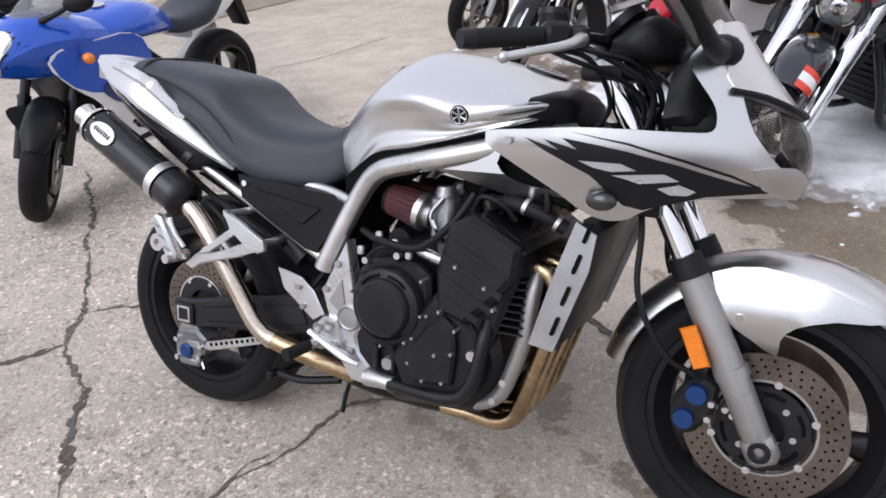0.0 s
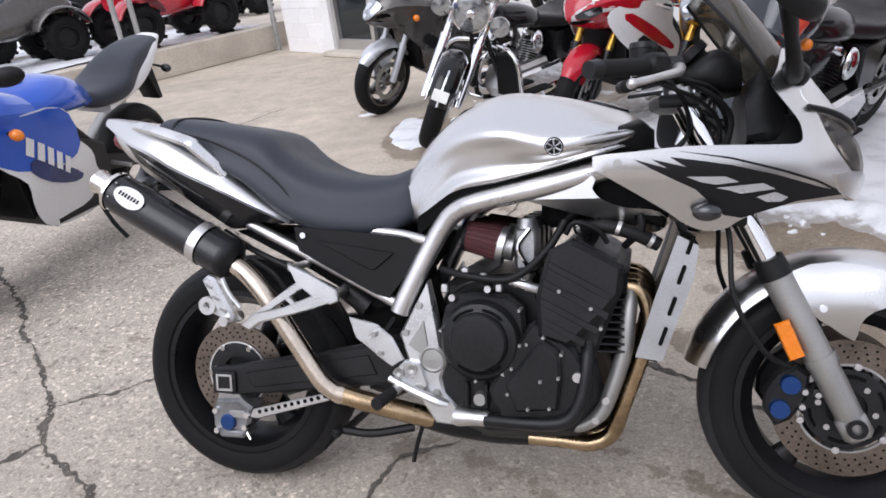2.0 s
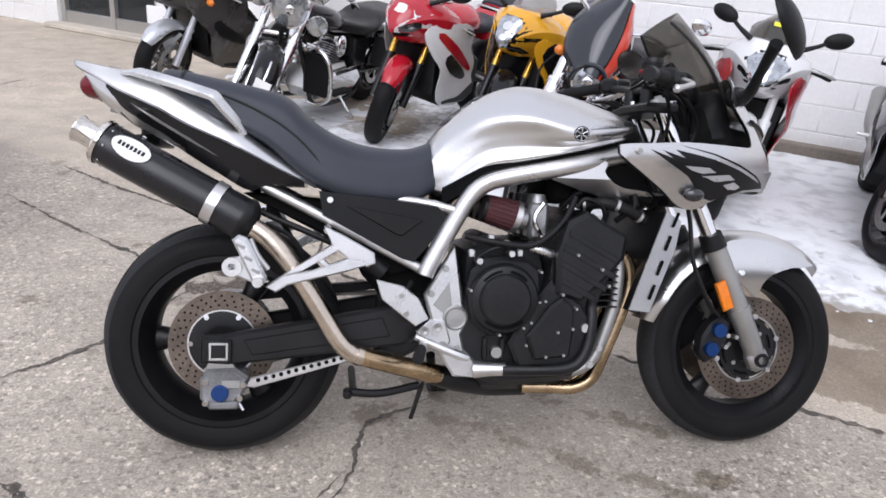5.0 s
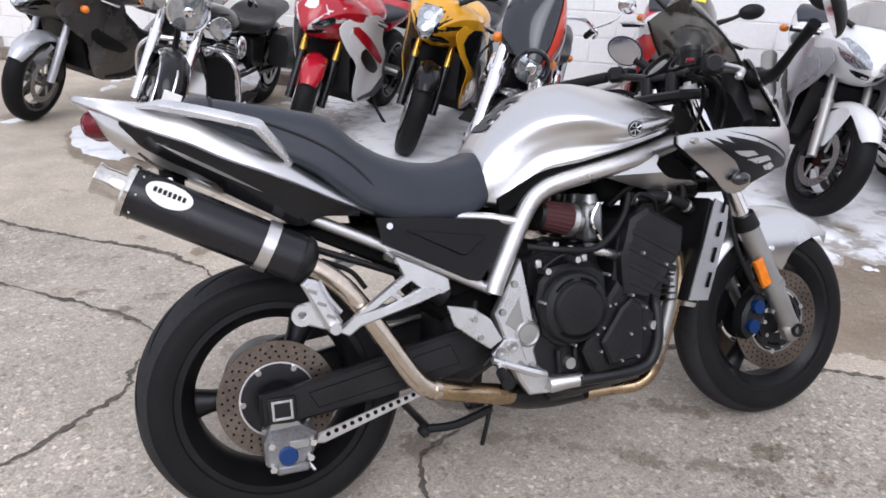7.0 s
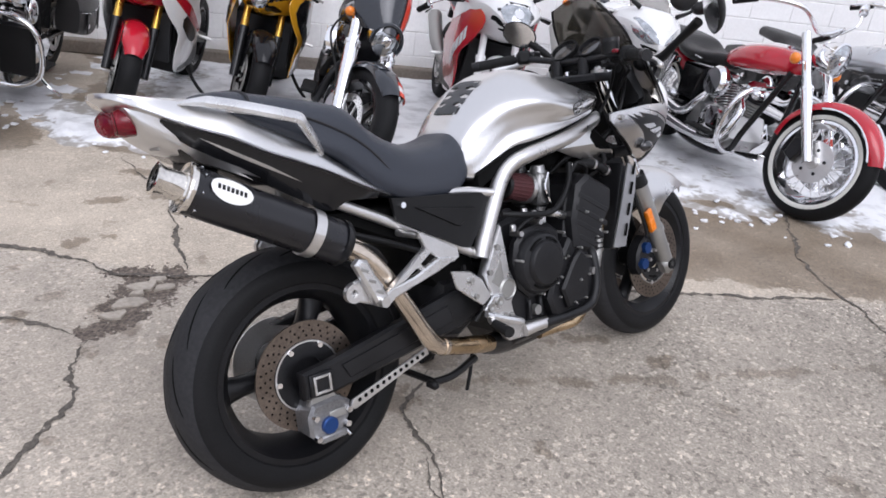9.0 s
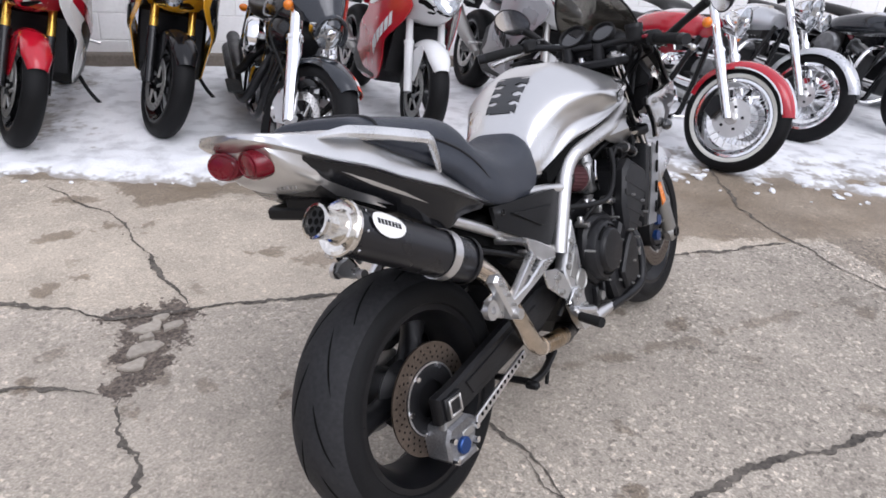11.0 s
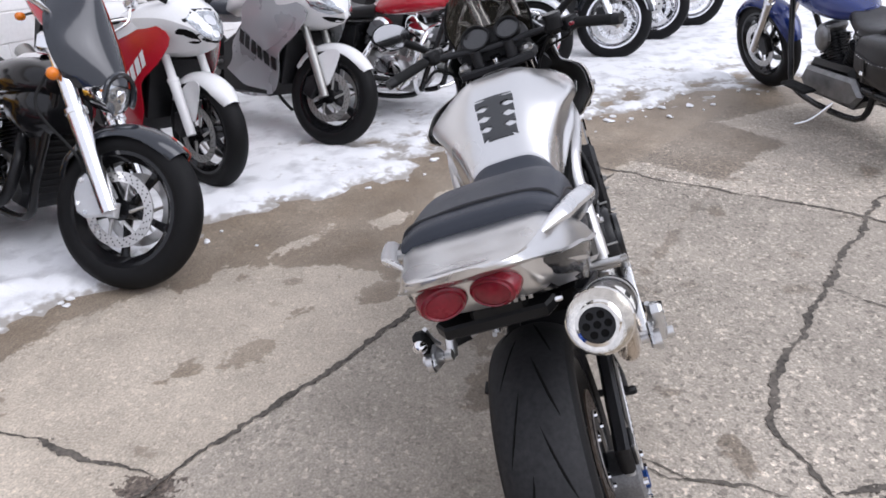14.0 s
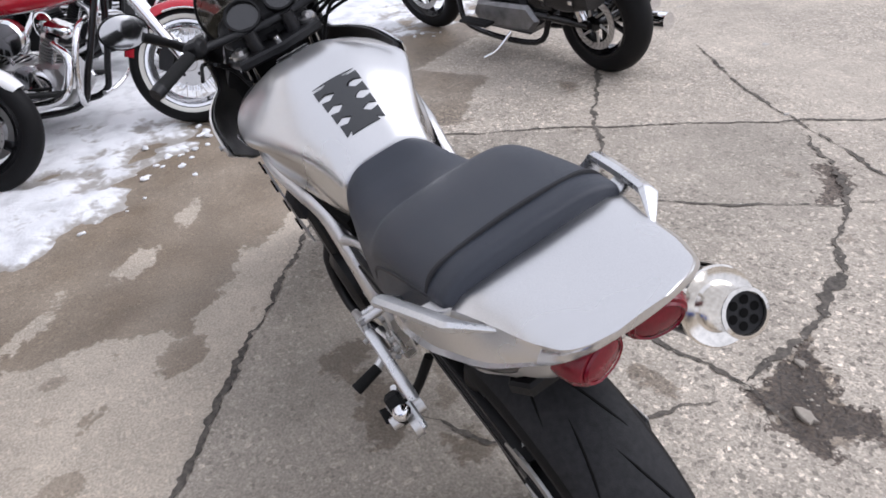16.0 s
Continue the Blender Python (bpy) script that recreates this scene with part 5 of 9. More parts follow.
part("link_pipe", Geo().tube([(0.35, -0.160, 0.306), (0.325, -0.165, 0.316), (0.29, -0.17, 0.349), (0.235, -0.175, 0.437), (0.180, -0.178, 0.525), (0.142, -0.178, 0.575), (0.10, -0.174, 0.612), (0.05, -0.17, 0.638)], 0.0235, 18, 5), STEEL, bike, "polished steel link pipe")
part("pipe_joint", Geo().rod((0.345, -0.161, 0.308), (0.332, -0.164, 0.313), 0.0258, 0.0258, 18), STEEL, bike)
ax0, ax1 = Vector((0.062, -0.170, 0.640)), Vector((-0.255, -0.158, 0.808))
axd = (ax1 - ax0).normalized()
muffler = part("muffler", Geo().tube([ax0, ax1], [0.0515, 0.0515], 32, 1, 0.94), MUFFLER, bike, "matt black round muffler")
end = axd.to_track_quat("X", "Z").to_matrix().to_4x4()
part("end_cap", Geo().lathe([(0.0535, -0.006), (0.0545, 0.002), (0.052, 0.006), (0.045, 0.004), (0.034, 0.004), (0.0305, 0.007), (0.0295, 0.014), (0.0290, 0.050), (0.0325, 0.058), (0.0325, 0.061), (0.0275, 0.062), (0.0275, 0.045), (0.0, 0.045)], (0, 0, 0), 36, axis="x").move(Matrix.Translation(ax1) @ end), TIP_STEEL, muffler, "polished steel end cap")
core = Geo().lathe([(0.0272, 0.056), (0.0, 0.056)], (0, 0, 0), 24, axis="x")
part("baffle", core.move(Matrix.Translation(ax1) @ end), ENGINE_BLACK, muffler, "dark drilled baffle")
for k in range(7):
    a = 2 * math.pi * k / 6
    y, z = (0, 0) if k == 6 else (0.0165 * math.cos(a), 0.0165 * math.sin(a))
    part("baffle_hole", Geo().lathe([(0.0062, 0.0568), (0.0, 0.0568)], (0, y, z), 10, axis="x").move(Matrix.Translation(ax1) @ end), DARK, muffler)
part("front_cap", Geo().lathe([(0.0535, 0.004), (0.0535, -0.008), (0.046, -0.018), (0.026, -0.03)], (0, 0, 0), 32, axis="x").move(Matrix.Translation(ax0) @ end), ENGINE_BLACK, muffler)
strap_at = ax0.lerp(ax1, 0.21)
part("strap", Geo().lathe([(0.0528, -0.0125), (0.0545, -0.0125), (0.0545, 0.0125), (0.0528, 0.0125)], (0, 0, 0), 36, axis="x").move(Matrix.Translation(strap_at) @ end), ALLOY, muffler, "bright alloy strap")
tagged(part("rivets", sum_geo(Geo().ball((Matrix.Translation(ax1 - axd * d) @ end) @ Vector((0, 0.0515 * math.cos(a), 0.0515 * math.sin(a))), (0.003, 0.003, 0.003), 6) for d in (0.02, 0.29) for a in np.linspace(0, 2 * math.pi, 9)[:-1]), CHROME, muffler), kind="stuff")
badge_at = Matrix.Translation(ax1 - axd * 0.075) @ end
badge = Geo()
rows = []
for t in np.linspace(0, 1, 6):
    rows.append([badge_at @ Vector((-0.045 * t * math.cos(a), 0.0534 * math.cos(0.50 * t * math.sin(a) + 0.46), 0.0534 * math.sin(0.50 * t * math.sin(a) + 0.46))) for a in np.linspace(0, 2 * math.pi, 25)[:-1]])
badge.rings(rows, caps=False)
part("badge", badge, TAG, muffler, "white oval badge")
each("badge_mark", (Geo().box(badge_at @ Vector((0.028 - 0.0093 * k, 0.0476, 0.0246)), (0.0062, 0.002, 0.011), 0.0005, end.to_3x3().to_4x4() @ Matrix.Rotation(radians(29), 4, 'X')) for k in range(7)), ENGINE_BLACK, muffler, "row of dark bars")
# tank
tank = part("fuel_tank", Geo().loft([
    (0.512, [(0, 0.846), (0.05, 0.842), (0.098, 0.815), (0.106, 0.775), (0.104, 0.74), (0.085, 0.712), (0, 0.712)]),
    (0.56, [(0, 0.905), (0.06, 0.900), (0.115, 0.865), (0.124, 0.81), (0.126, 0.76), (0.115, 0.716), (0, 0.716)]),
    (0.64, [(0, 0.967), (0.075, 0.960), (0.157, 0.908), (0.156, 0.858), (0.151, 0.82), (0.151, 0.782), (0, 0.782)]),
    (0.74, [(0, 1.001), (0.085, 0.992), (0.196, 0.915), (0.187, 0.874), (0.177, 0.838), (0.175, 0.803), (0, 0.803)]),
    (0.85, [(0, 0.990), (0.085, 0.981), (0.200, 0.905), (0.214, 0.866), (0.190, 0.845), (0.182, 0.828), (0, 0.828)]),
    (0.95, [(0, 0.965), (0.08, 0.957), (0.188, 0.905), (0.200, 0.880), (0.188, 0.866), (0.172, 0.853), (0, 0.853)]),
    (1.02, [(0, 0.940), (0.07, 0.933), (0.150, 0.907), (0.160, 0.893), (0.150, 0.882), (0.13, 0.87), (0, 0.87)]),
    (1.043, [(0, 0.905), (0.05, 0.902), (0.10, 0.895), (0.108, 0.888), (0.10, 0.882), (0.08, 0.876), (0, 0.876)])], 6, 5), SILVER, bike, "silver metallic fuel tank", 60)
part("filler_cap", Geo().lathe([(0.048, 0.0), (0.048, 0.006), (0.042, 0.009), (0.0, 0.009)], (0, 0, 0), 30, axis="z").move(pose(0.962, 0, 0.958, 0, 17, 0)), BLACK_PAINT, tank, "gloss black filler cap")
part("cap_ring", Geo().lathe([(0.044, 0.0088), (0.040, 0.0105), (0.037, 0.0095)], (0, 0, 0), 30, axis="z").move(pose(0.962, 0, 0.958, 0, 17, 0)), ALLOY, tank)
part("tank_nose", Geo().loft([(0.99, [(0, 0.93), (0.16, 0.912), (0.178, 0.885), (0.14, 0.86), (0, 0.86)]), (1.03, [(0, 0.932), (0.13, 0.918), (0.15, 0.885), (0.12, 0.855), (0, 0.855)]), (1.062, [(0, 0.905), (0.09, 0.90), (0.11, 0.875), (0.09, 0.85), (0, 0.85)])], 4, 4), BLACK_PLASTIC, bike, "black plastic trim ahead of the tank")
# solid near-black fill: the shade below the tank is put into its colour
part("tank_gap_fill", Geo().loft([(0.54, [(0, 0.73), (0.12, 0.73), (0.13, 0.71), (0.12, 0.68), (0, 0.68)]), (0.66, [(0, 0.80), (0.15, 0.80), (0.16, 0.785), (0.15, 0.75), (0, 0.75)]), (0.85, [(0, 0.84), (0.17, 0.84), (0.178, 0.82), (0.17, 0.80), (0, 0.80)]), (1.03, [(0, 0.87), (0.13, 0.87), (0.15, 0.86), (0.13, 0.83), (0, 0.83)])], 4, 3), DARK, bike, "near-black fill, shade painted into the gap below the tank")


def tank_top(x, y):
    """Height of the tank's upper skin."""
    xs = [0.512, 0.56, 0.64, 0.74, 0.85, 0.95]
    zs = [0.846, 0.905, 0.967, 1.001, 0.990, 0.965]
    return float(np.interp(x, xs, zs)) - 0.11 * y * y / 0.085 + 0.004


edge = []
for k in range(4):
    x0, w = 0.546 + 0.026 * k, 0.046 + 0.002 * k
    edge += [(x0, 0.034 if k == 0 else 0.016), (x0 + 0.006, w * 0.66), (x0 + 0.001, w), (x0 + 0.020, w), (x0 + 0.016, w * 0.62), (x0 + 0.023, 0.016)]
edge.append((0.652, 0.050))
pad = sheet([(a, b - 0.005) for a, b in edge] + [(a, -b - 0.005) for a, b in edge[::-1]], lambda x, y: tank_top(x, y) + 0.0015, 0.0015, 0.012, "xy", 0)
part("tank_pad", pad, DECAL_GREY, tank, "dark grey toothed tank pad")
for s in (-1, 1):
    em = Matrix.Translation((0.865, s * 0.2155, 0.874)) @ pose(0, 0, 0, -17 * s, 0, 0)
    disc = part("round_emblem", Geo().lathe([(0.0, -0.002 * s), (0.0195, -0.002 * s), (0.0195, 0.0015 * s), (0.0, 0.0025 * s)], (0, 0, 0), 30).move(em), DECAL_BLACK, tank, "dark round emblem with pale spokes")
    for k in range(6):
        a = math.pi / 2 + k * math.pi / 3
        part("emblem_spoke", Geo().tube([em @ Vector((0.002 * math.cos(a), 0.002 * s, 0.002 * math.sin(a))), em @ Vector((0.016 * math.cos(a), 0.002 * s, 0.016 * math.sin(a)))], [0.0012, 0.0026 if k % 2 == 0 else 0.0018], 5), LIGHT_SILVER, disc)
    part("emblem_rim", Geo().tube([em @ Vector((0.0165 * math.cos(a), 0.002 * s, 0.0165 * math.sin(a))) for a in np.linspace(0, 2 * math.pi, 25)], 0.0009, 5, 1), LIGHT_SILVER, disc)

# seat
part("seat", Geo().loft([
    (-0.140, [(0, 0.978), (0.09, 0.974), (0.125, 0.962), (0.130, 0.955), (0.125, 0.945), (0, 0.945)]),
    (-0.12, [(0, 0.993), (0.09, 0.989), (0.132, 0.972), (0.140, 0.955), (0.138, 0.935), (0, 0.935)]),
    (-0.02, [(0, 0.977), (0.10, 0.973), (0.142, 0.950), (0.150, 0.92), (0.148, 0.885), (0, 0.885)]),
    (0.10, [(0, 0.956), (0.10, 0.951), (0.145, 0.925), (0.156, 0.88), (0.153, 0.825), (0, 0.825)]),
    (0.16, [(0, 0.937), (0.10, 0.931), (0.146, 0.90), (0.158, 0.85), (0.153, 0.775), (0, 0.775)]),
    (0.21, [(0, 0.890), (0.10, 0.885), (0.146, 0.855), (0.158, 0.81), (0.150, 0.735), (0, 0.735)]),
    (0.28, [(0, 0.850), (0.09, 0.846), (0.140, 0.82), (0.156, 0.775), (0.148, 0.704), (0, 0.704)]),
    (0.36, [(0, 0.828), (0.08, 0.825), (0.128, 0.802), (0.146, 0.76), (0.14, 0.690), (0, 0.690)]),
    (0.45, [(0, 0.826), (0.07, 0.823), (0.112, 0.802), (0.130, 0.76), (0.126, 0.688), (0, 0.688)]),
    (0.505, [(0, 0.842), (0.06, 0.838), (0.100, 0.812), (0.115, 0.77), (0.112, 0.712), (0, 0.712)]),
    (0.532, [(0, 0.852), (0.05, 0.846), (0.085, 0.815), (0.098, 0.78), (0.094, 0.73), (0, 0.73)])], 5, 5), VINYL, bike, "black grained vinyl stepped seat", 60)
part("seat_seam", Geo().tube([(-0.135, -0.130, 0.951), (-0.132, 0, 0.966), (-0.135, 0.130, 0.951)], 0.003, 6).tube([(-0.088, -0.141, 0.957), (-0.086, -0.125, 0.976), (-0.086, -0.09, 0.9855), (-0.085, 0, 0.9905), (-0.086, 0.09, 0.9855), (-0.086, 0.125, 0.976), (-0.088, 0.141, 0.957)], 0.004, 6)
     .tube([(-0.088, -0.141, 0.952), (0.02, -0.152, 0.925), (0.12, -0.157, 0.88), (0.19, -0.158, 0.83), (0.24, -0.157, 0.775), (0.29, -0.154, 0.72)], 0.003, 6).tube([(-0.088, 0.141, 0.952), (0.02, 0.152, 0.925), (0.12, 0.157, 0.88), (0.19, 0.158, 0.83), (0.24, 0.157, 0.775), (0.29, 0.154, 0.72)], 0.003, 6), SEAM, bike, "stitched seat seam")
# tail
tail = part("tail_cowl", Geo().loft([
    (-0.354, [(0, 1.005), (0.026, 1.004), (0.032, 1.002), (0.034, 0.999), (0.032, 0.994), (0, 0.992)]),
    (-0.345, [(0, 1.004), (0.056, 1.002), (0.063, 0.999), (0.066, 0.995), (0.062, 0.988), (0, 0.985)]),
    (-0.330, [(0, 1.000), (0.074, 0.999), (0.083, 0.995), (0.087, 0.988), (0.083, 0.979), (0, 0.974)]),
    (-0.308, [(0, 0.996), (0.082, 0.995), (0.093, 0.988), (0.100, 0.977), (0.095, 0.968), (0, 0.960)]),
    (-0.28, [(0, 0.991), (0.089, 0.990), (0.104, 0.980), (0.114, 0.961), (0.108, 0.955), (0, 0.945)]),
    (-0.22, [(0, 0.981), (0.096, 0.981), (0.121, 0.962), (0.138, 0.930), (0.132, 0.923), (0, 0.910)]),
    (-0.14, [(0, 0.968), (0.112, 0.966), (0.141, 0.941), (0.157, 0.897), (0.150, 0.889), (0, 0.870)]),
    (-0.068, [(0, 0.920), (0.118, 0.928), (0.149, 0.906), (0.167, 0.860), (0.160, 0.852), (0, 0.830)]),
    (0.044, [(0, 0.850), (0.122, 0.858), (0.156, 0.846), (0.174, 0.812), (0.167, 0.805), (0, 0.790)]),
    (0.14, [(0, 0.785), (0.12, 0.792), (0.153, 0.785), (0.169, 0.764), (0.163, 0.758), (0, 0.750)]),
    (0.228, [(0, 0.728), (0.12, 0.730), (0.148, 0.728), (0.159, 0.723), (0.150, 0.718), (0, 0.717)])], 6, 2), SILVER, bike, "silver tail cowl with a crisp flat deck", 24)
LOWER_TAIL = [
    (-0.262, [(0, 0.940), (0.108, 0.945), (0.104, 0.930), (0.092, 0.905), (0, 0.900)]),
    (-0.20, [(0, 0.910), (0.138, 0.916), (0.130, 0.890), (0.105, 0.852), (0, 0.845)]),
    (-0.13, [(0, 0.880), (0.154, 0.886), (0.147, 0.860), (0.128, 0.825), (0, 0.810)]),
    (-0.068, [(0, 0.850), (0.163, 0.853), (0.157, 0.825), (0.134, 0.785), (0, 0.775)]),
    (0.0, [(0, 0.820), (0.167, 0.825), (0.161, 0.795), (0.140, 0.745), (0, 0.735)]),
    (0.069, [(0, 0.790), (0.168, 0.795), (0.161, 0.765), (0.142, 0.708), (0, 0.700)]),
    (0.12, [(0, 0.760), (0.164, 0.769), (0.158, 0.752), (0.145, 0.724), (0, 0.715)]),
    (0.20, [(0, 0.730), (0.156, 0.733), (0.152, 0.727), (0.145, 0.719), (0, 0.715)])]


def lower_tail_y(x, z):
    """Half width of the lower tail panel."""
    xs = [q[0] for q in LOWER_TAIL]
    side = [[float(np.interp(x, xs, [q[1][k][n] for q in LOWER_TAIL])) for n in (0, 1)] for k in (3, 2, 1)]
    return -float(np.interp(z, [q[1] for q in side], [q[0] for q in side]))


part("tail_underside", Geo().loft(LOWER_TAIL, 5, 1), BLACK_PAINT, bike, "gloss black lower tail panel", 50)
both("tail_flame", lambda: sheet([(-0.252, 0.915), (-0.215, 0.884), (-0.17, 0.856), (-0.125, 0.832), (-0.085, 0.805), (-0.125, 0.822), (-0.10, 0.803), (-0.15, 0.829), (-0.20, 0.855), (-0.245, 0.896)], lambda x, z: lower_tail_y(x, z) - 0.0022, 0.0015, 0.02, "xz", 0), SILVER, tail, "silver flame over the black panel")
both("tail_streak", lambda: sheet([(-0.20, 0.900), (-0.14, 0.868), (-0.07, 0.828), (0.0, 0.785), (-0.07, 0.821), (-0.14, 0.860)], lambda x, z: lower_tail_y(x, z) - 0.0022, 0.0015, 0.02, "xz", 0), SILVER, tail)
part("rear_panel", Geo().loft([
    (-0.318, [(0, 0.984), (0.068, 0.984), (0.076, 0.978), (0.072, 0.970), (0, 0.966)]),
    (-0.290, [(0, 0.985), (0.088, 0.980), (0.095, 0.955), (0.084, 0.920), (0, 0.910)]),
    (-0.24, [(0, 0.965), (0.105, 0.950), (0.112, 0.925), (0.096, 0.882), (0, 0.872)]),
    (-0.19, [(0, 0.94), (0.112, 0.93), (0.118, 0.905), (0.100, 0.862), (0, 0.855)])], 4, 3), SILVER, tail, "silver rear panel round the lamps")
# thin bright tube that draws the highlight along the tail's crest
both("crest_highlight", lambda: Geo().tube([(-0.235, -0.1335, 0.932), (-0.14, -0.1585, 0.893), (-0.068, -0.168, 0.855), (0.044, -0.1745, 0.808), (0.14, -0.1695, 0.760)], 0.0016, 5), ALLOY, tail)
for s in (-1, 1):
    lm = Matrix.Translation((-0.296, s * 0.0445 + 0.008, 0.945)) @ pose(0, 0, 0, 0, -4, 14 * s)
    lamp = part("tail_lamp", Geo().lathe([(0.0, -0.034), (0.020, -0.033), (0.034, -0.028), (0.0385, -0.018), (0.039, 0.0), (0.036, 0.02)], (0, 0, 0), 30, axis="x").move(lm @ Matrix.Diagonal((1, 1.04, 0.78, 1))), RED_LENS, bike, "round red tail lamp lens")
    part("lens_ring", Geo().lathe([(0.026, -0.0318), (0.0285, -0.0335), (0.031, -0.0305)], (0, 0, 0), 30, axis="x").move(lm @ Matrix.Diagonal((1, 1.04, 0.78, 1))), RED_LENS, lamp)
    rail = part("grab_rail", Geo().tube([(-0.228, s * 0.112, 0.970), (-0.205, s * 0.129, 0.971), (-0.182, s * 0.145, 0.970), (-0.174, s * 0.149, 0.968), (-0.120, s * 0.163, 0.955), (-0.020, s * 0.187, 0.926), (-0.002, s * 0.190, 0.918), (0.006, s * 0.187, 0.908), (0.034, s * 0.170, 0.876), (0.062, s * 0.150, 0.842)], [0.004, 0.009, 0.0135, 0.0145, 0.0150, 0.0160, 0.0165, 0.0155, 0.0140, 0.011], 8, 3, 0.62), CAST_SILVER, bike, "polished alloy passenger grab rail")
    part("rail_foot", Geo().prism([(-0.088, s * 0.168), (-0.126, s * 0.160), (-0.150, s * 0.118), (-0.190, s * 0.098), (-0.170, s * 0.080), (-0.120, s * 0.095), (-0.098, s * 0.120)], -0.006, 0.006, "xy", 0.003).move(Matrix.Translation((-0.13, 0, 0.950)) @ Matrix.Rotation(radians(13), 4, "Y") @ Matrix.Translation((0.13, 0, 0))), CAST_SILVER, rail, "flat rail mount")
    part("rail_bolt", Geo().ball((-0.150, s * 0.102, 0.962), (0.008, 0.007, 0.006), 10), ENGINE_BLACK, rail)
plate = part("plate_bracket", Geo().prism([(-0.150, -0.075), (-0.150, 0.095), (-0.178, 0.118), (-0.205, 0.10), (-0.205, -0.08), (-0.178, -0.098)], 0.806, 0.832, "xy", 0.005), BLACK_PLASTIC, bike, "black number plate bracket without a plate")
part("plate_arm", Geo().box((-0.165, 0.0, 0.845), (0.07, 0.10, 0.05), 0.008), BLACK_PLASTIC, plate)
bolts("plate_bolt", [(-0.178, 0.822)], -0.093, -0.106, 0.007, CHROME, plate)
each("tail_mark", (Geo().box((-0.262, -0.070 + 0.012 * k, 0.886), (0.002, 0.007, 0.007), 0.0005) for k in range(5)), SATIN_ALLOY, bike, "row of pale bars below the lamps")

# main frame
both("frame_tube", lambda: Geo().tube([(1.06, -0.10, 0.845), (1.0, -0.155, 0.832), (0.847, -0.182, 0.795), (0.702, -0.168, 0.764), (0.647, -0.157, 0.746), (0.609, -0.151, 0.713), (0.565, -0.153, 0.642), (0.512, -0.158, 0.544), (0.498, -0.160, 0.512)], 0.0225, 18, 5), ALLOY, bike, "brushed silver frame tube")
both("subframe_tube", lambda: Geo().tube([(0.10, -0.125, 0.72), (0.30, -0.132, 0.622), (0.505, -0.14, 0.518)], 0.0135, 14, 4), ALLOY, bike, "silver subframe tube")
both("seat_tube", lambda: Geo().tube([(0.40, -0.125, 0.70), (0.50, -0.135, 0.690), (0.585, -0.16, 0.672)], 0.012, 12, 4), ALLOY, bike)
both("pivot_plate", lambda: Geo().prism([(0.570, 0.588), (0.588, 0.50), (0.597, 0.44), (0.613, 0.405), (0.594, 0.365), (0.602, 0.328), (0.634, 0.294), (0.640, 0.252), (0.578, 0.256), (0.552, 0.295), (0.535, 0.335), (0.516, 0.403), (0.498, 0.462)], -0.136, -0.172, bevel=0.006), CAST_SILVER, bike, "cast alloy pivot plate")
both("rail_socket", lambda: Geo().tube([(0.630, -0.172, 0.276), (0.668, -0.182, 0.279), (0.708, -0.188, 0.280)], [0.022, 0.018, 0.0165], 14, 3), ALLOY, bike)
both("pivot_bolt", lambda: Geo().lathe([(0.032, -0.010), (0.032, -0.020), (0.027, -0.024), (0.023, -0.021), (0.0, -0.022)], (0.577, -0.155, 0.408), 24), SATIN_ALLOY, bike)
for place in [(0.549, 0.531), (0.515, 0.468), (0.584, 0.331)]:
    both("plate_bolt", lambda: bolts_geo([place], -0.17, -0.180, 0.0095), SATIN_ALLOY, bike)
both("plate_inset", lambda: Geo().prism([(0.559, 0.498), (0.567, 0.44), (0.549, 0.418), (0.52, 0.44)], -0.1705, -0.1745, bevel=0.002), SATIN_ALLOY, bike)
both("side_cover", lambda: sheet([(0.235, 0.712), (0.40, 0.698), (0.555, 0.680), (0.565, 0.655), (0.47, 0.545), (0.44, 0.552), (0.245, 0.655)], lambda x, z: -0.158 + 0.25 * (x - 0.40) ** 2 - 0.0 * z, 0.012, 0.05, "xz", 0), BLACK_PLASTIC, bike, "black plastic side cover")
both("cover_ridge", lambda: Geo().prism([(0.299, 0.680), (0.49, 0.650), (0.44, 0.609), (0.425, 0.611)], -0.156, -0.1625, bevel=0.003), BLACK_PLASTIC, bike)
both("cover_bolt", lambda: bolts_geo([(0.262, 0.692)], -0.15, -0.162, 0.009), CHROME, bike)
# tray and inner mudguard: solid blocks in the recess colour, shade painted in
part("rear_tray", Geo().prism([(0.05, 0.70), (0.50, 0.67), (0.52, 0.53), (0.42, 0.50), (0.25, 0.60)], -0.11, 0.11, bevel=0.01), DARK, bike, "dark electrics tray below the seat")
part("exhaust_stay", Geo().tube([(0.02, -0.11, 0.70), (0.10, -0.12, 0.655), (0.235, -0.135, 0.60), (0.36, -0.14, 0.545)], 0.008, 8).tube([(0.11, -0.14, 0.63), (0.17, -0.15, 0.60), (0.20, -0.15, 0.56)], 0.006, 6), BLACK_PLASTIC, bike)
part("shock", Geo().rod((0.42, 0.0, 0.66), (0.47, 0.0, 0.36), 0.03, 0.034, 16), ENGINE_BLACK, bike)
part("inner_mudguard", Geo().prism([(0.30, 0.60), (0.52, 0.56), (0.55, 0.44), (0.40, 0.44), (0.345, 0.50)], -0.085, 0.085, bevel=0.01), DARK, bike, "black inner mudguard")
part("shock_reservoir", Geo().rod((0.335, -0.10, 0.56), (0.40, -0.10, 0.51), 0.028, 0.028, 16), ENGINE_BLACK, bike)
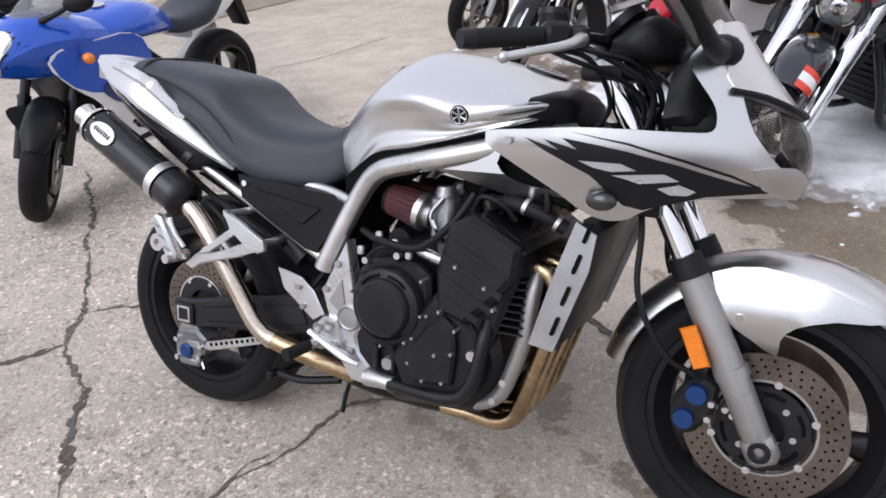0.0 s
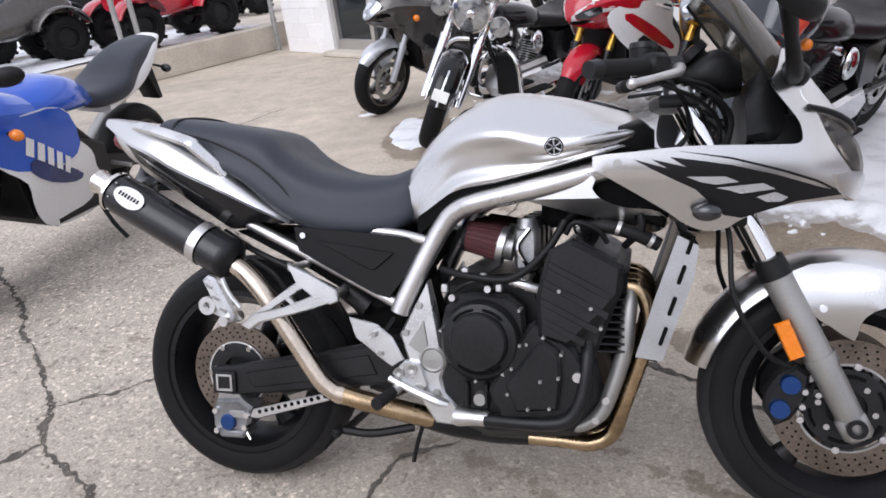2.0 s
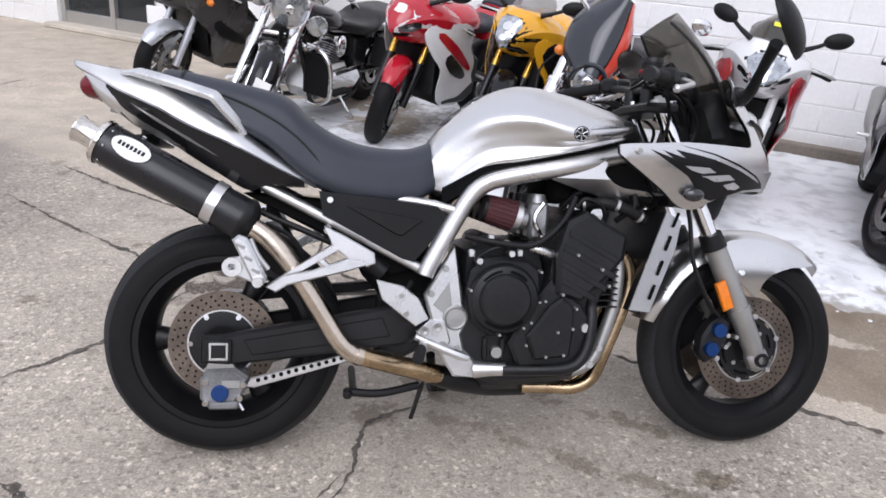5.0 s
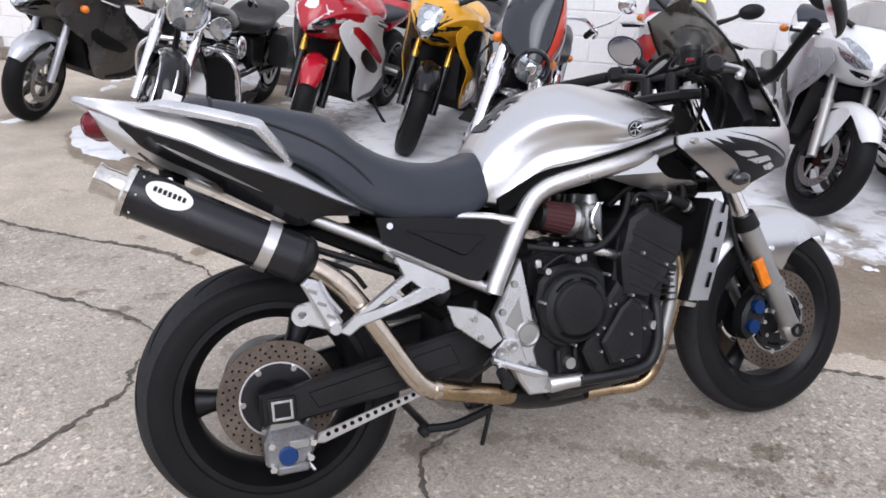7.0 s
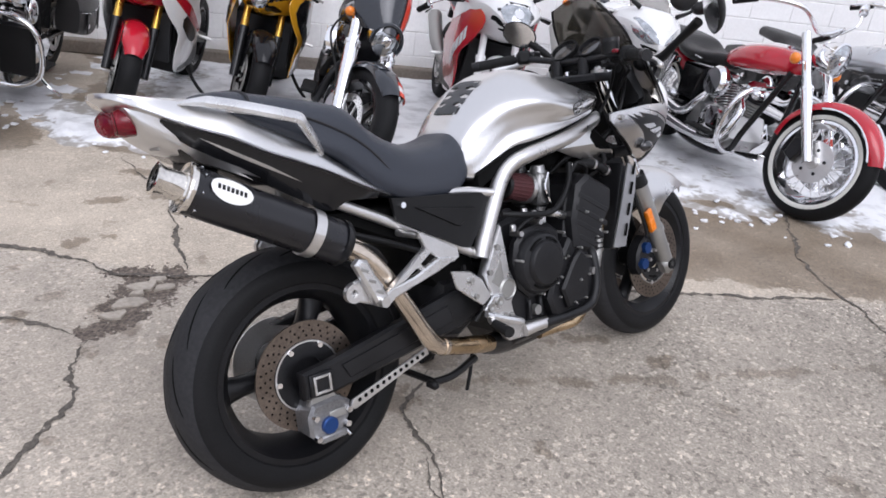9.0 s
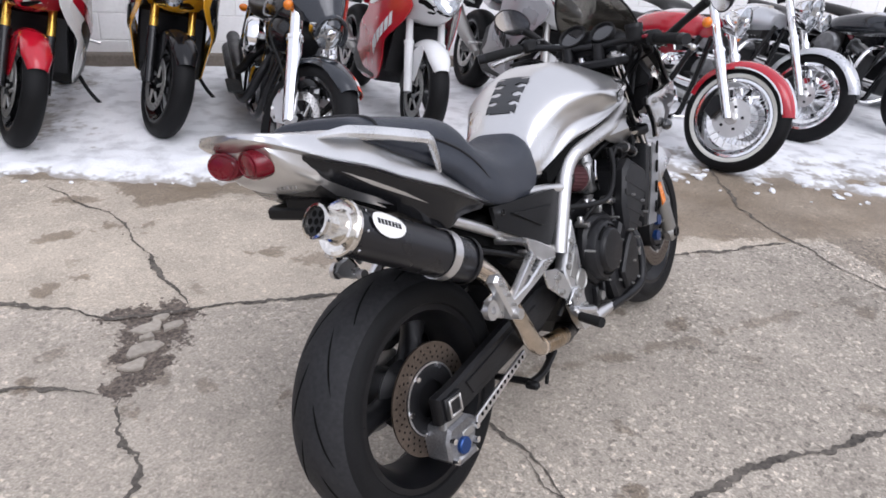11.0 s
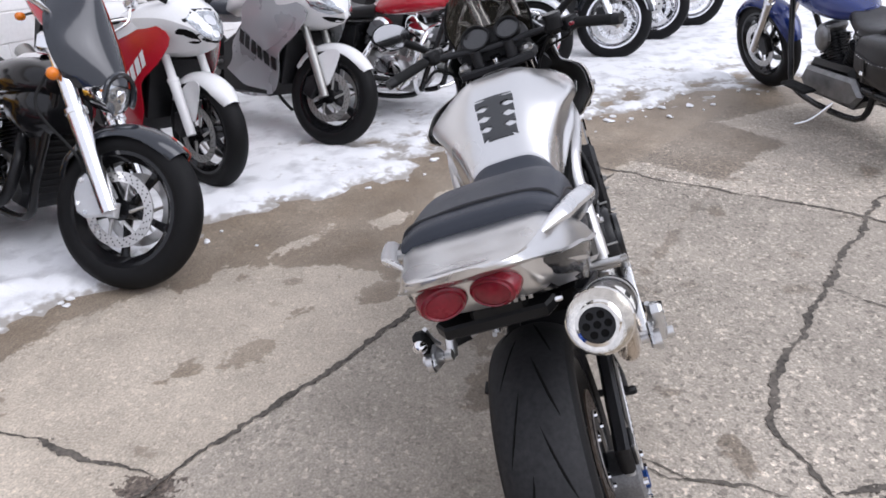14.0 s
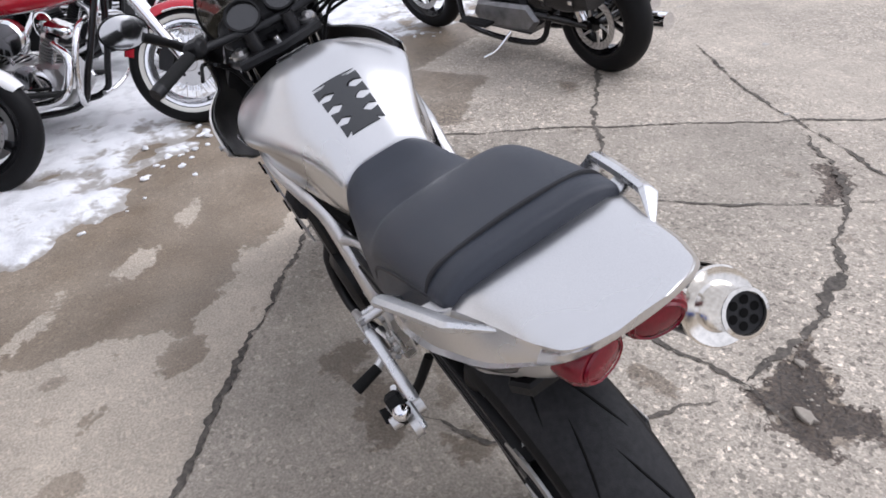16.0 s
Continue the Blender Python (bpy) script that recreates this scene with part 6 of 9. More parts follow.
part("wire_loom", Geo().tube([(0.47, -0.12, 0.49), (0.45, -0.15, 0.44), (0.50, -0.155, 0.38), (0.47, -0.15, 0.34)], 0.007, 8), BLACK_PLASTIC, bike)
# swingarm, brake
both("swingarm", lambda: Geo().prism([(-0.045, 0.345), (0.02, 0.352), (0.43, 0.428), (0.56, 0.43), (0.56, 0.37), (0.45, 0.325), (0.02, 0.272), (-0.045, 0.278)], -0.088, -0.122, bevel=0.008), ENGINE_BLACK, bike, "black painted box-section swingarm")
both("swingarm_ridge", lambda: Geo().prism([(0.06, 0.338), (0.40, 0.398), (0.42, 0.35), (0.08, 0.300)], -0.121, -0.1255, bevel=0.003), ENGINE_BLACK, bike)
part("swingarm_bridge", Geo().prism([(0.38, 0.30), (0.40, 0.46), (0.56, 0.46), (0.57, 0.34), (0.45, 0.28)], -0.10, 0.10, bevel=0.02), ENGINE_BLACK, bike)
both("axle_adjuster", lambda: Geo().box((0.0, -0.124, 0.311), (0.062, 0.012, 0.056), 0.003), ENGINE_BLACK, bike)
both("adjuster_frame", lambda: sum_geo([Geo().box((-0.02, -0.131, 0.311), (0.006, 0.006, 0.044), 0.001), Geo().box((0.02, -0.131, 0.311), (0.006, 0.006, 0.044), 0.001), Geo().box((0.0, -0.131, 0.330), (0.034, 0.006, 0.006), 0.001), Geo().box((0.0, -0.131, 0.292), (0.034, 0.006, 0.006), 0.001)]), ALLOY, bike)
rcal = part("rear_caliper", Geo().prism([(-0.045, 0.238), (-0.03, 0.265), (0.04, 0.268), (0.072, 0.245), (0.062, 0.205), (0.035, 0.175), (-0.02, 0.165), (-0.045, 0.19)], -0.045, -0.128, bevel=0.008), CALIPER, bike, "dark grey rear brake caliper")
part("caliper_cap", Geo().lathe([(0.021, 0.0), (0.021, -0.010), (0.018, -0.013), (0.0, -0.013)], (0.004, -0.126, 0.207), 24), BLUE_ANOD, rcal, "blue anodised caliper cap")
bolts("caliper_bolt", [(-0.03, 0.235), (0.06, 0.228), (0.052, 0.195), (-0.03, 0.183)], -0.125, -0.138, 0.009, CHROME, rcal)
part("caliper_hanger", Geo().prism([(-0.02, 0.30), (0.02, 0.30), (0.045, 0.26), (-0.035, 0.26)], -0.095, -0.118, bevel=0.004), SATIN_ALLOY, rcal)
part("caliper_bridge", Geo().box((0.012, -0.10, 0.176), (0.075, 0.07, 0.022), 0.006), CALIPER, rcal)
part("bleed_nipple", Geo().rod((0.048, -0.118, 0.178), (0.060, -0.122, 0.160), 0.005, 0.004, 8), CHROME, rcal)
part("pad_cover", Geo().box((0.03, -0.129, 0.228), (0.045, 0.006, 0.020), 0.002), SATIN_ALLOY, rcal)
part("torque_arm", Geo().prism([(0.065, 0.222), (0.085, 0.218), (0.32, 0.287), (0.315, 0.305), (0.075, 0.243)], -0.118, -0.128, bevel=0.003), ALLOY, bike, "drilled alloy brake torque arm")
each("arm_hole", (Geo().rod((0.095 + 0.0185 * k, -0.1275, 0.2385 + 0.0050 * k), (0.095 + 0.0185 * k, -0.1286, 0.2385 + 0.0050 * k), 0.0055, 0.0055, 10) for k in range(12)), DARK, bike)
part("chain", sum_geo(Geo().tube([(0.03, 0.10, 0.31 + z * 0.105), (0.56, 0.10, 0.40 + z * 0.03)], 0.008, 6) for z in (-1, 1)), SATIN_ALLOY, bike, "drive chain")
part("chain_guard", Geo().prism([(0.0, 0.415), (0.10, 0.435), (0.40, 0.46), (0.42, 0.44), (0.05, 0.40)], 0.085, 0.12, bevel=0.004), BLACK_PLASTIC, bike)
# footrests
for s in (-1, 1):
    yy = s * 0.212
    hang = part("passenger_hanger", Geo().prism([(0.249, 0.633), (0.297, 0.612), (0.369, 0.571), (0.372, 0.547), (0.352, 0.538), (0.309, 0.556), (0.27, 0.585)], yy - s * 0.004, yy + s * 0.012, bevel=0.003)
                .prism([(0.371, 0.549), (0.306, 0.526), (0.169, 0.492), (0.141, 0.474), (0.118, 0.487), (0.157, 0.517), (0.227, 0.528), (0.264, 0.542), (0.309, 0.560)], yy - s * 0.008, yy + s * 0.014, bevel=0.004)
                .prism([(0.157, 0.515), (0.268, 0.590), (0.288, 0.578), (0.203, 0.525)], yy - s * 0.007, yy + s * 0.012, bevel=0.003)
                .prism([(0.237, 0.549), (0.248, 0.558), (0.266, 0.540), (0.256, 0.533)], yy - s * 0.005, yy + s * 0.010, bevel=0.002), CAST_SILVER, bike, "cast alloy passenger footrest hanger")
    if s > 0:
        hang.location = (0.028, 0.006, 0.056)
    for bx, bz in ((0.352, 0.560), (0.258, 0.622)):
        bolts("hanger_bolt", [(bx, bz)], yy, yy + s * 0.010, 0.010, SATIN_ALLOY, hang)
        part("spacer", Geo().rod((bx, s * 0.13, bz), (bx, yy, bz), 0.009, 0.009, 12), ALLOY, hang)
    peg = part("passenger_peg", Geo().prism([(0.046, 0.598), (0.060, 0.610), (0.078, 0.604), (0.124, 0.515), (0.116, 0.496), (0.096, 0.494)], s * 0.232, s * 0.262, bevel=0.007), CAST_SILVER if s < 0 else GRIP, hang, "folded alloy passenger footrest" if s < 0 else "folded black passenger footrest")
    if s > 0:
        part("peg_end", Geo().ball((0.040, 0.247, 0.585), (0.015, 0.017, 0.017), 14), CHROME, peg, "bright peg end")
    each("peg_groove", (Geo().box((0.066 + 0.017 * k, s * 0.263, 0.585 - 0.028 * k), (0.020, 0.003, 0.007), 0.001, Matrix.Rotation(radians(26), 4, "Y")) for k in range(3)), SATIN_ALLOY, peg)
    part("peg_plate", Geo().prism([(0.076, 0.562), (0.044, 0.556), (0.026, 0.538), (0.036, 0.520), (0.104, 0.492), (0.128, 0.50)], s * 0.222, s * 0.236, bevel=0.004), CAST_SILVER, peg)
    part("peg_pivot", Geo().rod((0.105, s * 0.205, 0.505), (0.105, s * 0.275, 0.505), 0.014, 0.012, 14), ALLOY, peg)
    part("peg_bolt", Geo().lathe([(0.022, 0.0), (0.022, s * 0.014), (0.009, s * 0.014), (0.009, s * 0.004), (0.0, s * 0.004)], (0.045, s * 0.232, 0.535), 18), ALLOY, peg)
    part("peg_link", Geo().tube([(0.085, s * 0.236, 0.600), (0.10, s * 0.236, 0.565), (0.125, s * 0.232, 0.53)], [0.006, 0.006, 0.006], 8, 3), ALLOY, peg)
    part("heel_guard", Geo().prism([(0.376, 0.503), (0.445, 0.487), (0.482, 0.457), (0.510, 0.405), (0.478, 0.386), (0.441, 0.414), (0.391, 0.453)], s * 0.172, s * 0.179, bevel=0.003), CAST_SILVER, bike, "polished heel guard")
    bolts("guard_bolt", [(0.440, 0.464), (0.453, 0.419)], s * 0.178, s * 0.188, 0.008, SATIN_ALLOY, bike)
    step_plate = part("footrest_plate", Geo().prism([(0.479, 0.373), (0.513, 0.405), (0.550, 0.401), (0.566, 0.351), (0.55, 0.321), (0.517, 0.338)], s * 0.165, s * 0.185, bevel=0.004), CAST_SILVER, bike, "alloy rider footrest plate")
    each("plate_ring", (Geo().lathe([(0.012, s * 0.0), (0.012, s * 0.006), (0.006, s * 0.006), (0.0, s * 0.002)], (x, s * 0.185, z), 14) for x, z in ((0.499, 0.377), (0.531, 0.386), (0.545, 0.340))), SATIN_ALLOY, step_plate)
    rp = part("rider_peg", Geo().tube([(0.50, s * 0.18, 0.345), (0.49, s * 0.21, 0.335)], 0.012, 8), ALLOY, bike)
    part("peg_rubber", Geo().tube([(0.49, s * 0.205, 0.336), (0.475, s * 0.275, 0.330)], [0.013, 0.015], 10), GRIP, rp, "ribbed rubber footrest")
    if s > 0:
        rp.location = (-0.03, 0.040, 0.062)
part("brake_pedal", Geo().tube([(0.476, -0.190, 0.364), (0.53, -0.192, 0.340), (0.585, -0.192, 0.318), (0.612, -0.186, 0.308)], [0.008, 0.010, 0.012, 0.009], 8, 4), CAST_SILVER, bike, "alloy brake pedal")
part("gear_lever", Geo().tube([(0.50, 0.19, 0.355), (0.56, 0.20, 0.33), (0.66, 0.205, 0.315), (0.66, 0.24, 0.315)], 0.008, 8, 4), ALLOY, bike)
both("lower_rail", lambda: Geo().tube([(0.70, -0.190, 0.279), (0.79, -0.206, 0.283), (0.855, -0.212, 0.288), (0.892, -0.212, 0.306), (0.915, -0.208, 0.352), (0.924, -0.196, 0.42), (0.926, -0.175, 0.46)], 0.0150, 12, 5), ENGINE_BLACK, bike, "black lower frame rail")
both("down_tube", lambda: Geo().tube([(1.012, -0.120, 0.580), (1.010, -0.142, 0.540), (1.006, -0.150, 0.495), (0.999, -0.152, 0.435), (0.972, -0.152, 0.350), (0.948, -0.152, 0.297), (0.907, -0.152, 0.266), (0.864, -0.152, 0.258)], [0.012, 0.017, 0.017, 0.017, 0.017, 0.017, 0.014, 0.008], 14, 5), SATIN_ALLOY, bike, "satin silver frame down tube")
for place in [(0.960, 0.330), (0.938, 0.285)]:
    both("rail_bolt", lambda: bolts_geo([place], -0.150, -0.172, 0.0095), ALLOY, bike)
stand = part("side_stand", Geo().tube([(0.56, 0.12, 0.24), (0.58, 0.20, 0.14), (0.60, 0.275, 0.0955)], [0.014, 0.013, 0.011], 10, 3), BLACK_PLASTIC, bike, "black side stand, down")
part("stand_foot", Geo().box((0.605, 0.285, 0.098), (0.06, 0.05, 0.008), 0.003, Matrix.Rotation(radians(18), 4, "X")), BLACK_PLASTIC, stand)
part("centre_stand", Geo().tube([(0.50, -0.10, 0.215), (0.40, -0.12, 0.20), (0.325, -0.125, 0.205)], 0.011, 8).tube([(0.33, -0.125, 0.205), (0.33, 0.10, 0.205)], 0.010, 8).box((0.315, -0.135, 0.205), (0.022, 0.04, 0.022), 0.006), BLACK_PLASTIC, bike, "folded black stand")
part("stand_leg", Geo().tube([(0.52, -0.07, 0.23), (0.50, -0.075, 0.17), (0.485, -0.07, 0.115)], 0.006, 6), BLACK_PLASTIC, bike)

# half fairing
def nose_reach(z):
    """How far forward the middle of the nose comes at a height."""
    return float(np.interp(z, [0.70, 0.745, 0.80, 0.85, 0.90, 0.95, 1.0, 1.06], [1.42, 1.462, 1.482, 1.474, 1.444, 1.404, 1.368, 1.330]))


def fairing_y(x, z):
    """Half width of the fairing's skin."""
    w = 0.268 - 0.13 * max(0.0, z - 0.86) - 0.42 * max(0.0, 0.82 - z)
    q = max(0.0, min(0.995, (x - 1.0) / (nose_reach(z) - 1.0)))
    return -w * math.sqrt(1 - q ** 2.2)


FAIR = [(0.945, 0.850), (1.03, 0.857), (1.12, 0.863), (1.205, 0.862), (1.290, 0.860), (1.324, 0.863), (1.328, 0.885), (1.319, 0.91), (1.289, 0.951), (1.274, 0.978), (1.288, 1.007), (1.302, 1.048), (1.318, 1.04), (1.345, 0.985), (1.357, 0.932), (1.385, 0.862), (1.430, 0.803), (1.455, 0.775), (1.440, 0.752), (1.345, 0.748), (1.27, 0.738), (1.218, 0.717), (1.195, 0.702), (1.155, 0.698), (1.116, 0.714), (1.084, 0.738), (1.04, 0.767), (0.978, 0.806), (0.945, 0.830)]
both("side_fairing", lambda: sheet(FAIR, fairing_y, 0.006, 0.025, "xz", 3), SILVER, bike, "silver half-fairing side")
both("fairing_liner", lambda: sheet(FAIR, lambda x, z: fairing_y(x, z) + 0.012, 0.004, 0.03, "xz", 3), BLACK_PLASTIC, bike, "black inner fairing liner")
both("fairing_graphic", lambda: sheet([(1.022, 0.842), (1.056, 0.822), (1.096, 0.801), (1.135, 0.781), (1.16, 0.757), (1.189, 0.729), (1.222, 0.722), (1.251, 0.731), (1.322, 0.751), (1.386, 0.757), (1.440, 0.760), (1.369, 0.776), (1.28, 0.804), (1.199, 0.825), (1.15, 0.834), (1.088, 0.844), (1.118, 0.824), (1.055, 0.841), (1.085, 0.822)], lambda x, z: fairing_y(x, z) - 0.0015, 0.0012, 0.02, "xz", 0), DECAL_BLACK, bike, "black slashed side graphic")
for bar in ([(1.118, 0.806), (1.188, 0.804), (1.213, 0.793), (1.172, 0.789), (1.143, 0.795)], [(1.172, 0.783), (1.257, 0.789), (1.281, 0.777), (1.217, 0.770), (1.197, 0.777)], [(1.246, 0.763), (1.281, 0.771), (1.306, 0.760), (1.294, 0.752), (1.266, 0.752)]):
    both("graphic_bar", lambda: sheet(bar, lambda x, z: fairing_y(x, z) - 0.003, 0.0012, 0.02, "xz", 0), LIGHT_SILVER, bike, "pale slanted bar")
both("graphic_line", lambda: sheet([(1.102, 0.855), (1.198, 0.840), (1.288, 0.815), (1.36, 0.791), (1.424, 0.759), (1.424, 0.755), (1.36, 0.786), (1.288, 0.810), (1.198, 0.836)], lambda x, z: fairing_y(x, z) - 0.0015, 0.0012, 0.02, "xz", 0), DECAL_BLACK, bike)
both("fairing_screw", lambda: bolts_geo([(0.992, 0.836)], -0.262, -0.276, 0.009), SATIN_ALLOY, bike)
both("turn_signal", lambda: Geo().ball((1.157, -0.236, 0.737), (0.028, 0.016, 0.018), 18), SMOKE_LENS, bike, "flush smoked turn signal")
both("air_scoop", lambda: sheet([(0.805, 0.762), (0.939, 0.812), (0.938, 0.786), (0.96, 0.761), (1.002, 0.745), (1.058, 0.739), (1.083, 0.724), (1.083, 0.70), (1.044, 0.686), (0.983, 0.711), (0.887, 0.737)], lambda x, z: -0.186 - 0.06 * (x - 0.8) + 0.95 * max(0.0, 0.765 - z), 0.006, 0.02, "xz", 2), SILVER, bike, "silver inner side panel")
# solid block behind the scoop, its near-black colour giving the opening's shade
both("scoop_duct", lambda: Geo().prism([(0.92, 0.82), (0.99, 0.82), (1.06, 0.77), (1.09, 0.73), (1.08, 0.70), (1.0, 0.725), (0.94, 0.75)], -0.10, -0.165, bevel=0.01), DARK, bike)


def nose_x(y, z):
    """Forward reach of the nose's skin."""
    w = 0.268 - 0.13 * max(0.0, z - 0.86) - 0.42 * max(0.0, 0.82 - z)
    return 1.0 + (nose_reach(z) - 1.0) * max(0.0, 1 - (y / w) ** 2) ** (1 / 2.2)


head = part("headlight", sheet([(-0.160, 0.930), (-0.115, 0.918), (-0.06, 0.898), (0, 0.885), (0.06, 0.898), (0.115, 0.918), (0.160, 0.930), (0.150, 0.855), (0.10, 0.800), (0.05, 0.780), (0, 0.775), (-0.05, 0.780), (-0.10, 0.800), (-0.150, 0.855)], lambda y, z: nose_x(y, z) - 0.004, -0.006, 0.02, "yz", 3), HEAD_LENS, bike, "clear cat-eye headlight lens")
part("lamp_edge", Geo().tube([(nose_x(y, z) + 0.006, y, z) for y, z in ((-0.160, 0.930), (-0.115, 0.920), (-0.06, 0.900), (0, 0.888), (0.06, 0.900), (0.115, 0.920), (0.160, 0.930))], 0.006, 8, 3), BLACK_PLASTIC, head)
for s in (-1, 1):
    bowl = Matrix.Translation((1.375, s * 0.075, 0.855)) @ pose(0, 0, 0, 0, -8, 18 * s)
    part("reflector_bowl", Geo().lathe([(0.052, 0.03), (0.045, 0.0), (0.02, -0.02), (0.0, -0.022)], (0, 0, 0), 24, axis="x").move(bowl), CHROME, head)
part("nose_cowl", sheet([(-0.150, 0.922), (-0.135, 0.985), (-0.11, 1.042), (0, 1.052), (0.11, 1.042), (0.135, 0.985), (0.150, 0.922), (0.06, 0.89), (0, 0.88), (-0.06, 0.89)], lambda y, z: nose_x(y, z) + 0.002, -0.010, 0.02, "yz", 2), SILVER, bike, "silver nose cowl")
part("nose_chin", sheet([(-0.16, 0.80), (-0.10, 0.803), (-0.05, 0.783), (0, 0.778), (0.05, 0.783), (0.10, 0.803), (0.16, 0.80), (0.13, 0.765), (0.07, 0.745), (0, 0.74), (-0.07, 0.745), (-0.13, 0.765)], lambda y, z: nose_x(y, z) + 0.004, -0.012, 0.02, "yz", 2), SILVER, bike)
part("lamp_housing", Geo().loft([(1.25, [(0, 0.93), (0.12, 0.92), (0.15, 0.86), (0.12, 0.78), (0, 0.76)]), (1.36, [(0, 0.92), (0.10, 0.91), (0.125, 0.86), (0.09, 0.80), (0, 0.78)]), (1.365, [(0, 0.90), (0.09, 0.89), (0.115, 0.86), (0.08, 0.81), (0, 0.79)])], 3, 3), BLACK_PLASTIC, bike)
part("cockpit_panel", Geo().loft([(1.235, [(0, 0.98), (0.10, 0.965), (0.14, 0.92), (0.155, 0.87), (0, 0.85)]), (1.275, [(0, 1.02), (0.09, 1.01), (0.125, 0.95), (0.15, 0.87), (0, 0.84)]), (1.31, [(0, 1.01), (0.075, 1.0), (0.105, 0.94), (0.125, 0.87), (0, 0.84)])], 4, 4), BLACK_PLASTIC, bike, "black inner cockpit panel")
screen = part("windscreen", Geo(), SMOKE_SCREEN, bike, "smoked windscreen")
rows_out = []
for t in np.linspace(0, 1, 9):
    x0, z0 = 1.335 - 0.125 * t - 0.02 * t * t, 1.035 + 0.195 * t
    w = 0.128 * (1 + 0.12 * math.sin(math.pi * t)) * (1 - 0.28 * t ** 3)
    rows_out.append([Vector((x0 - 0.055 * abs(u) ** 2.0, w * u, z0 - 0.045 * abs(u) ** 2.2)) for u in np.linspace(-1, 1, 15)])
sg_ = Geo().rings([r + [q - Vector((0.003, 0, 0.001)) for q in r[::-1]] for r in rows_out])
screen.data = mesh_of("windscreen", sg_, SMOKE_SCREEN, 60)
screen.visible_shadow = False
both("screen_edge", lambda: Geo().tube([r[0] for r in rows_out], 0.004, 6, 2), BLACK_PLASTIC, bike)
for s in (-1, 1):
    mc = Vector((1.262, -0.400, 1.118)) if s < 0 else Vector((1.205, 0.315, 1.140))
    mm = Matrix.Translation(mc) @ (pose(0, 0, 0, -36, -16, -44) if s < 0 else pose(0, 0, 0, 24, -9, 20)) @ Matrix.Diagonal((1.05, 1.14, 1.18, 1) if s < 0 else (0.8, 0.86, 0.90, 1))
    mir = part("mirror", Geo().ball((0, 0, 0), (0.034, 0.078, 0.050), 24, True).rings([[Vector((0, 0.078 * math.cos(a) * k, 0.050 * math.sin(a) * k)) for a in np.linspace(0, 2 * math.pi, 25)[:-1]] for k in (1.0, 0.93)], caps=False).move(mm), BLACK_PLASTIC, bike, "black rear-view mirror")
    part("mirror_glass", Geo().lathe([(0.0, -0.0005), (1.0, -0.0005)], (0, 0, 0), 28, axis="x").move(mm @ Matrix.Diagonal((1, 0.073, 0.046, 1))), CHROME, mir, "mirror glass")
    part("mirror_stalk", Geo().tube([(1.318, s * 0.115, 0.995), (1.312, s * 0.19, 0.998), mc.lerp(Vector((1.312, s * 0.19, 0.998)), 0.62), mc.lerp(Vector((1.312, s * 0.19, 0.998)), 0.22)], [0.026, 0.016, 0.012, 0.016], 10, 4), BLACK_PLASTIC, mir)
    part("stalk_boot", Geo().ball((1.318, s * 0.125, 0.995), (0.035, 0.03, 0.03), 14), BLACK_PLASTIC, mir)
# bars and clocks
bars = part("handlebar", Geo().tube([(0.975, -0.362, 1.001), (1.045, -0.268, 1.014), (1.098, -0.14, 1.018), (1.105, -0.06, 1.015), (1.105, 0.04, 1.018), (1.105, 0.105, 1.030), (1.075, 0.205, 1.045), (1.005, 0.295, 1.040)], 0.011, 12, 5), ENGINE_BLACK, bike, "black handlebar")
for s in (-1, 1):
    dirv = Vector((-0.62, s * 0.78, -0.09)).normalized()
    base = Vector((1.042, -0.275, 1.013)) if s < 0 else Vector((1.070, 0.213, 1.047))
    part("grip", Geo().tube([base, base + dirv * 0.125], [0.016, 0.0175, 0.0165], 14, 2), GRIP, bars, "black rubber grip")
    part("bar_end", Geo().rod(base + dirv * 0.125, base + dirv * 0.15, 0.018, 0.016, 14), ENGINE_BLACK, bars)
    part("switch_box", Geo().box(base - dirv * 0.03, (0.05, 0.05, 0.045), 0.01, pose(0, 0, 0, 0, 0, -38 * s)), BLACK_PLASTIC, bars)
    tip = base + dirv * 0.125 + Vector((0.058, s * 0.01, -0.030))
    part("lever", Geo().tube([base - dirv * 0.045 + Vector((0.035, 0, -0.008)), base + dirv * 0.01 + Vector((0.065, s * 0.015, -0.016)), base + dirv * 0.08 + Vector((0.066, s * 0.015, -0.024)), tip], [0.013, 0.0085, 0.007, 0.008], 10, 4).ball(tip, (0.010, 0.010, 0.010), 12), ALLOY, bars, "polished lever with a ball end")
    part("lever_clamp", Geo().box(base - dirv * 0.055 + Vector((0.015, 0, 0.0)), (0.045, 0.03, 0.03), 0.006), ENGINE_BLACK, bars)
    part("bar_clamp", Geo().rod((1.10, s * 0.055, 0.97), (1.10, s * 0.055, 1.022), 0.020, 0.018, 14), ENGINE_BLACK, bars)
part("start_button", Geo().box((0.995, -0.255, 1.025), (0.018, 0.016, 0.01), 0.003), RED_LENS, bars, "small red switch")
part("reservoir", Geo().rod((1.04, -0.205, 1.02), (1.04, -0.205, 1.055), 0.026, 0.026, 18), BLACK_PLASTIC, bars, "brake fluid reservoir")
part("reservoir_cap", Geo().rod((1.04, -0.205, 1.055), (1.04, -0.205, 1.066), 0.028, 0.026, 18), ENGINE_BLACK, bars)
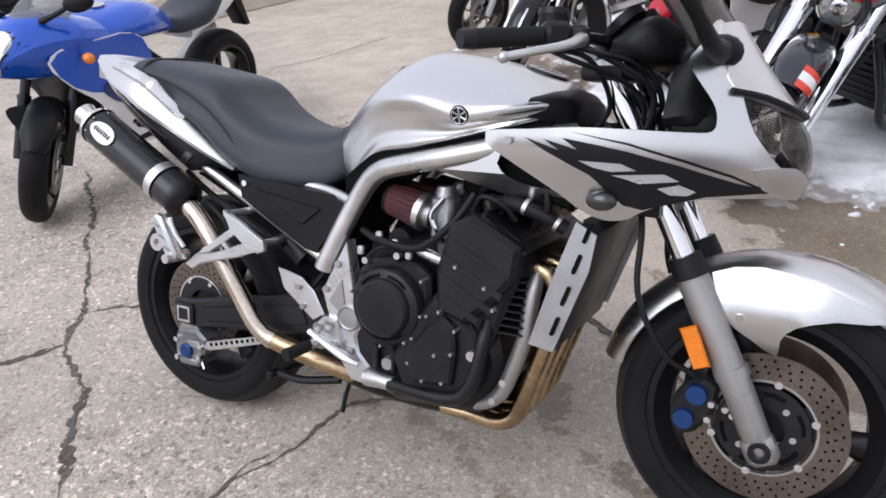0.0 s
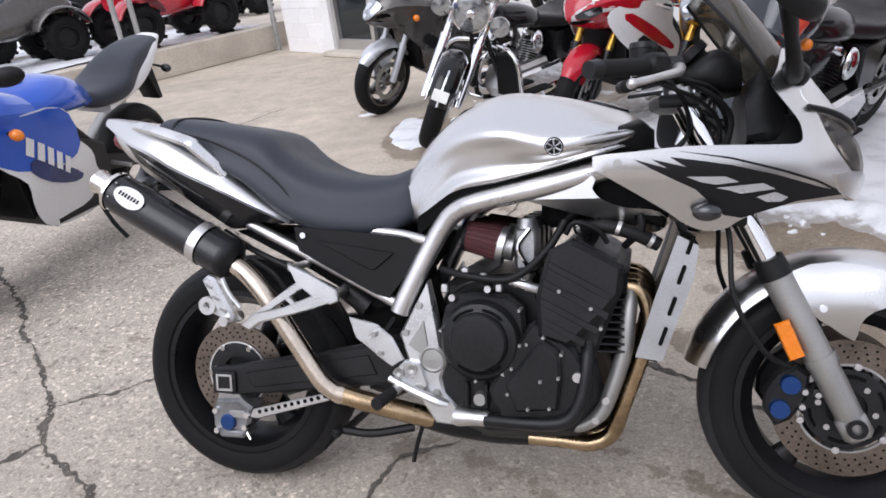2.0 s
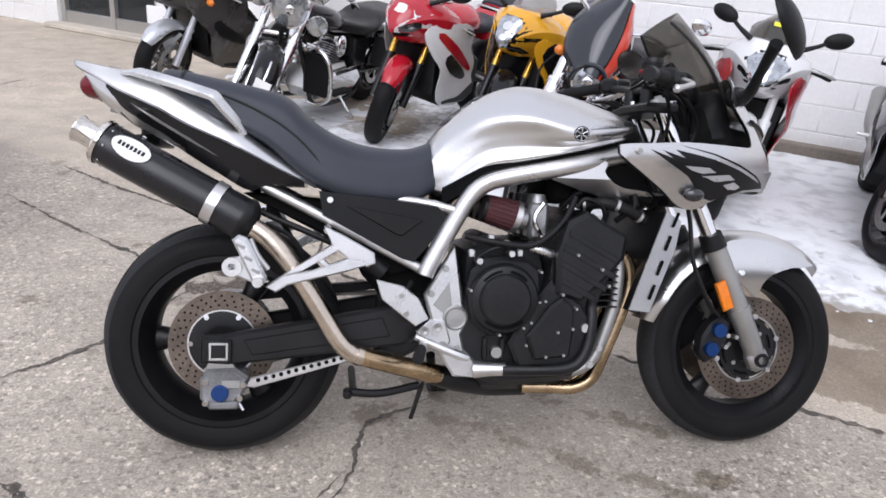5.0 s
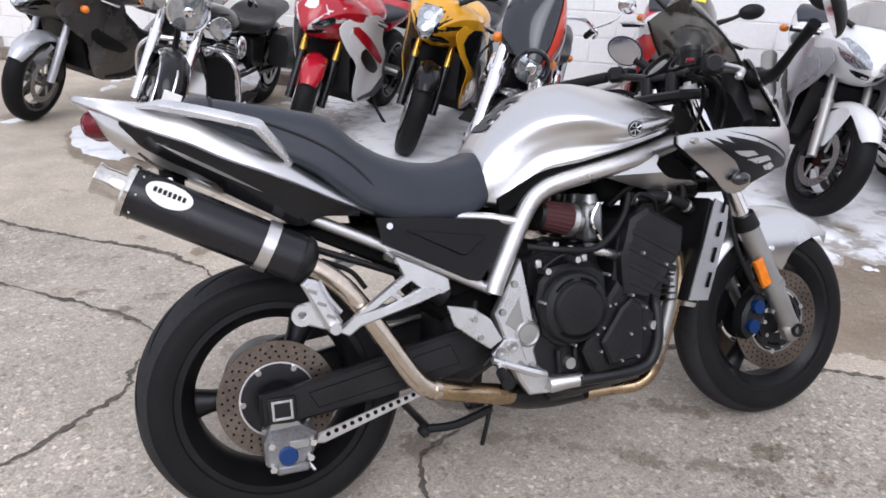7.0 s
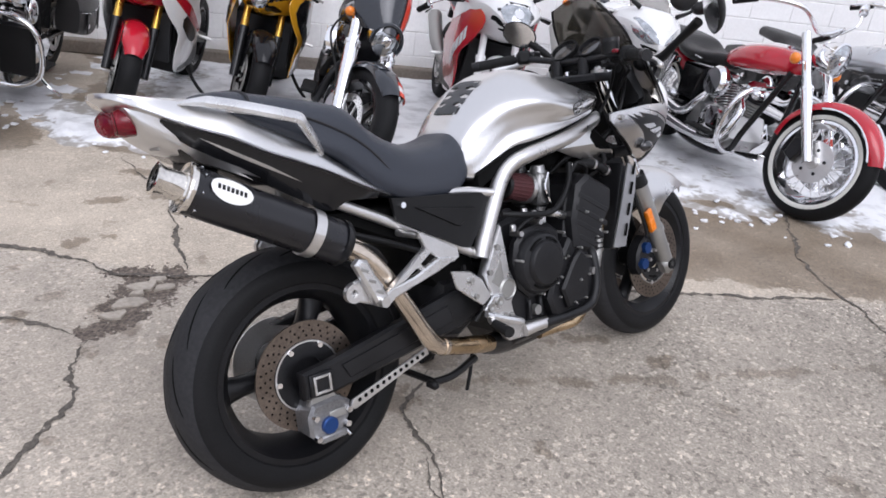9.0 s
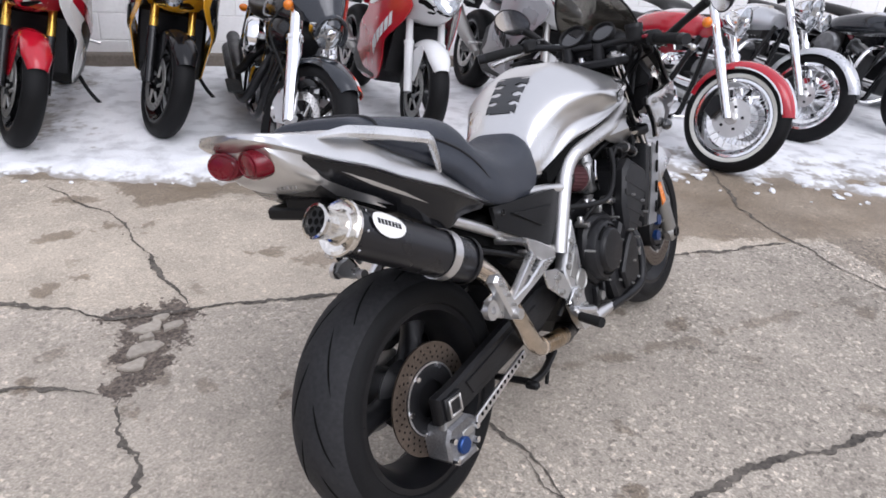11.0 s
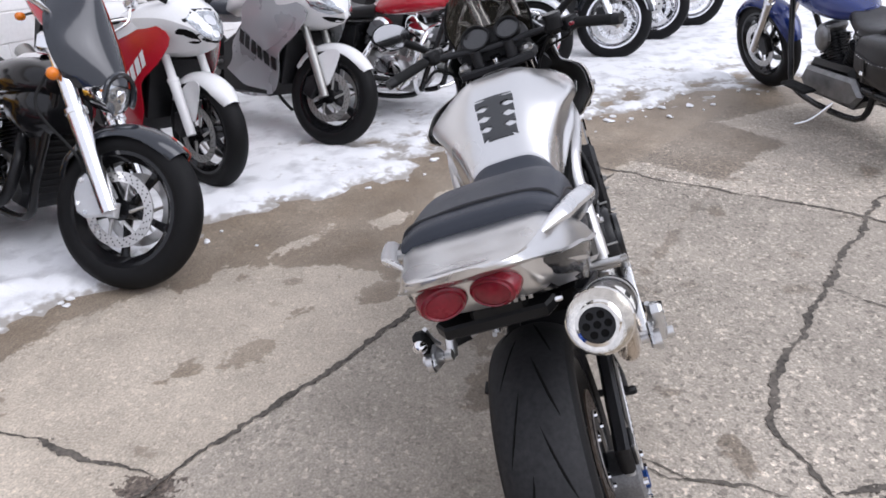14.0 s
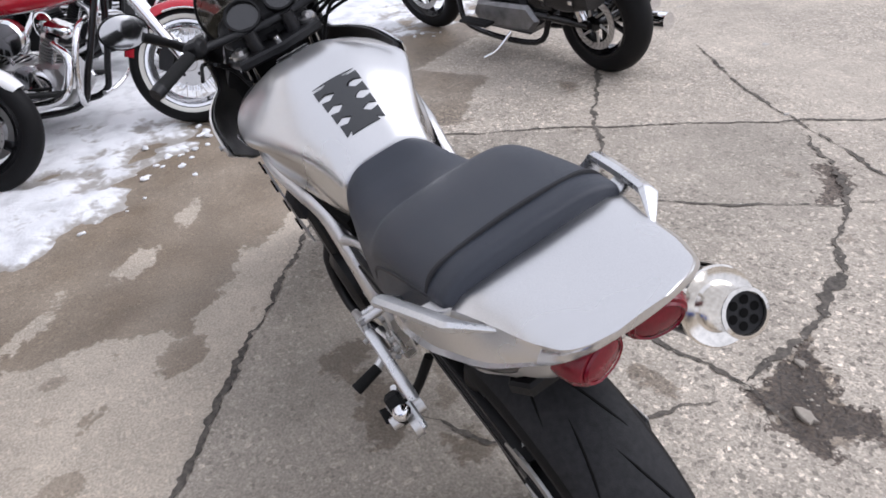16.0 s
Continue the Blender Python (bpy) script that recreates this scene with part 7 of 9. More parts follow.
dash = part("instrument_panel", Geo().loft([(1.12, [(0, 1.035), (0.07, 1.03), (0.105, 1.01), (0.10, 0.985), (0, 0.975)]), (1.16, [(0, 1.06), (0.08, 1.055), (0.118, 1.03), (0.11, 0.985), (0, 0.97)]), (1.20, [(0, 1.065), (0.075, 1.06), (0.11, 1.035), (0.10, 0.98), (0, 0.965)]), (1.235, [(0, 1.04), (0.05, 1.035), (0.075, 1.015), (0.07, 0.98), (0, 0.97)])], 4, 4), BLACK_PLASTIC, bike, "black instrument panel with round dials", 50)
for y, r in ((-0.062, 0.042), (0.045, 0.048)):
    dm = Matrix.Translation((1.138, y, 1.045)) @ Matrix.Rotation(radians(-42), 4, "Y")
    part("dial_ring", Geo().lathe([(r, 0.0), (r, 0.018), (r - 0.006, 0.018), (r - 0.007, 0.012)], (0, 0, 0), 28, axis="z").move(dm), BLACK_PLASTIC, dash)
    part("dial_face", Geo().lathe([(r - 0.007, 0.011), (0.0, 0.012)], (0, 0, 0), 28, axis="z").move(dm), SMOKE_LENS, dash, "dark dial face")
part("key_tag", Geo().prism([(0.022, 0.985), (0.060, 0.992), (0.064, 1.02), (0.045, 1.035), (0.02, 1.02)], 1.138, 1.142, "yz", 0.001), STICKER, bike, "small yellow tag")
part("cable", Geo().tube([(1.02, -0.2, 1.0), (1.10, -0.17, 0.98), (1.13, -0.12, 0.90), (1.09, -0.11, 0.84)], 0.005, 8), BLACK_PLASTIC, bike)
part("cable", Geo().tube([(1.0, 0.22, 1.0), (1.12, 0.19, 1.0), (1.16, 0.13, 0.93), (1.10, 0.11, 0.85)], 0.005, 8), BLACK_PLASTIC, bike)
each("control_cable", (Geo().tube(p, r_, 8, 5) for p, r_ in (
    ([(1.03, -0.25, 1.0), (1.09, -0.235, 0.975), (1.15, -0.17, 0.95), (1.19, -0.11, 0.90), (1.17, -0.09, 0.80)], 0.0045),
    ([(1.045, -0.24, 1.005), (1.12, -0.21, 0.99), (1.18, -0.14, 0.97), (1.21, -0.09, 0.90)], 0.0045),
    ([(1.06, -0.19, 1.01), (1.13, -0.185, 0.985), (1.205, -0.13, 0.93), (1.20, -0.115, 0.86), (1.16, -0.11, 0.79)], 0.006),
    ([(1.07, 0.17, 1.0), (1.15, 0.16, 0.97), (1.20, 0.11, 0.92), (1.17, 0.09, 0.84)], 0.005),
    ([(1.10, -0.04, 0.99), (1.17, -0.06, 0.975), (1.21, -0.05, 0.91), (1.18, -0.03, 0.84)], 0.006))), BLACK_PLASTIC, bike)
part("master_cylinder", Geo().rod((1.075, -0.235, 1.018), (1.065, -0.175, 1.022), 0.015, 0.013, 14).box((1.085, -0.20, 1.012), (0.035, 0.05, 0.028), 0.006), ENGINE_BLACK, bars)
bolts("clamp_bolt", [(1.092, 1.022), (1.078, 1.004)], -0.226, -0.233, 0.0055, CHROME, bars)
each("yoke_bolt", (Geo().rod((x, y, 0.955), (x, y, z), 0.010, 0.009, 12) for x, y, z in ((1.145, -0.118, 0.978), (1.145, 0.118, 0.978), (1.085, 0.0, 0.985))), CHROME, yoke)
part("wiring_loom", Geo().tube([(1.12, -0.06, 0.94), (1.19, -0.09, 0.90), (1.20, -0.10, 0.82), (1.14, -0.08, 0.76)], 0.010, 8), BLACK_PLASTIC, bike)
part("horn", Geo().rod((1.15, -0.04, 0.72), (1.17, -0.045, 0.71), 0.04, 0.036, 18), BLACK_PLASTIC, bike)
# near-black block filling the hollow under the tank, shade as colour
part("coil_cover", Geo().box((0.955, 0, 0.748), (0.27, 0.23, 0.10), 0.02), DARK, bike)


# ---- the other motorcycles ----
FACING = math.degrees(math.atan2(WALL_N.y, WALL_N.x))


def parked(front_x, front_y, base, heading, lean):
    """The pose of a parked bike whose front tyre stands at a place."""
    a = radians(heading)
    return pose(front_x - base * math.cos(a), front_y - base * math.sin(a), 0, 0, 0, heading) @ pose(0, 0, 0, -lean, 0, 0)


def steered(pivot, rake, deg):
    """A turn about the steering head."""
    ax = Vector((-math.sin(radians(rake)), 0, math.cos(radians(rake))))
    return Matrix.Translation(pivot) @ Matrix.Rotation(radians(deg), 4, ax) @ Matrix.Translation(-Vector(pivot))


def mirrored(g):
    h = Geo()
    h.v, h.f = [Vector((q.x, -q.y, q.z)) for q in g.v], list(g.f)
    return h


def wheel(parent, name, c, r, half, bead, rim_mat, m, style="cast", white=False, discs=(-1, 1), disc_mat=None, label=""):
    c = Vector(c)
    w = part(name, rim_geo(bead, half * 0.86, c).move(m), rim_mat, parent, label)
    part("tyre", tyre_geo(r, half, bead - 0.005, c).move(m), RUBBER, w, "black rubber tyre")
    part("hub", Geo().rod(c + Vector((0, -half * 1.05, 0)), c + Vector((0, half * 1.05, 0)), 0.045, 0.045, 18).move(m), rim_mat, w)
    if style == "cast":
        for k in range(3):
            part("spoke", spoke_geo(bead, c, 30 + 120 * k, 0.05, 0.026, 0.02).move(m), rim_mat, w)
    elif style == "five":
        for k in range(5):
            part("spoke", spoke_geo(bead, c, 14 + 72 * k, 0.05, 0.018, 0.016).move(m), rim_mat, w)
    else:
        g = Geo()
        for k in range(40):
            a = 2 * math.pi * k / 40
            s = 1 if k % 2 else -1
            b = a + (0.35 if (k // 2) % 2 else -0.35)
            g.rod(c + Vector((0.05 * math.cos(a), s * half * 0.8, 0.05 * math.sin(a))), c + Vector(((bead - 0.03) * math.cos(b), s * half * 0.15, (bead - 0.03) * math.sin(b))), 0.0022, 0.0022, 4)
        tagged(part("wire_spokes", g.move(m), CHROME, w, "chrome wire spokes"), kind="stuff")
    if white:
        for s in (-1, 1):
            part("whitewall", Geo().lathe([(bead + 0.008, s * half * 0.95), (bead + (r - bead) * 0.13, s * half * 1.02), (bead + (r - bead) * 0.24, s * half * 1.05), (bead + (r - bead) * 0.35, s * half * 1.04)], c, 48).move(m), WHITEWALL, w, "white sidewall band")
    for s in discs:
        y = s * (half + 0.006)
        d = part("brake_disc", disc_geo(0.112, 0.152, c + Vector((0, y, 0))).move(m), disc_mat or ALLOY, w, "steel brake disc")
        tagged(part("disc_hole", dots_geo((0.122, 0.132, 0.143), 26, c + Vector((0, y, 0)), s * 0.003, 0.0035).move(m), DARK, d), kind="stuff")
        for k in range(6):
            a = 2 * math.pi * k / 6
            part("disc_arm", Geo().tube([c + Vector((0.05 * math.cos(a), y, 0.05 * math.sin(a))), c + Vector((0.116 * math.cos(a + 0.3), y, 0.116 * math.sin(a + 0.3)))], [0.008, 0.006], 8).move(m), disc_mat or ALLOY, d)
    return w


def fork_pair(parent, bottom, top, y, r, slider_mat, tube_mat, m, share=0.45, caliper=None):
    a, b = Vector(bottom), Vector(top)
    k = a.lerp(b, share)
    for s in (-1, 1):
        o = Vector((0, s * y, 0))
        f = part("fork_leg", Geo().rod(a + o, k + o, r * 1.12, r * 1.25, 16).rod(k + o, k.lerp(b, 0.06) + o, r * 1.4, r * 1.4, 16).move(m), slider_mat, parent)
        part("fork_tube", Geo().rod(k + o, b + o, r, r, 14).move(m), tube_mat, f)
        part("caliper", Geo().prism([(a.x - 0.16, a.z + 0.0), (a.x - 0.10, a.z - 0.03), (a.x - 0.06, a.z + 0.05), (a.x - 0.09, a.z + 0.12), (a.x - 0.14, a.z + 0.10)], s * (y - 0.045), s * (y + 0.005), bevel=0.008).move(m), caliper or ENGINE_BLACK, f)


def blinkers(parent, places, mat=None):
    for p in places:
        b = part("turn_signal", Geo().ball(p, (0.025, 0.034, 0.027), 14), mat or AMBER, parent, "smoked turn signal" if mat else "amber turn signal")
        part("signal_stalk", Geo().rod(Vector(p) - Vector((0.01, 0, 0.0)), Vector((p[0] + (0.05 if p[0] < 0 else -0.03), p[1] * 0.4, p[2] + (0.03 if p[0] < 0 else -0.01))), 0.008, 0.008, 8), BLACK_PLASTIC, b)


def sportbike(front, heading, lean, label, main, second, accent, fender, wheel_mat=BLACK_PAINT, fork_mat=GOLD, steer=12, lamps="wide", lower=None, screen=None, seat_cowl=None, bars=0, sticker=True, chin=None, stripe=None, tank=None, mark=None, long_seat=False, signals=False, tall_panel=False, marks=None, vent=True):
    m0 = parked(*front, 1.40, heading, lean)
    b = thing("motorcycle", m0, label, "motorcycle", "parked motorcycles")
    rear, fr = (0.0, 0.0, 0.312), (1.40, 0.0, 0.300)
    sm = steered((1.13, 0, 0.88), 24, steer)
    lower = lower or main
    tank = tank or main
    wheel(b, "rear_wheel", rear, 0.312, 0.09, 0.217, wheel_mat, Matrix(), discs=(-1,), label="cast rear wheel")
    wheel(b, "front_wheel", fr, 0.300, 0.06, 0.217, wheel_mat, sm, label="cast front wheel", disc_mat=SATIN_ALLOY)
    fork_pair(b, (1.40, 0, 0.30), (1.14, 0, 0.88), 0.105, 0.023, fork_mat if fork_mat != GOLD else BLACK_PAINT, fork_mat, sm)
    part("front_mudguard", fender_geo(fr, 0.322, 0.072, 38, 150, 0.05, 24).move(sm), fender, b, "front mudguard")
    both("mudguard_side", lambda: sheet([(1.28, 0.50), (1.38, 0.575), (1.46, 0.57), (1.44, 0.47), (1.40, 0.37), (1.36, 0.38), (1.33, 0.46)], lambda x, z: -0.078, 0.005, 0.05, "xz", 3).move(sm), fender, b)
    sections = [
        (1.03, [(0, 0.93), (0.12, 0.925), (0.215, 0.885), (0.236, 0.81), (0.17, 0.70), (0, 0.68)]),
        (1.18, [(0, 0.975), (0.115, 0.965), (0.208, 0.915), (0.222, 0.83), (0.135, 0.70), (0, 0.675)]),
        (1.31, [(0, 0.985), (0.092, 0.968), (0.160, 0.912), (0.170, 0.845), (0.085, 0.715), (0, 0.69)]),
        (1.41, [(0, 0.945), (0.065, 0.93), (0.115, 0.88), (0.122, 0.838), (0.052, 0.738), (0, 0.715)]),
        (1.485, [(0, 0.865), (0.032, 0.86), (0.062, 0.83), (0.064, 0.812), (0.028, 0.755), (0, 0.742)]),
        (1.515, [(0, 0.80), (0.010, 0.80), (0.018, 0.794), (0.018, 0.788), (0.008, 0.772), (0, 0.77)])]
    nose = part("nose_fairing", Geo().loft(sections, 5, 2), main, b, "pointed fairing nose", 28)

    def half_width(x, z):
        for (xa, pa), (xb, pb) in zip(sections, sections[1:]):
            if x <= xb:
                t = (x - xa) / (xb - xa)
                pts = [(ya + (yb - ya) * t, za + (zb - za) * t) for (ya, za), (yb, zb) in zip(pa, pb)]
                for (y0, z0), (y1, z1) in zip(pts, pts[1:]):
                    if z1 <= z <= z0:
                        return y0 + (y1 - y0) * (z0 - z) / max(1e-6, z0 - z1)
                return -1.0
        return -1.0

    def skin_x(y, z):
        """Forward reach of the nose's skin."""
        lo, hi = 1.03, 1.515
        for _ in range(14):
            x = (lo + hi) / 2
            if abs(y) < half_width(x, z):
                lo = x
            else:
                hi = x
        return lo

    def on_nose(outline, lift, step=0.02):
        return sheet(outline, lambda y, z: skin_x(y, z) + lift, -0.012, step, "yz", 2)
    if lamps in ("stacked", "wide"):
        edge = [(0, 0.94), (0.055, 0.93), (0.078, 0.89), (0.058, 0.845), (0.046, 0.80), (0.03, 0.762), (0, 0.752)] if lamps == "stacked" else [(0, 0.925), (0.055, 0.922), (0.102, 0.888), (0.085, 0.845), (0.05, 0.80), (0, 0.785)]
        wide = [(y * 1.18 + (0.012 if y else 0), 0.85 + (z - 0.85) * 1.16) for y, z in edge]
        around = [(y, z) for y, z in wide] + [(-y, z) for y, z in wide[-2:0:-1]]
        lens = [(y, z) for y, z in edge] + [(-y, z) for y, z in edge[-2:0:-1]]
        surround = part("lamp_surround", on_nose(around, 0.005), BLACK_PLASTIC, b, "black headlight surround")
        lamp = part("headlight", on_nose(lens, 0.011), HEAD_GLASS, b, "clear headlight")
        for zc, k in ((0.885, 1.0), (0.82, 0.72)):
            part("headlight_bulb", on_nose([(0.030 * k * math.cos(a), zc + 0.024 * k * math.sin(a)) for a in np.linspace(0, 2 * math.pi, 11)[:-1]], 0.016), CHROME, lamp)
        for s in (-1, 1):
            if lamps == "stacked":
                part("nose_chin", on_nose([(s * 0.066, 0.842), (s * 0.12, 0.885), (s * 0.195, 0.880), (s * 0.185, 0.79), (s * 0.10, 0.725), (s * 0.03, 0.720), (s * 0.036, 0.77)], 0.007), chin or main, b, "lower nose panel")
            else:
                part("air_intake", on_nose([(s * 0.09, 0.825), (s * 0.13, 0.84), (s * 0.125, 0.80), (s * 0.07, 0.765), (s * 0.055, 0.78)], 0.008), DARK, b, "dark air intake")
    else:
        for s in (-1, 1):
            if lamps == "slit":
                part("nose_cheek", on_nose([(s * 0.028, 0.80), (s * 0.075, 0.855), (s * 0.135, 0.905), (s * 0.165, 0.885), (s * 0.155, 0.82), (s * 0.09, 0.755), (s * 0.02, 0.765)], 0.006), lower, b, "white lower nose panel")
                part("nose_flank", on_nose([(s * 0.080, 0.915), (s * 0.120, 0.945), (s * 0.190, 0.905), (s * 0.205, 0.835), (s * 0.150, 0.835), (s * 0.105, 0.870)], 0.006), lower, b, "white upper nose panel")
            eye = [(0.045, 0.80), (0.085, 0.838), (0.135, 0.855), (0.13, 0.815), (0.09, 0.785), (0.055, 0.778)] if lamps == "slit" else [(0.016, 0.805), (0.05, 0.862), (0.13, 0.912), (0.165, 0.885), (0.14, 0.825), (0.07, 0.785)]
            part("headlight", on_nose([(s * y, z) for y, z in eye], 0.012), SMOKE_LENS if lamps == "slit" else HEAD_GLASS, b, "narrow headlight")
            part("headlight_bulb", on_nose([(s * 0.085, 0.825), (s * 0.108, 0.835), (s * 0.112, 0.815), (s * 0.09, 0.80)], 0.017), HEAD_GLASS, b)
            part("air_intake", on_nose([(s * 0.012, 0.765), (s * 0.045, 0.772), (s * 0.085, 0.77), (s * 0.05, 0.745), (s * 0.012, 0.745)], 0.010), DARK, b, "dark air intake")
        part("nose_tag", on_nose([(-0.032, 0.935), (0.032, 0.935), (0.036, 0.892), (-0.036, 0.892)], 0.008), TAG, b, "white paper tag")
    rows = []
    for t in np.linspace(0, 1, 7):
        x0, z0 = 1.36 - 0.20 * t, 0.965 + 0.14 * t
        w = 0.135 * (1 + 0.10 * t) * (1 - 0.35 * t ** 4)
        rows.append([Vector((x0 - 0.12 * abs(u) ** 2, w * u, z0 - 0.06 * abs(u) ** 2.2)) for u in np.linspace(-1, 1, 13)])
    ws = part("windscreen", Geo().rings([r + [q - Vector((0.004, 0, 0.002)) for q in r[::-1]] for r in rows]), screen or SMOKE_SCREEN, b, "curved windscreen", 60)
    ws.visible_shadow = False
    if sticker:
        mid = rows[4][6]
        part("sticker", Geo().box(mid + Vector((0.004, 0, 0)), (0.003, 0.075, 0.032), 0.001, Matrix.Rotation(radians(-54), 4, "Y")), STICKER, ws, "small yellow price sticker")
    for s in (-1, 1):
        mi = part("mirror", Geo().ball((0, 0, 0), (0.03, 0.075, 0.042), 18).move(Matrix.Translation((1.22, s * 0.285, 1.05)) @ pose(0, 0, 0, 14 * s, 0, 20 * s)), BLACK_PLASTIC, b, "rear-view mirror")
        part("mirror_stalk", Geo().tube([(1.30, s * 0.12, 0.965), (1.27, s * 0.19, 1.0), (1.225, s * 0.255, 1.04)], [0.016, 0.011, 0.010], 8, 4), BLACK_PLASTIC, mi)
        part("handlebar", Geo().tube([(1.11, s * 0.13, 0.87), (1.09, s * 0.20, 0.87), (1.0, s * 0.34, 0.84)], [0.014, 0.014, 0.017], 10, 3).move(sm), GRIP, b, "black clip-on handlebar")
        part("lever", Geo().tube([(1.12, s * 0.20, 0.875), (1.10, s * 0.29, 0.865), (1.06, s * 0.36, 0.85)], [0.008, 0.006, 0.008], 8, 3).move(sm), ALLOY, b)
        skin = lambda x, z: -(0.245 - 0.55 * max(0.0, x - 1.05) ** 1.5 - 0.22 * max(0.0, 0.55 - z) - 0.10 * max(0.0, 0.75 - x))
        g = sheet([(1.235, 0.86), (1.345, 0.79), (1.27, 0.66), (1.16, 0.55), (1.12, 0.40), (1.02, 0.28), (0.72, 0.235), (0.50, 0.28), (0.52, 0.36), (0.66, 0.46), (0.72, 0.58), (0.82, 0.68), (0.84, 0.80), (0.98, 0.86)], skin, 0.006, 0.06, "xz", 3)
        panel = part("side_fairing", mirrored(g) if s > 0 else g, lower, b, "side fairing")
        band = tall_panel if isinstance(tall_panel, list) else [(1.225, 0.855), (1.338, 0.79), (1.262, 0.66), (1.12, 0.60), (0.90, 0.58), (0.80, 0.64), (0.845, 0.80), (0.98, 0.855)] if tall_panel else [(1.18, 0.82), (1.27, 0.74), (1.15, 0.60), (0.98, 0.52), (0.70, 0.40), (0.62, 0.42), (0.78, 0.55), (0.90, 0.70), (1.0, 0.80)]
        g = sheet(band, lambda x, z: skin(x, z) - 0.003, 0.002, 0.06, "xz", 2)
        part("fairing_panel", mirrored(g) if s > 0 else g, second, panel, "second colour panel")
        g = sheet([(1.10, 0.66), (1.14, 0.60), (1.04, 0.52), (0.86, 0.46), (0.80, 0.48), (0.92, 0.56)], lambda x, z: skin(x, z) - 0.006, 0.002, 0.06, "xz", 2)
        if vent:
            part("fairing_vent", mirrored(g) if s > 0 else g, accent, panel)
        if stripe:
            g = sheet([(1.20, 0.80), (1.24, 0.765), (1.02, 0.62), (0.80, 0.52), (0.78, 0.545), (0.98, 0.68)], lambda x, z: skin(x, z) - 0.0055, 0.002, 0.06, "xz", 2)
            part("stripe", mirrored(g) if s > 0 else g, stripe, panel)
        for k in range(6 if marks else 0):
            x0, z0, dx, dz, ux, uz = marks
            x0, z0, ln = x0 + dx * k, z0 + dz * k, (0.72, 0.62, 0.74, 0.66, 0.72, 0.58)[k]
            g = sheet([(x0, z0), (x0 + dx * ln, z0 + dz * ln), (x0 + dx * ln + ux, z0 + dz * ln + uz), (x0 + ux, z0 + uz)], lambda x, z: skin(x, z) - 0.007, 0.002, 0.06, "xz", 0)
            part("mark", mirrored(g) if s > 0 else g, mark or accent, panel, "upright bar mark")
        for k in range(bars):
            x0, z0 = 1.10 - 0.052 * k, 0.742 - 0.036 * k
            g = sheet([(x0, z0), (x0 + 0.034, z0 + 0.022), (x0 + 0.052, z0 - 0.055), (x0 + 0.018, z0 - 0.078)], lambda x, z: skin(x, z) - 0.008, 0.002, 0.06, "xz", 0)
            part("mark", mirrored(g) if s > 0 else g, mark or accent, panel, "slanted bar mark")
        part("frame_spar", Geo().tube([(1.08, s * 0.12, 0.84), (0.85, s * 0.17, 0.76), (0.55, s * 0.15, 0.52)], 0.03, 10, 4, 0.6), ENGINE_BLACK, b)
        part("swingarm", Geo().prism([(-0.04, 0.34), (0.45, 0.46), (0.5, 0.38), (0.0, 0.275)], s * 0.09, s * 0.125, bevel=0.008), ENGINE_BLACK, b)
        part("footrest", Geo().rod((0.45, s * 0.15, 0.42), (0.44, s * 0.26, 0.41), 0.012, 0.012, 8), ALLOY, b)
    part("engine", Geo().prism([(0.50, 0.30), (0.62, 0.24), (0.98, 0.26), (1.06, 0.42), (1.08, 0.66), (0.86, 0.72), (0.52, 0.56)], -0.19, 0.19, bevel=0.02), ENGINE_BLACK, b, "dark engine behind the fairing")
    part("radiator", Geo().prism([(1.08, 0.36), (1.11, 0.35), (1.19, 0.66), (1.16, 0.68)], -0.17, 0.17, bevel=0.005), ENGINE_BLACK, b)
    part("fuel_tank", Geo().loft([
        (0.44, [(0, 0.80), (0.05, 0.798), (0.085, 0.78), (0.09, 0.74), (0, 0.70)]),
        (0.56, [(0, 0.90), (0.09, 0.89), (0.145, 0.84), (0.14, 0.76), (0, 0.72)]),
        (0.72, [(0, 0.945), (0.12, 0.93), (0.20, 0.86), (0.18, 0.78), (0, 0.74)]),
        (0.90, [(0, 0.93), (0.12, 0.915), (0.195, 0.86), (0.18, 0.79), (0, 0.76)]),
        (1.04, [(0, 0.88), (0.09, 0.87), (0.13, 0.84), (0.12, 0.80), (0, 0.78)])], 5, 5), tank, b, "painted fuel tank", 60)
    part("filler_cap", Geo().lathe([(0.04, 0.0), (0.04, 0.006), (0.0, 0.008)], (0, 0, 0), 22, axis="z").move(pose(0.86, 0, 0.937, 0, 6, 0)), ALLOY, b)
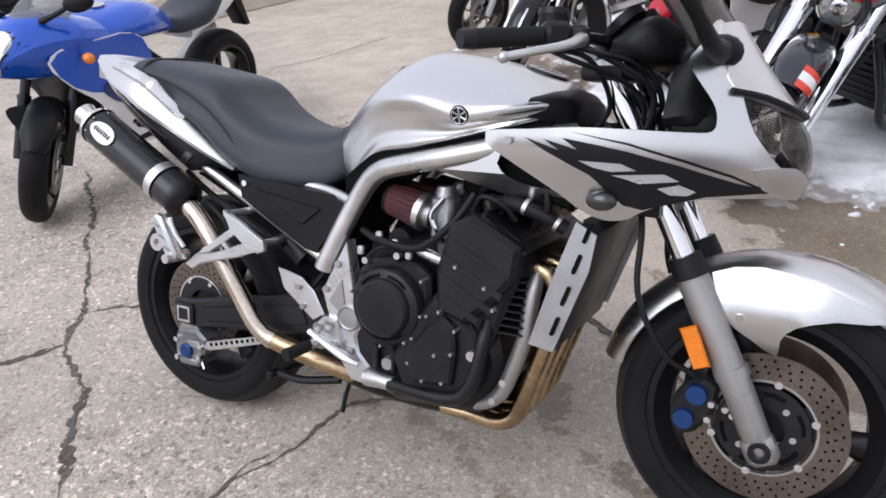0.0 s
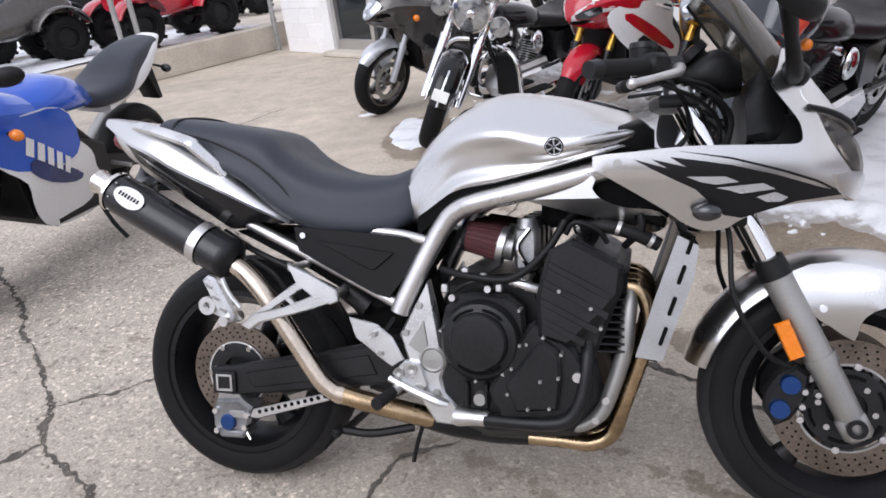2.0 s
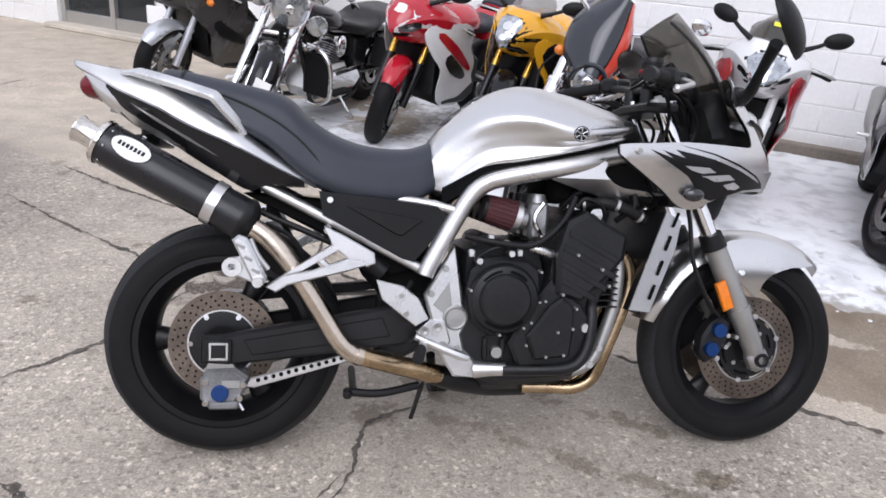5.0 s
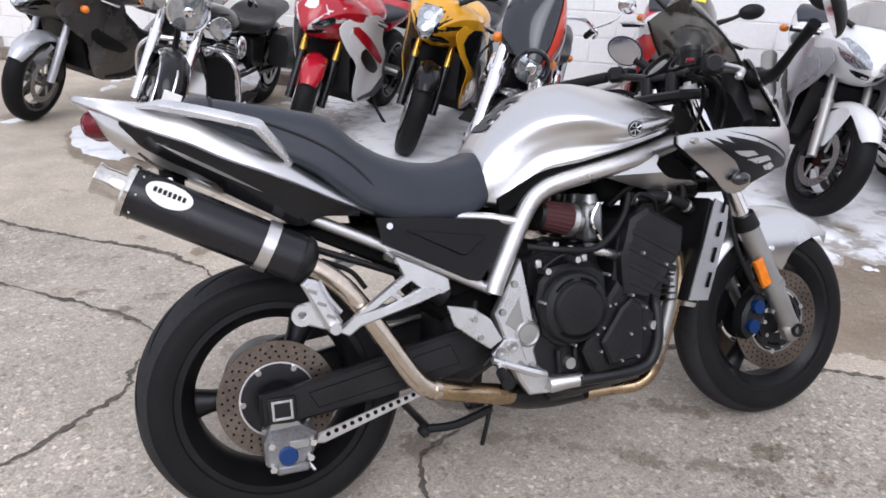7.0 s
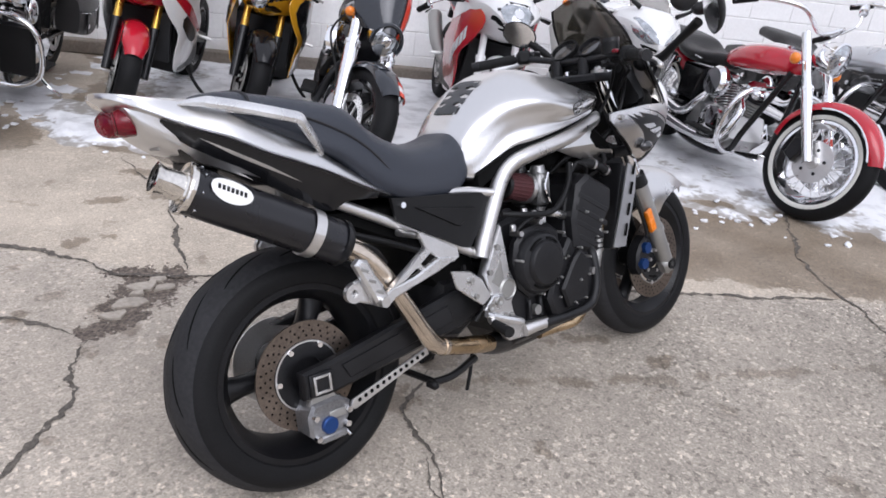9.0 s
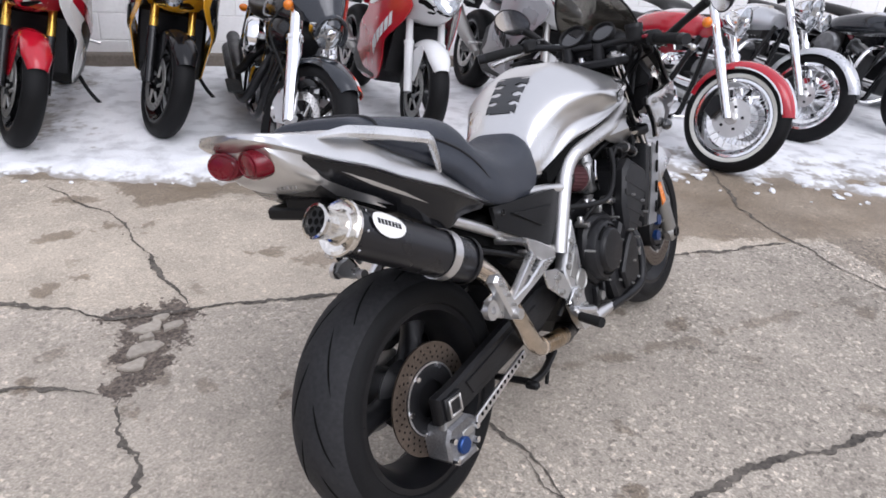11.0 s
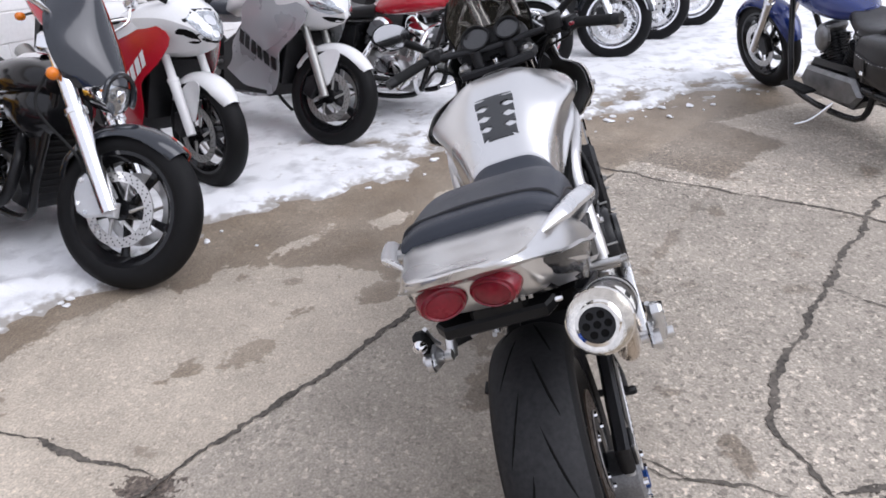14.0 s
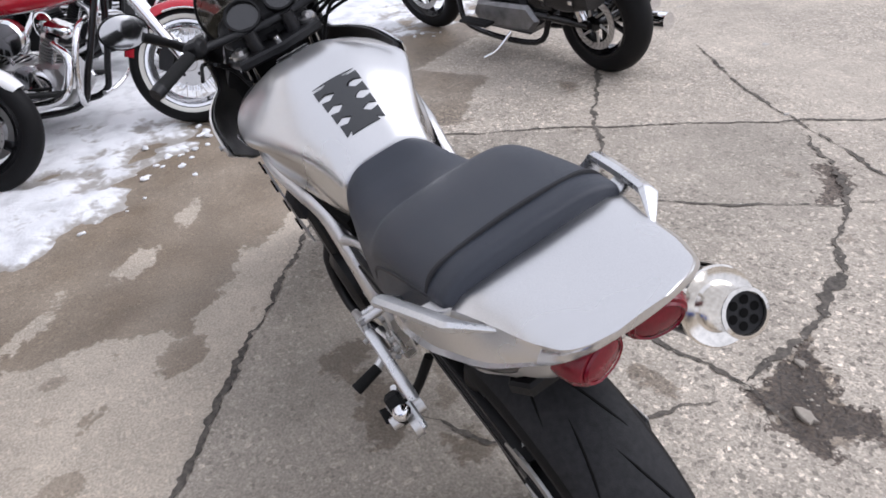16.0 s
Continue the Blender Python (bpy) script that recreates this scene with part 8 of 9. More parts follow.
    if long_seat:
        part("seat", Geo().loft([
            (-0.26, [(0, 0.985), (0.06, 0.982), (0.085, 0.968), (0.08, 0.95), (0, 0.94)]),
            (-0.10, [(0, 0.965), (0.09, 0.958), (0.118, 0.935), (0.115, 0.88), (0, 0.87)]),
            (0.06, [(0, 0.915), (0.10, 0.91), (0.135, 0.88), (0.13, 0.80), (0, 0.79)]),
            (0.20, [(0, 0.835), (0.12, 0.83), (0.16, 0.80), (0.15, 0.73), (0, 0.72)]),
            (0.38, [(0, 0.80), (0.09, 0.795), (0.13, 0.77), (0.12, 0.71), (0, 0.70)]),
            (0.48, [(0, 0.82), (0.06, 0.815), (0.09, 0.79), (0.085, 0.73), (0, 0.72)])], 4, 4), VINYL, b, "long black one-piece seat", 60)
    else:
        part("seat", Geo().loft([
            (0.02, [(0, 0.84), (0.10, 0.835), (0.13, 0.81), (0.12, 0.77), (0, 0.76)]),
            (0.22, [(0, 0.815), (0.11, 0.81), (0.15, 0.78), (0.14, 0.74), (0, 0.73)]),
            (0.40, [(0, 0.80), (0.08, 0.795), (0.11, 0.77), (0.10, 0.72), (0, 0.71)]),
            (0.48, [(0, 0.82), (0.06, 0.815), (0.085, 0.79), (0.08, 0.74), (0, 0.73)])], 4, 4), VINYL, b, "black rider seat", 60)
        part("pillion_seat", Geo().loft([(-0.24, [(0, 0.985), (0.07, 0.98), (0.09, 0.965), (0, 0.95)]), (-0.10, [(0, 0.965), (0.10, 0.955), (0.125, 0.93), (0, 0.91)]), (0.03, [(0, 0.90), (0.10, 0.895), (0.12, 0.87), (0, 0.85)])], 4, 4), VINYL, b, "black pillion seat", 60)
    part("tail_cowl", Geo().loft([
        (-0.33, [(0, 0.99), (0.05, 0.985), (0.065, 0.97), (0.05, 0.955), (0, 0.95)]),
        (-0.15, [(0, 0.955), (0.10, 0.945), (0.13, 0.90), (0.11, 0.85), (0, 0.84)]),
        (0.06, [(0, 0.87), (0.11, 0.86), (0.15, 0.80), (0.13, 0.74), (0, 0.73)]),
        (0.34, [(0, 0.73), (0.10, 0.73), (0.125, 0.70), (0.11, 0.665), (0, 0.66)])], 4, 4), seat_cowl or main, b, "tail cowl", 60)
    part("tail_lamp", Geo().ball((-0.325, 0, 0.965), (0.02, 0.055, 0.018), 14), RED_LENS, b)
    part("rear_mudguard", Geo().prism([(-0.20, 0.86), (-0.10, 0.86), (-0.26, 0.60), (-0.30, 0.60)], -0.06, 0.06, bevel=0.006), BLACK_PLASTIC, b)
    part("muffler", Geo().tube([(0.35, -0.13, 0.33), (0.10, -0.17, 0.44), (-0.18, -0.18, 0.60)], [0.03, 0.052, 0.055], 16, 4), SATIN_ALLOY, b, "grey muffler")
    part("side_stand", Geo().tube([(0.60, 0.13, 0.27), (0.62, 0.22, 0.14), (0.63, 0.30, 0.062)], 0.012, 8, 3), BLACK_PLASTIC, b, "black side stand")
    if signals:
        blinkers(b, [(1.22, -0.27, 0.80), (1.22, 0.27, 0.80)])
    blinkers(b, [(-0.24, -0.14, 0.80), (-0.24, 0.14, 0.80)], SMOKE_LENS if long_seat else None)
    return b


def cruiser(front, heading, lean, label, paint, fender=None, signals=True, style="wire", white=False, fender_long=(18, 168), steer=14, windshield=False, cowl=None, bags=False, bag_lift=0.0, rear_guard=(30, 196), spots=False, crash=False, backrest=False, base=1.62, trim=None, tag=False, studs=False, wheel_mat=CHROME, fork_mat=CHROME, batwing=None, r=0.325, dark=False):
    m0 = parked(*front, base, heading, lean)
    bright = CHROME if cowl or not dark else CALIPER
    pipe = ENGINE_BLACK if cowl else CHROME
    b = thing("motorcycle", m0, label, "motorcycle", "parked motorcycles")
    fender = fender or paint
    rear, fr = (0.0, 0.0, 0.32), (base, 0.0, r)
    hx = base - 0.36
    sm = steered((hx, 0, 0.82), 31, steer)
    wheel(b, "rear_wheel", rear, 0.32, 0.085, 0.21, wheel_mat if style == "wire" else BLACK_PAINT, Matrix(), style, white, (1,), label="rear wheel")
    wheel(b, "front_wheel", fr, r, 0.058, 0.232, wheel_mat if style == "wire" else BLACK_PAINT, sm, style, white, (-1, 1) if style != "wire" else (1,), ALLOY if style != "wire" else CHROME, label="front wheel")
    disc_r = 0.118 if white else 0.082
    if style == "wire":
        plate = part("brake_disc", Geo().lathe([(0.0, -0.010), (0.035, -0.010), (0.04, -0.004), (disc_r, -0.004), (disc_r, 0.001), (0.0, 0.001)], (base, -0.066, r), 40).move(sm), ALLOY, b, "polished steel brake disc")
        for k in range(5):
            a, e = 2 * math.pi * k / 5 + 0.3, disc_r * 0.58
            part("disc_bolt", Geo().rod((base + e * math.cos(a), -0.068, r + e * math.sin(a)), (base + e * math.cos(a), -0.074, r + e * math.sin(a)), 0.010, 0.009, 10).move(sm), ENGINE_BLACK, plate)
    fork_pair(b, (base, 0, r - 0.01), (hx - 0.02, 0, 0.95), 0.115, 0.031 if cowl else 0.026, fork_mat, CHROME, sm, 0.55, ALLOY if cowl else None)
    fen = part("front_mudguard", fender_geo(fr, r + 0.022, 0.082, *fender_long, 0.055, 28).move(sm), fender, b, "painted front mudguard")
    if trim:
        part("mudguard_trim", Geo().tube([(base + (r + 0.02) * math.cos(radians(a)), 0.0, r + (r + 0.026) * math.sin(radians(a))) for a in np.linspace(fender_long[0], fender_long[0] + 40, 8)], 0.008, 8, 2).move(sm), trim, fen, "bright mudguard trim")
        for s in (-1, 1):
            part("trim_rail", Geo().tube([(base + (r - 0.03) * math.cos(radians(a)), s * 0.083, r + (r - 0.03) * math.sin(radians(a))) for a in np.linspace(fender_long[0] + 3, fender_long[1] - 60, 10)], 0.006, 8, 2).move(sm), trim, fen)
    if tag:
        part("tag", Geo().box((base + (r + 0.028) * math.cos(radians(30)), 0, r + (r + 0.028) * math.sin(radians(30))), (0.07, 0.10, 0.003), 0.001, Matrix.Rotation(radians(60), 4, "Y")).move(sm), TAG, fen, "white paper tag")
    hl = Vector((hx + (0.16 if not cowl else 0.22), 0, 0.87 if not cowl else 0.765))
    hk = 0.80 if cowl else 1.28 if windshield else 1.0
    bucket = part("headlight", Geo().lathe([(0.0, -0.14), (0.05 * hk, -0.125), (0.085 * hk, -0.07), (0.096 * hk, 0.0), (0.098 * hk, 0.012), (0.088 * hk, 0.016)], hl, 30, axis="x").move(sm), CHROME, b, "round chrome headlight")
    part("headlight_glass", Geo().lathe([(0.089 * hk, 0.012), (0.06 * hk, 0.026), (0.0, 0.032)], hl, 30, axis="x").move(sm), HEAD_GLASS, bucket, "clear ribbed lens")
    part("headlight_bulb", Geo().ball(hl + Vector((0.03, 0, 0)), (0.01, 0.03, 0.03), 12).move(sm), CHROME, bucket)
    if spots:
        for s in (-1, 1):
            q = hl + Vector((0.02, s * 0.20, -0.01))
            sp = part("spot_lamp", Geo().lathe([(0.0, -0.08), (0.045, -0.06), (0.068, 0.0), (0.065, 0.012)], q, 22, axis="x").move(sm), CHROME, b, "chrome spot lamp")
            part("spot_glass", Geo().lathe([(0.063, 0.010), (0.0, 0.024)], q, 22, axis="x").move(sm), HEAD_GLASS, sp)
            part("spot_arm", Geo().rod(q + Vector((-0.04, 0, 0)), hl + Vector((-0.08, 0, -0.06)), 0.012, 0.012, 8).move(sm), CHROME, sp)
    if cowl:
        rows = []
        for t in np.linspace(0, 1, 11):
            x0, z0 = hl.x + 0.045 - 0.20 * t, hl.z + 0.045 + 0.36 * t
            w = 0.146 * (0.80 + 0.45 * math.sin(math.pi * min(1, t * 1.05)) ** 0.8) * (1 - 0.25 * t ** 3)
            rows.append([Vector((x0 - 0.15 * abs(u) ** 2, w * u, z0 - 0.05 * abs(u) ** 2)) for u in np.linspace(-1, 1, 15)])
        part("headlight_cowl", Geo().rings([q + [k - Vector((0.006, 0, 0.003)) for k in q[::-1]] for q in rows]).move(sm), cowl[0], b, "dark headlight cowl", 60)
        part("cowl_stripe", Geo().rings([[q[k] + Vector((0.004, 0, 0.002)) for k in range(9, 13)] + [q[k] + Vector((0.001, 0, 0.0)) for k in range(12, 8, -1)] for q in rows]).move(sm), cowl[1], b, "broad red stripe", 60)
        for a0, a1, pm in ((53, 57.5, cowl[1]), (57.5, 63.5, WHITE_PAINT), (63.5, 68, cowl[1])):
            part("mudguard_band", fender_geo(fr, r + 0.0245, 0.080, a0, a1, 0.055, 4, 0.003, True, 0.12).move(sm), pm, fen, "bright painted band")
        shroud = part("radiator_shroud", Geo().loft([
            (hx - 0.30, [(0, 0.76), (0.10, 0.75), (0.165, 0.68), (0.130, 0.56), (0, 0.54)]),
            (hx - 0.16, [(0, 0.77), (0.09, 0.76), (0.160, 0.67), (0.120, 0.54), (0, 0.52)]),
            (hx - 0.04, [(0, 0.74), (0.05, 0.73), (0.095, 0.66), (0.070, 0.58), (0, 0.56)])], 4, 3), BLACK_PAINT, b, "black tank-side shroud", 40)
        part("radiator", Geo().prism([(hx - 0.20, 0.56), (hx - 0.12, 0.55), (hx - 0.20, 0.25), (hx - 0.27, 0.25)], -0.115, 0.115, bevel=0.012), ENGINE_BLACK, b, "black radiator")
        for k in range(9):
            part("radiator_fin", Geo().rod((hx - 0.121 - 0.0085 * k, -0.10, 0.525 - 0.030 * k), (hx - 0.121 - 0.0085 * k, 0.10, 0.525 - 0.030 * k), 0.004, 0.004, 6), ENGINE_BLACK, shroud)
        for s in (-1, 1):
            bracket = part("caliper_bracket", Geo().prism([(base - 0.175, r + 0.03), (base - 0.150, r - 0.04), (base - 0.105, r - 0.055), (base - 0.03, r - 0.035), (base + 0.03, r - 0.03), (base + 0.03, r + 0.03), (base - 0.04, r + 0.03), (base - 0.085, r + 0.045), (base - 0.075, r + 0.12), (base - 0.125, r + 0.135), (base - 0.165, r + 0.09)], s * 0.090, s * 0.122, bevel=0.010).move(sm), LIGHT_SILVER, b, "cast silver brake caliper")
            for bx, bz in ((-0.14, 0.09), (-0.14, 0.0), (-0.10, -0.03)):
                part("caliper_bolt", Geo().rod((base + bx, s * 0.120, r + bz), (base + bx, s * 0.129, r + bz), 0.011, 0.010, 10).move(sm), CHROME, bracket)
            part("yoke_clamp", Geo().box((hx - 0.005, s * 0.115, 0.915), (0.095, 0.085, 0.075), 0.014).move(sm), CHROME, b, "chrome fork clamp")
            part("brake_hose", Geo().tube([(hx + 0.02, s * 0.15, 0.80), (hx + 0.03, s * 0.19, 0.66), (base - 0.17, s * 0.15, 0.52), (base - 0.13, s * 0.125, r + 0.12)], 0.006, 8, 5).move(sm), GRIP, b, "black brake hose")
        part("lamp_visor", Geo().tube([hl + Vector((0.02, 0.088 * math.cos(a), 0.088 * math.sin(a))) for a in np.linspace(-0.4, math.pi + 0.4, 14)], 0.012, 8, 2).move(sm), cowl[0], b)
    if batwing:
        rows = []
        for t in np.linspace(0, 1, 9):
            x0, z0, w = hl.x - 0.02 - 0.10 * t, hl.z - 0.10 + 0.32 * t, 0.30 * (1 - 0.45 * (t - 0.45) ** 2 * 3)
            rows.append([Vector((x0 - 0.18 * abs(u) ** 2.2, w * u, z0 - 0.02 * abs(u))) for u in np.linspace(-1, 1, 15)])
        part("handlebar_fairing", Geo().rings([q + [k - Vector((0.012, 0, 0.003)) for k in q[::-1]] for q in rows]).move(sm), batwing, b, "painted handlebar fairing", 60)
    if windshield:
        rows = []
        for t in np.linspace(0, 1, 9):
            x0, z0, w = hl.x + 0.0 - 0.22 * t, hl.z + 0.10 + 0.42 * t, 0.24 * (1 - 0.30 * (2 * t - 0.9) ** 2)
            rows.append([Vector((x0 - 0.10 * abs(u) ** 2, w * u, z0)) for u in np.linspace(-1, 1, 13)])
        ws = part("windshield", Geo().rings([q + [k - Vector((0.005, 0, 0.0)) for k in q[::-1]] for q in rows]).move(sm), CLEAR_SCREEN, b, "tall clear windshield", 60)
        ws.visible_shadow = False
        part("windshield_strap", Geo().tube([rows[3][k] + Vector((0.006, 0, 0)) for k in range(0, 13, 2)], 0.010, 8, 2).move(sm), CHROME, ws, "chrome cross strap")
        part("windshield_edge", Geo().tube([rows[k][0] for k in range(9)] + [rows[8][k] for k in range(1, 13)] + [rows[k][12] for k in range(7, -1, -1)], 0.005, 6, 1).move(sm), CHROME, ws)
    bar = part("handlebar", Geo().tube([(hx - 0.32, -0.43, 0.98), (hx - 0.20, -0.39, 1.03), (hx - 0.04, -0.22, 1.06), (hx - 0.02, 0, 0.98), (hx - 0.04, 0.22, 1.06), (hx - 0.20, 0.39, 1.03), (hx - 0.32, 0.43, 0.98)], 0.0125, 10, 6).move(sm), CHROME, b, "wide chrome handlebar")
    for s in (-1, 1):
        part("grip", Geo().tube([(hx - 0.33, s * 0.432, 0.975), (hx - 0.21, s * 0.395, 1.025)], 0.018, 12).move(sm), GRIP, bar, "black rubber grip")
        part("lever", Geo().tube([(hx - 0.16, s * 0.38, 1.035), (hx - 0.22, s * 0.43, 1.02), (hx - 0.30, s * 0.465, 0.985)], [0.009, 0.007, 0.009], 8, 3).move(sm), CHROME, bar)
        mi = part("mirror", Geo().ball((0, 0, 0), (0.022, 0.062, 0.042), 18).move(sm @ Matrix.Translation((hx - 0.12, s * 0.45, 1.22)) @ pose(0, 0, 0, 0, 0, 12 * s)), CHROME, b, "chrome mirror")
        part("mirror_stalk", Geo().tube([(hx - 0.14, s * 0.36, 1.04), (hx - 0.09, s * 0.41, 1.12), (hx - 0.11, s * 0.44, 1.19)], 0.006, 8, 4).move(sm), CHROME, mi)
        if signals:
            q = Vector((hx + 0.06, s * (0.165 if cowl else 0.22), 0.80))
            k_ = 0.72 if cowl else 0.9
            sg = part("turn_signal", Geo().ball(q, (0.032 * k_, 0.036 * k_, 0.036 * k_), 16).move(sm), AMBER, b, "amber turn signal")
            part("signal_stalk", Geo().rod(q, (hx + 0.03, s * 0.12, 0.79), 0.009, 0.009, 8).move(sm), CHROME, sg)
        part("frame_tube", Geo().tube([(hx - 0.04, s * 0.05, 0.74), (hx - 0.16, s * 0.12, 0.36), (hx - 0.28, s * 0.14, 0.16), (0.45, s * 0.14, 0.15), (0.30, s * 0.13, 0.36)], 0.019, 10, 5), BLACK_PAINT, b)
        part("swingarm", Geo().tube([(0.0, s * 0.125, 0.32), (0.42, s * 0.13, 0.33)], 0.024, 10), BLACK_PAINT, b)
        part("shock", Geo().rod((0.02, s * 0.15, 0.36), (0.14, s * 0.15, 0.62), 0.03, 0.026, 14), CHROME, b, "chrome shock absorber")
        part("floorboard", Geo().box((0.86, s * 0.26, 0.27), (0.27, 0.09, 0.02), 0.008), GRIP, b, "black floorboard")
        part("fender_strut", Geo().prism([(-0.22, 0.60), (0.16, 0.60), (0.16, 0.565), (-0.20, 0.55)], s * 0.098, s * 0.108, bevel=0.003), CHROME, b)
        if crash:
            part("crash_bar", Geo().tube([(hx - 0.12, s * 0.06, 0.62), (hx - 0.08, s * 0.24, 0.60), (hx - 0.08, s * 0.335, 0.50), (hx - 0.12, s * 0.335, 0.30), (hx - 0.18, s * 0.22, 0.20), (hx - 0.22, s * 0.10, 0.18)], 0.0155, 12, 6), CHROME, b, "chrome engine guard")
        if crash and not studs:
            part("leg_cover", Geo().prism([(hx - 0.14, 0.56), (hx - 0.10, 0.55), (hx - 0.14, 0.27), (hx - 0.17, 0.26)], s * 0.10, s * 0.30, bevel=0.02), BLACK_PLASTIC, b, "black lower leg cover")
        if bags:
            bm_ = Matrix.Translation((bag_lift * 0.5, 0, bag_lift)) @ Matrix.Diagonal((1 - bag_lift, 1, 1 - bag_lift, 1))
            bag = part("saddlebag", Geo().loft([(-0.34, [(0.0, 0.58), (0.05, 0.575), (0.075, 0.50), (0.07, 0.36), (0.0, 0.33)]), (-0.10, [(0.0, 0.62), (0.07, 0.61), (0.10, 0.52), (0.09, 0.33), (0.0, 0.30)]), (0.20, [(0.0, 0.60), (0.05, 0.595), (0.075, 0.52), (0.07, 0.38), (0.0, 0.36)])], 4, 4).move(bm_ @ Matrix.Translation((0, s * 0.22, 0))), CREAM_PLASTIC, b, "black leather saddlebag", 60)
            part("bag_flap", Geo().tube([(-0.32, s * 0.298, 0.50), (-0.10, s * 0.326, 0.48), (0.18, s * 0.298, 0.51)], [0.006, 0.007, 0.006], 6, 4).move(bm_), CREAM_PLASTIC, bag)
            tagged(part("stud_row", sum_geo(Geo().ball((-0.31 + 0.033 * k, s * (0.300 + 0.026 * math.sin(math.pi * k / 15)), 0.505 - 0.022 * math.sin(math.pi * k / 15)), (0.005, 0.005, 0.005), 6) for k in range(15)).move(bm_), CHROME, bag, "row of small bright studs"), kind="stuff")
            for k in (-0.22, 0.06):
                part("strap", Geo().box((k, s * 0.318, 0.42), (0.03, 0.008, 0.16), 0.003).move(bm_), CREAM_PLASTIC, bag)
                part("buckle", Geo().box((k, s * 0.325, 0.40), (0.035, 0.006, 0.03), 0.003).move(bm_), CHROME, bag)
    part("fuel_tank", Geo().loft([
        (0.60, [(0, 0.735), (0.04, 0.733), (0.06, 0.71), (0.055, 0.68), (0, 0.67)]),
        (0.72, [(0, 0.795), (0.09, 0.785), (0.135, 0.735), (0.125, 0.675), (0, 0.66)]),
        (0.90, [(0, 0.845), (0.11, 0.83), (0.165, 0.765), (0.15, 0.69), (0, 0.67)]),
        (1.08, [(0, 0.86), (0.10, 0.845), (0.150, 0.785), (0.14, 0.72), (0, 0.70)]),
        (hx - 0.06, [(0, 0.83), (0.05, 0.82), (0.075, 0.78), (0.07, 0.74), (0, 0.73)])], 5, 5), paint, b, "painted teardrop fuel tank", 60)
    part("tank_dash", Geo().loft([(0.72, [(0, 0.80), (0.02, 0.80), (0.03, 0.78), (0, 0.77)]), (0.92, [(0, 0.865), (0.035, 0.86), (0.045, 0.83), (0, 0.82)]), (1.08, [(0, 0.875), (0.025, 0.87), (0.03, 0.84), (0, 0.83)])], 4, 3), CHROME, b, "chrome tank console")
    part("seat", Geo().loft([
        (-0.20, [(0, 0.80), (0.09, 0.795), (0.125, 0.765), (0.11, 0.72), (0, 0.71)]),
        (0.02, [(0, 0.79), (0.12, 0.785), (0.16, 0.75), (0.14, 0.70), (0, 0.69)]),
        (0.16, [(0, 0.77), (0.13, 0.765), (0.17, 0.73), (0.15, 0.67), (0, 0.66)]),
        (0.24, [(0, 0.705), (0.15, 0.715), (0.185, 0.69), (0.16, 0.64), (0, 0.63)]),
        (0.42, [(0, 0.695), (0.15, 0.70), (0.18, 0.67), (0.15, 0.62), (0, 0.61)]),
        (0.64, [(0, 0.73), (0.07, 0.728), (0.095, 0.70), (0.08, 0.65), (0, 0.64)])], 4, 5), CREAM_PLASTIC, b, "black two-piece saddle", 60)
    if studs:
        tagged(part("seat_studs", sum_geo(Geo().ball((0.16 + 0.03 * k, s * 0.176, 0.70 - 0.004 * k), (0.006, 0.006, 0.006), 6) for k in range(12) for s in (-1, 1)), CHROME, b, "row of small bright studs"), kind="stuff")
    if backrest:
        part("backrest", Geo().ball((-0.22, 0, 0.98), (0.035, 0.12, 0.09), 18), CREAM_PLASTIC, b, "black passenger backrest")
        part("backrest_bar", Geo().tube([(-0.15, -0.10, 0.62), (-0.22, -0.10, 0.90), (-0.23, 0, 1.02), (-0.22, 0.10, 0.90), (-0.15, 0.10, 0.62)], 0.009, 8, 5), CHROME, b)
    part("rear_mudguard", fender_geo(rear, 0.352, 0.105, *rear_guard, 0.06, 30), fender, b, "painted rear mudguard")
    part("tail_lamp", Geo().ball((-0.335, 0, 0.52), (0.04, 0.06, 0.04), 16), RED_LENS, b, "red tail lamp")
    blinkers(b, [(-0.30, -0.15, 0.56), (-0.30, 0.15, 0.56)])
    eng = part("engine", Geo().prism([(0.46, 0.24), (0.54, 0.17), (0.94, 0.17), (1.02, 0.26), (0.96, 0.40), (0.56, 0.42)], -0.13, 0.13, bevel=0.03), ENGINE_BLACK if dark else ALLOY, b, "dark crankcase" if dark else "polished alloy crankcase")
    part("primary_cover", Geo().prism([(0.38, 0.30), (0.46, 0.22), (0.92, 0.20), (1.0, 0.28), (0.94, 0.37), (0.46, 0.39)], 0.13, 0.175, bevel=0.025), bright, eng, "primary drive cover")
    part("cam_cover", Geo().lathe([(0.12, 0.0), (0.12, -0.03), (0.09, -0.045), (0.0, -0.05)], (0.78, -0.13, 0.29), 30), bright, eng, "round cam cover")
    for tilt, x in ((-24, 0.68), (24, 0.86)):
        mm = Matrix.Translation((x, 0, 0.36)) @ Matrix.Rotation(radians(tilt), 4, "Y")
        cyl = part("cylinder", Geo().rod((0, 0, 0), (0, 0, 0.19), 0.07, 0.07, 20).move(mm), ENGINE_BLACK, eng, "finned black cylinder")
        for k in range(9):
            part("fin", Geo().rod((0, 0, 0.02 + 0.018 * k), (0, 0, 0.026 + 0.018 * k), 0.092, 0.092, 20).move(mm), ENGINE_BLACK if dark else ALLOY, cyl)
        part("rocker_cover", Geo().box((0, 0, 0.225), (0.15, 0.14, 0.075), 0.025).move(mm), bright, cyl, "rocker cover")
        part("pushrod_tube", Geo().rod((0.03, -0.10, 0.0), (0.02, -0.08, 0.2), 0.011, 0.011, 10).move(mm), CHROME, cyl)
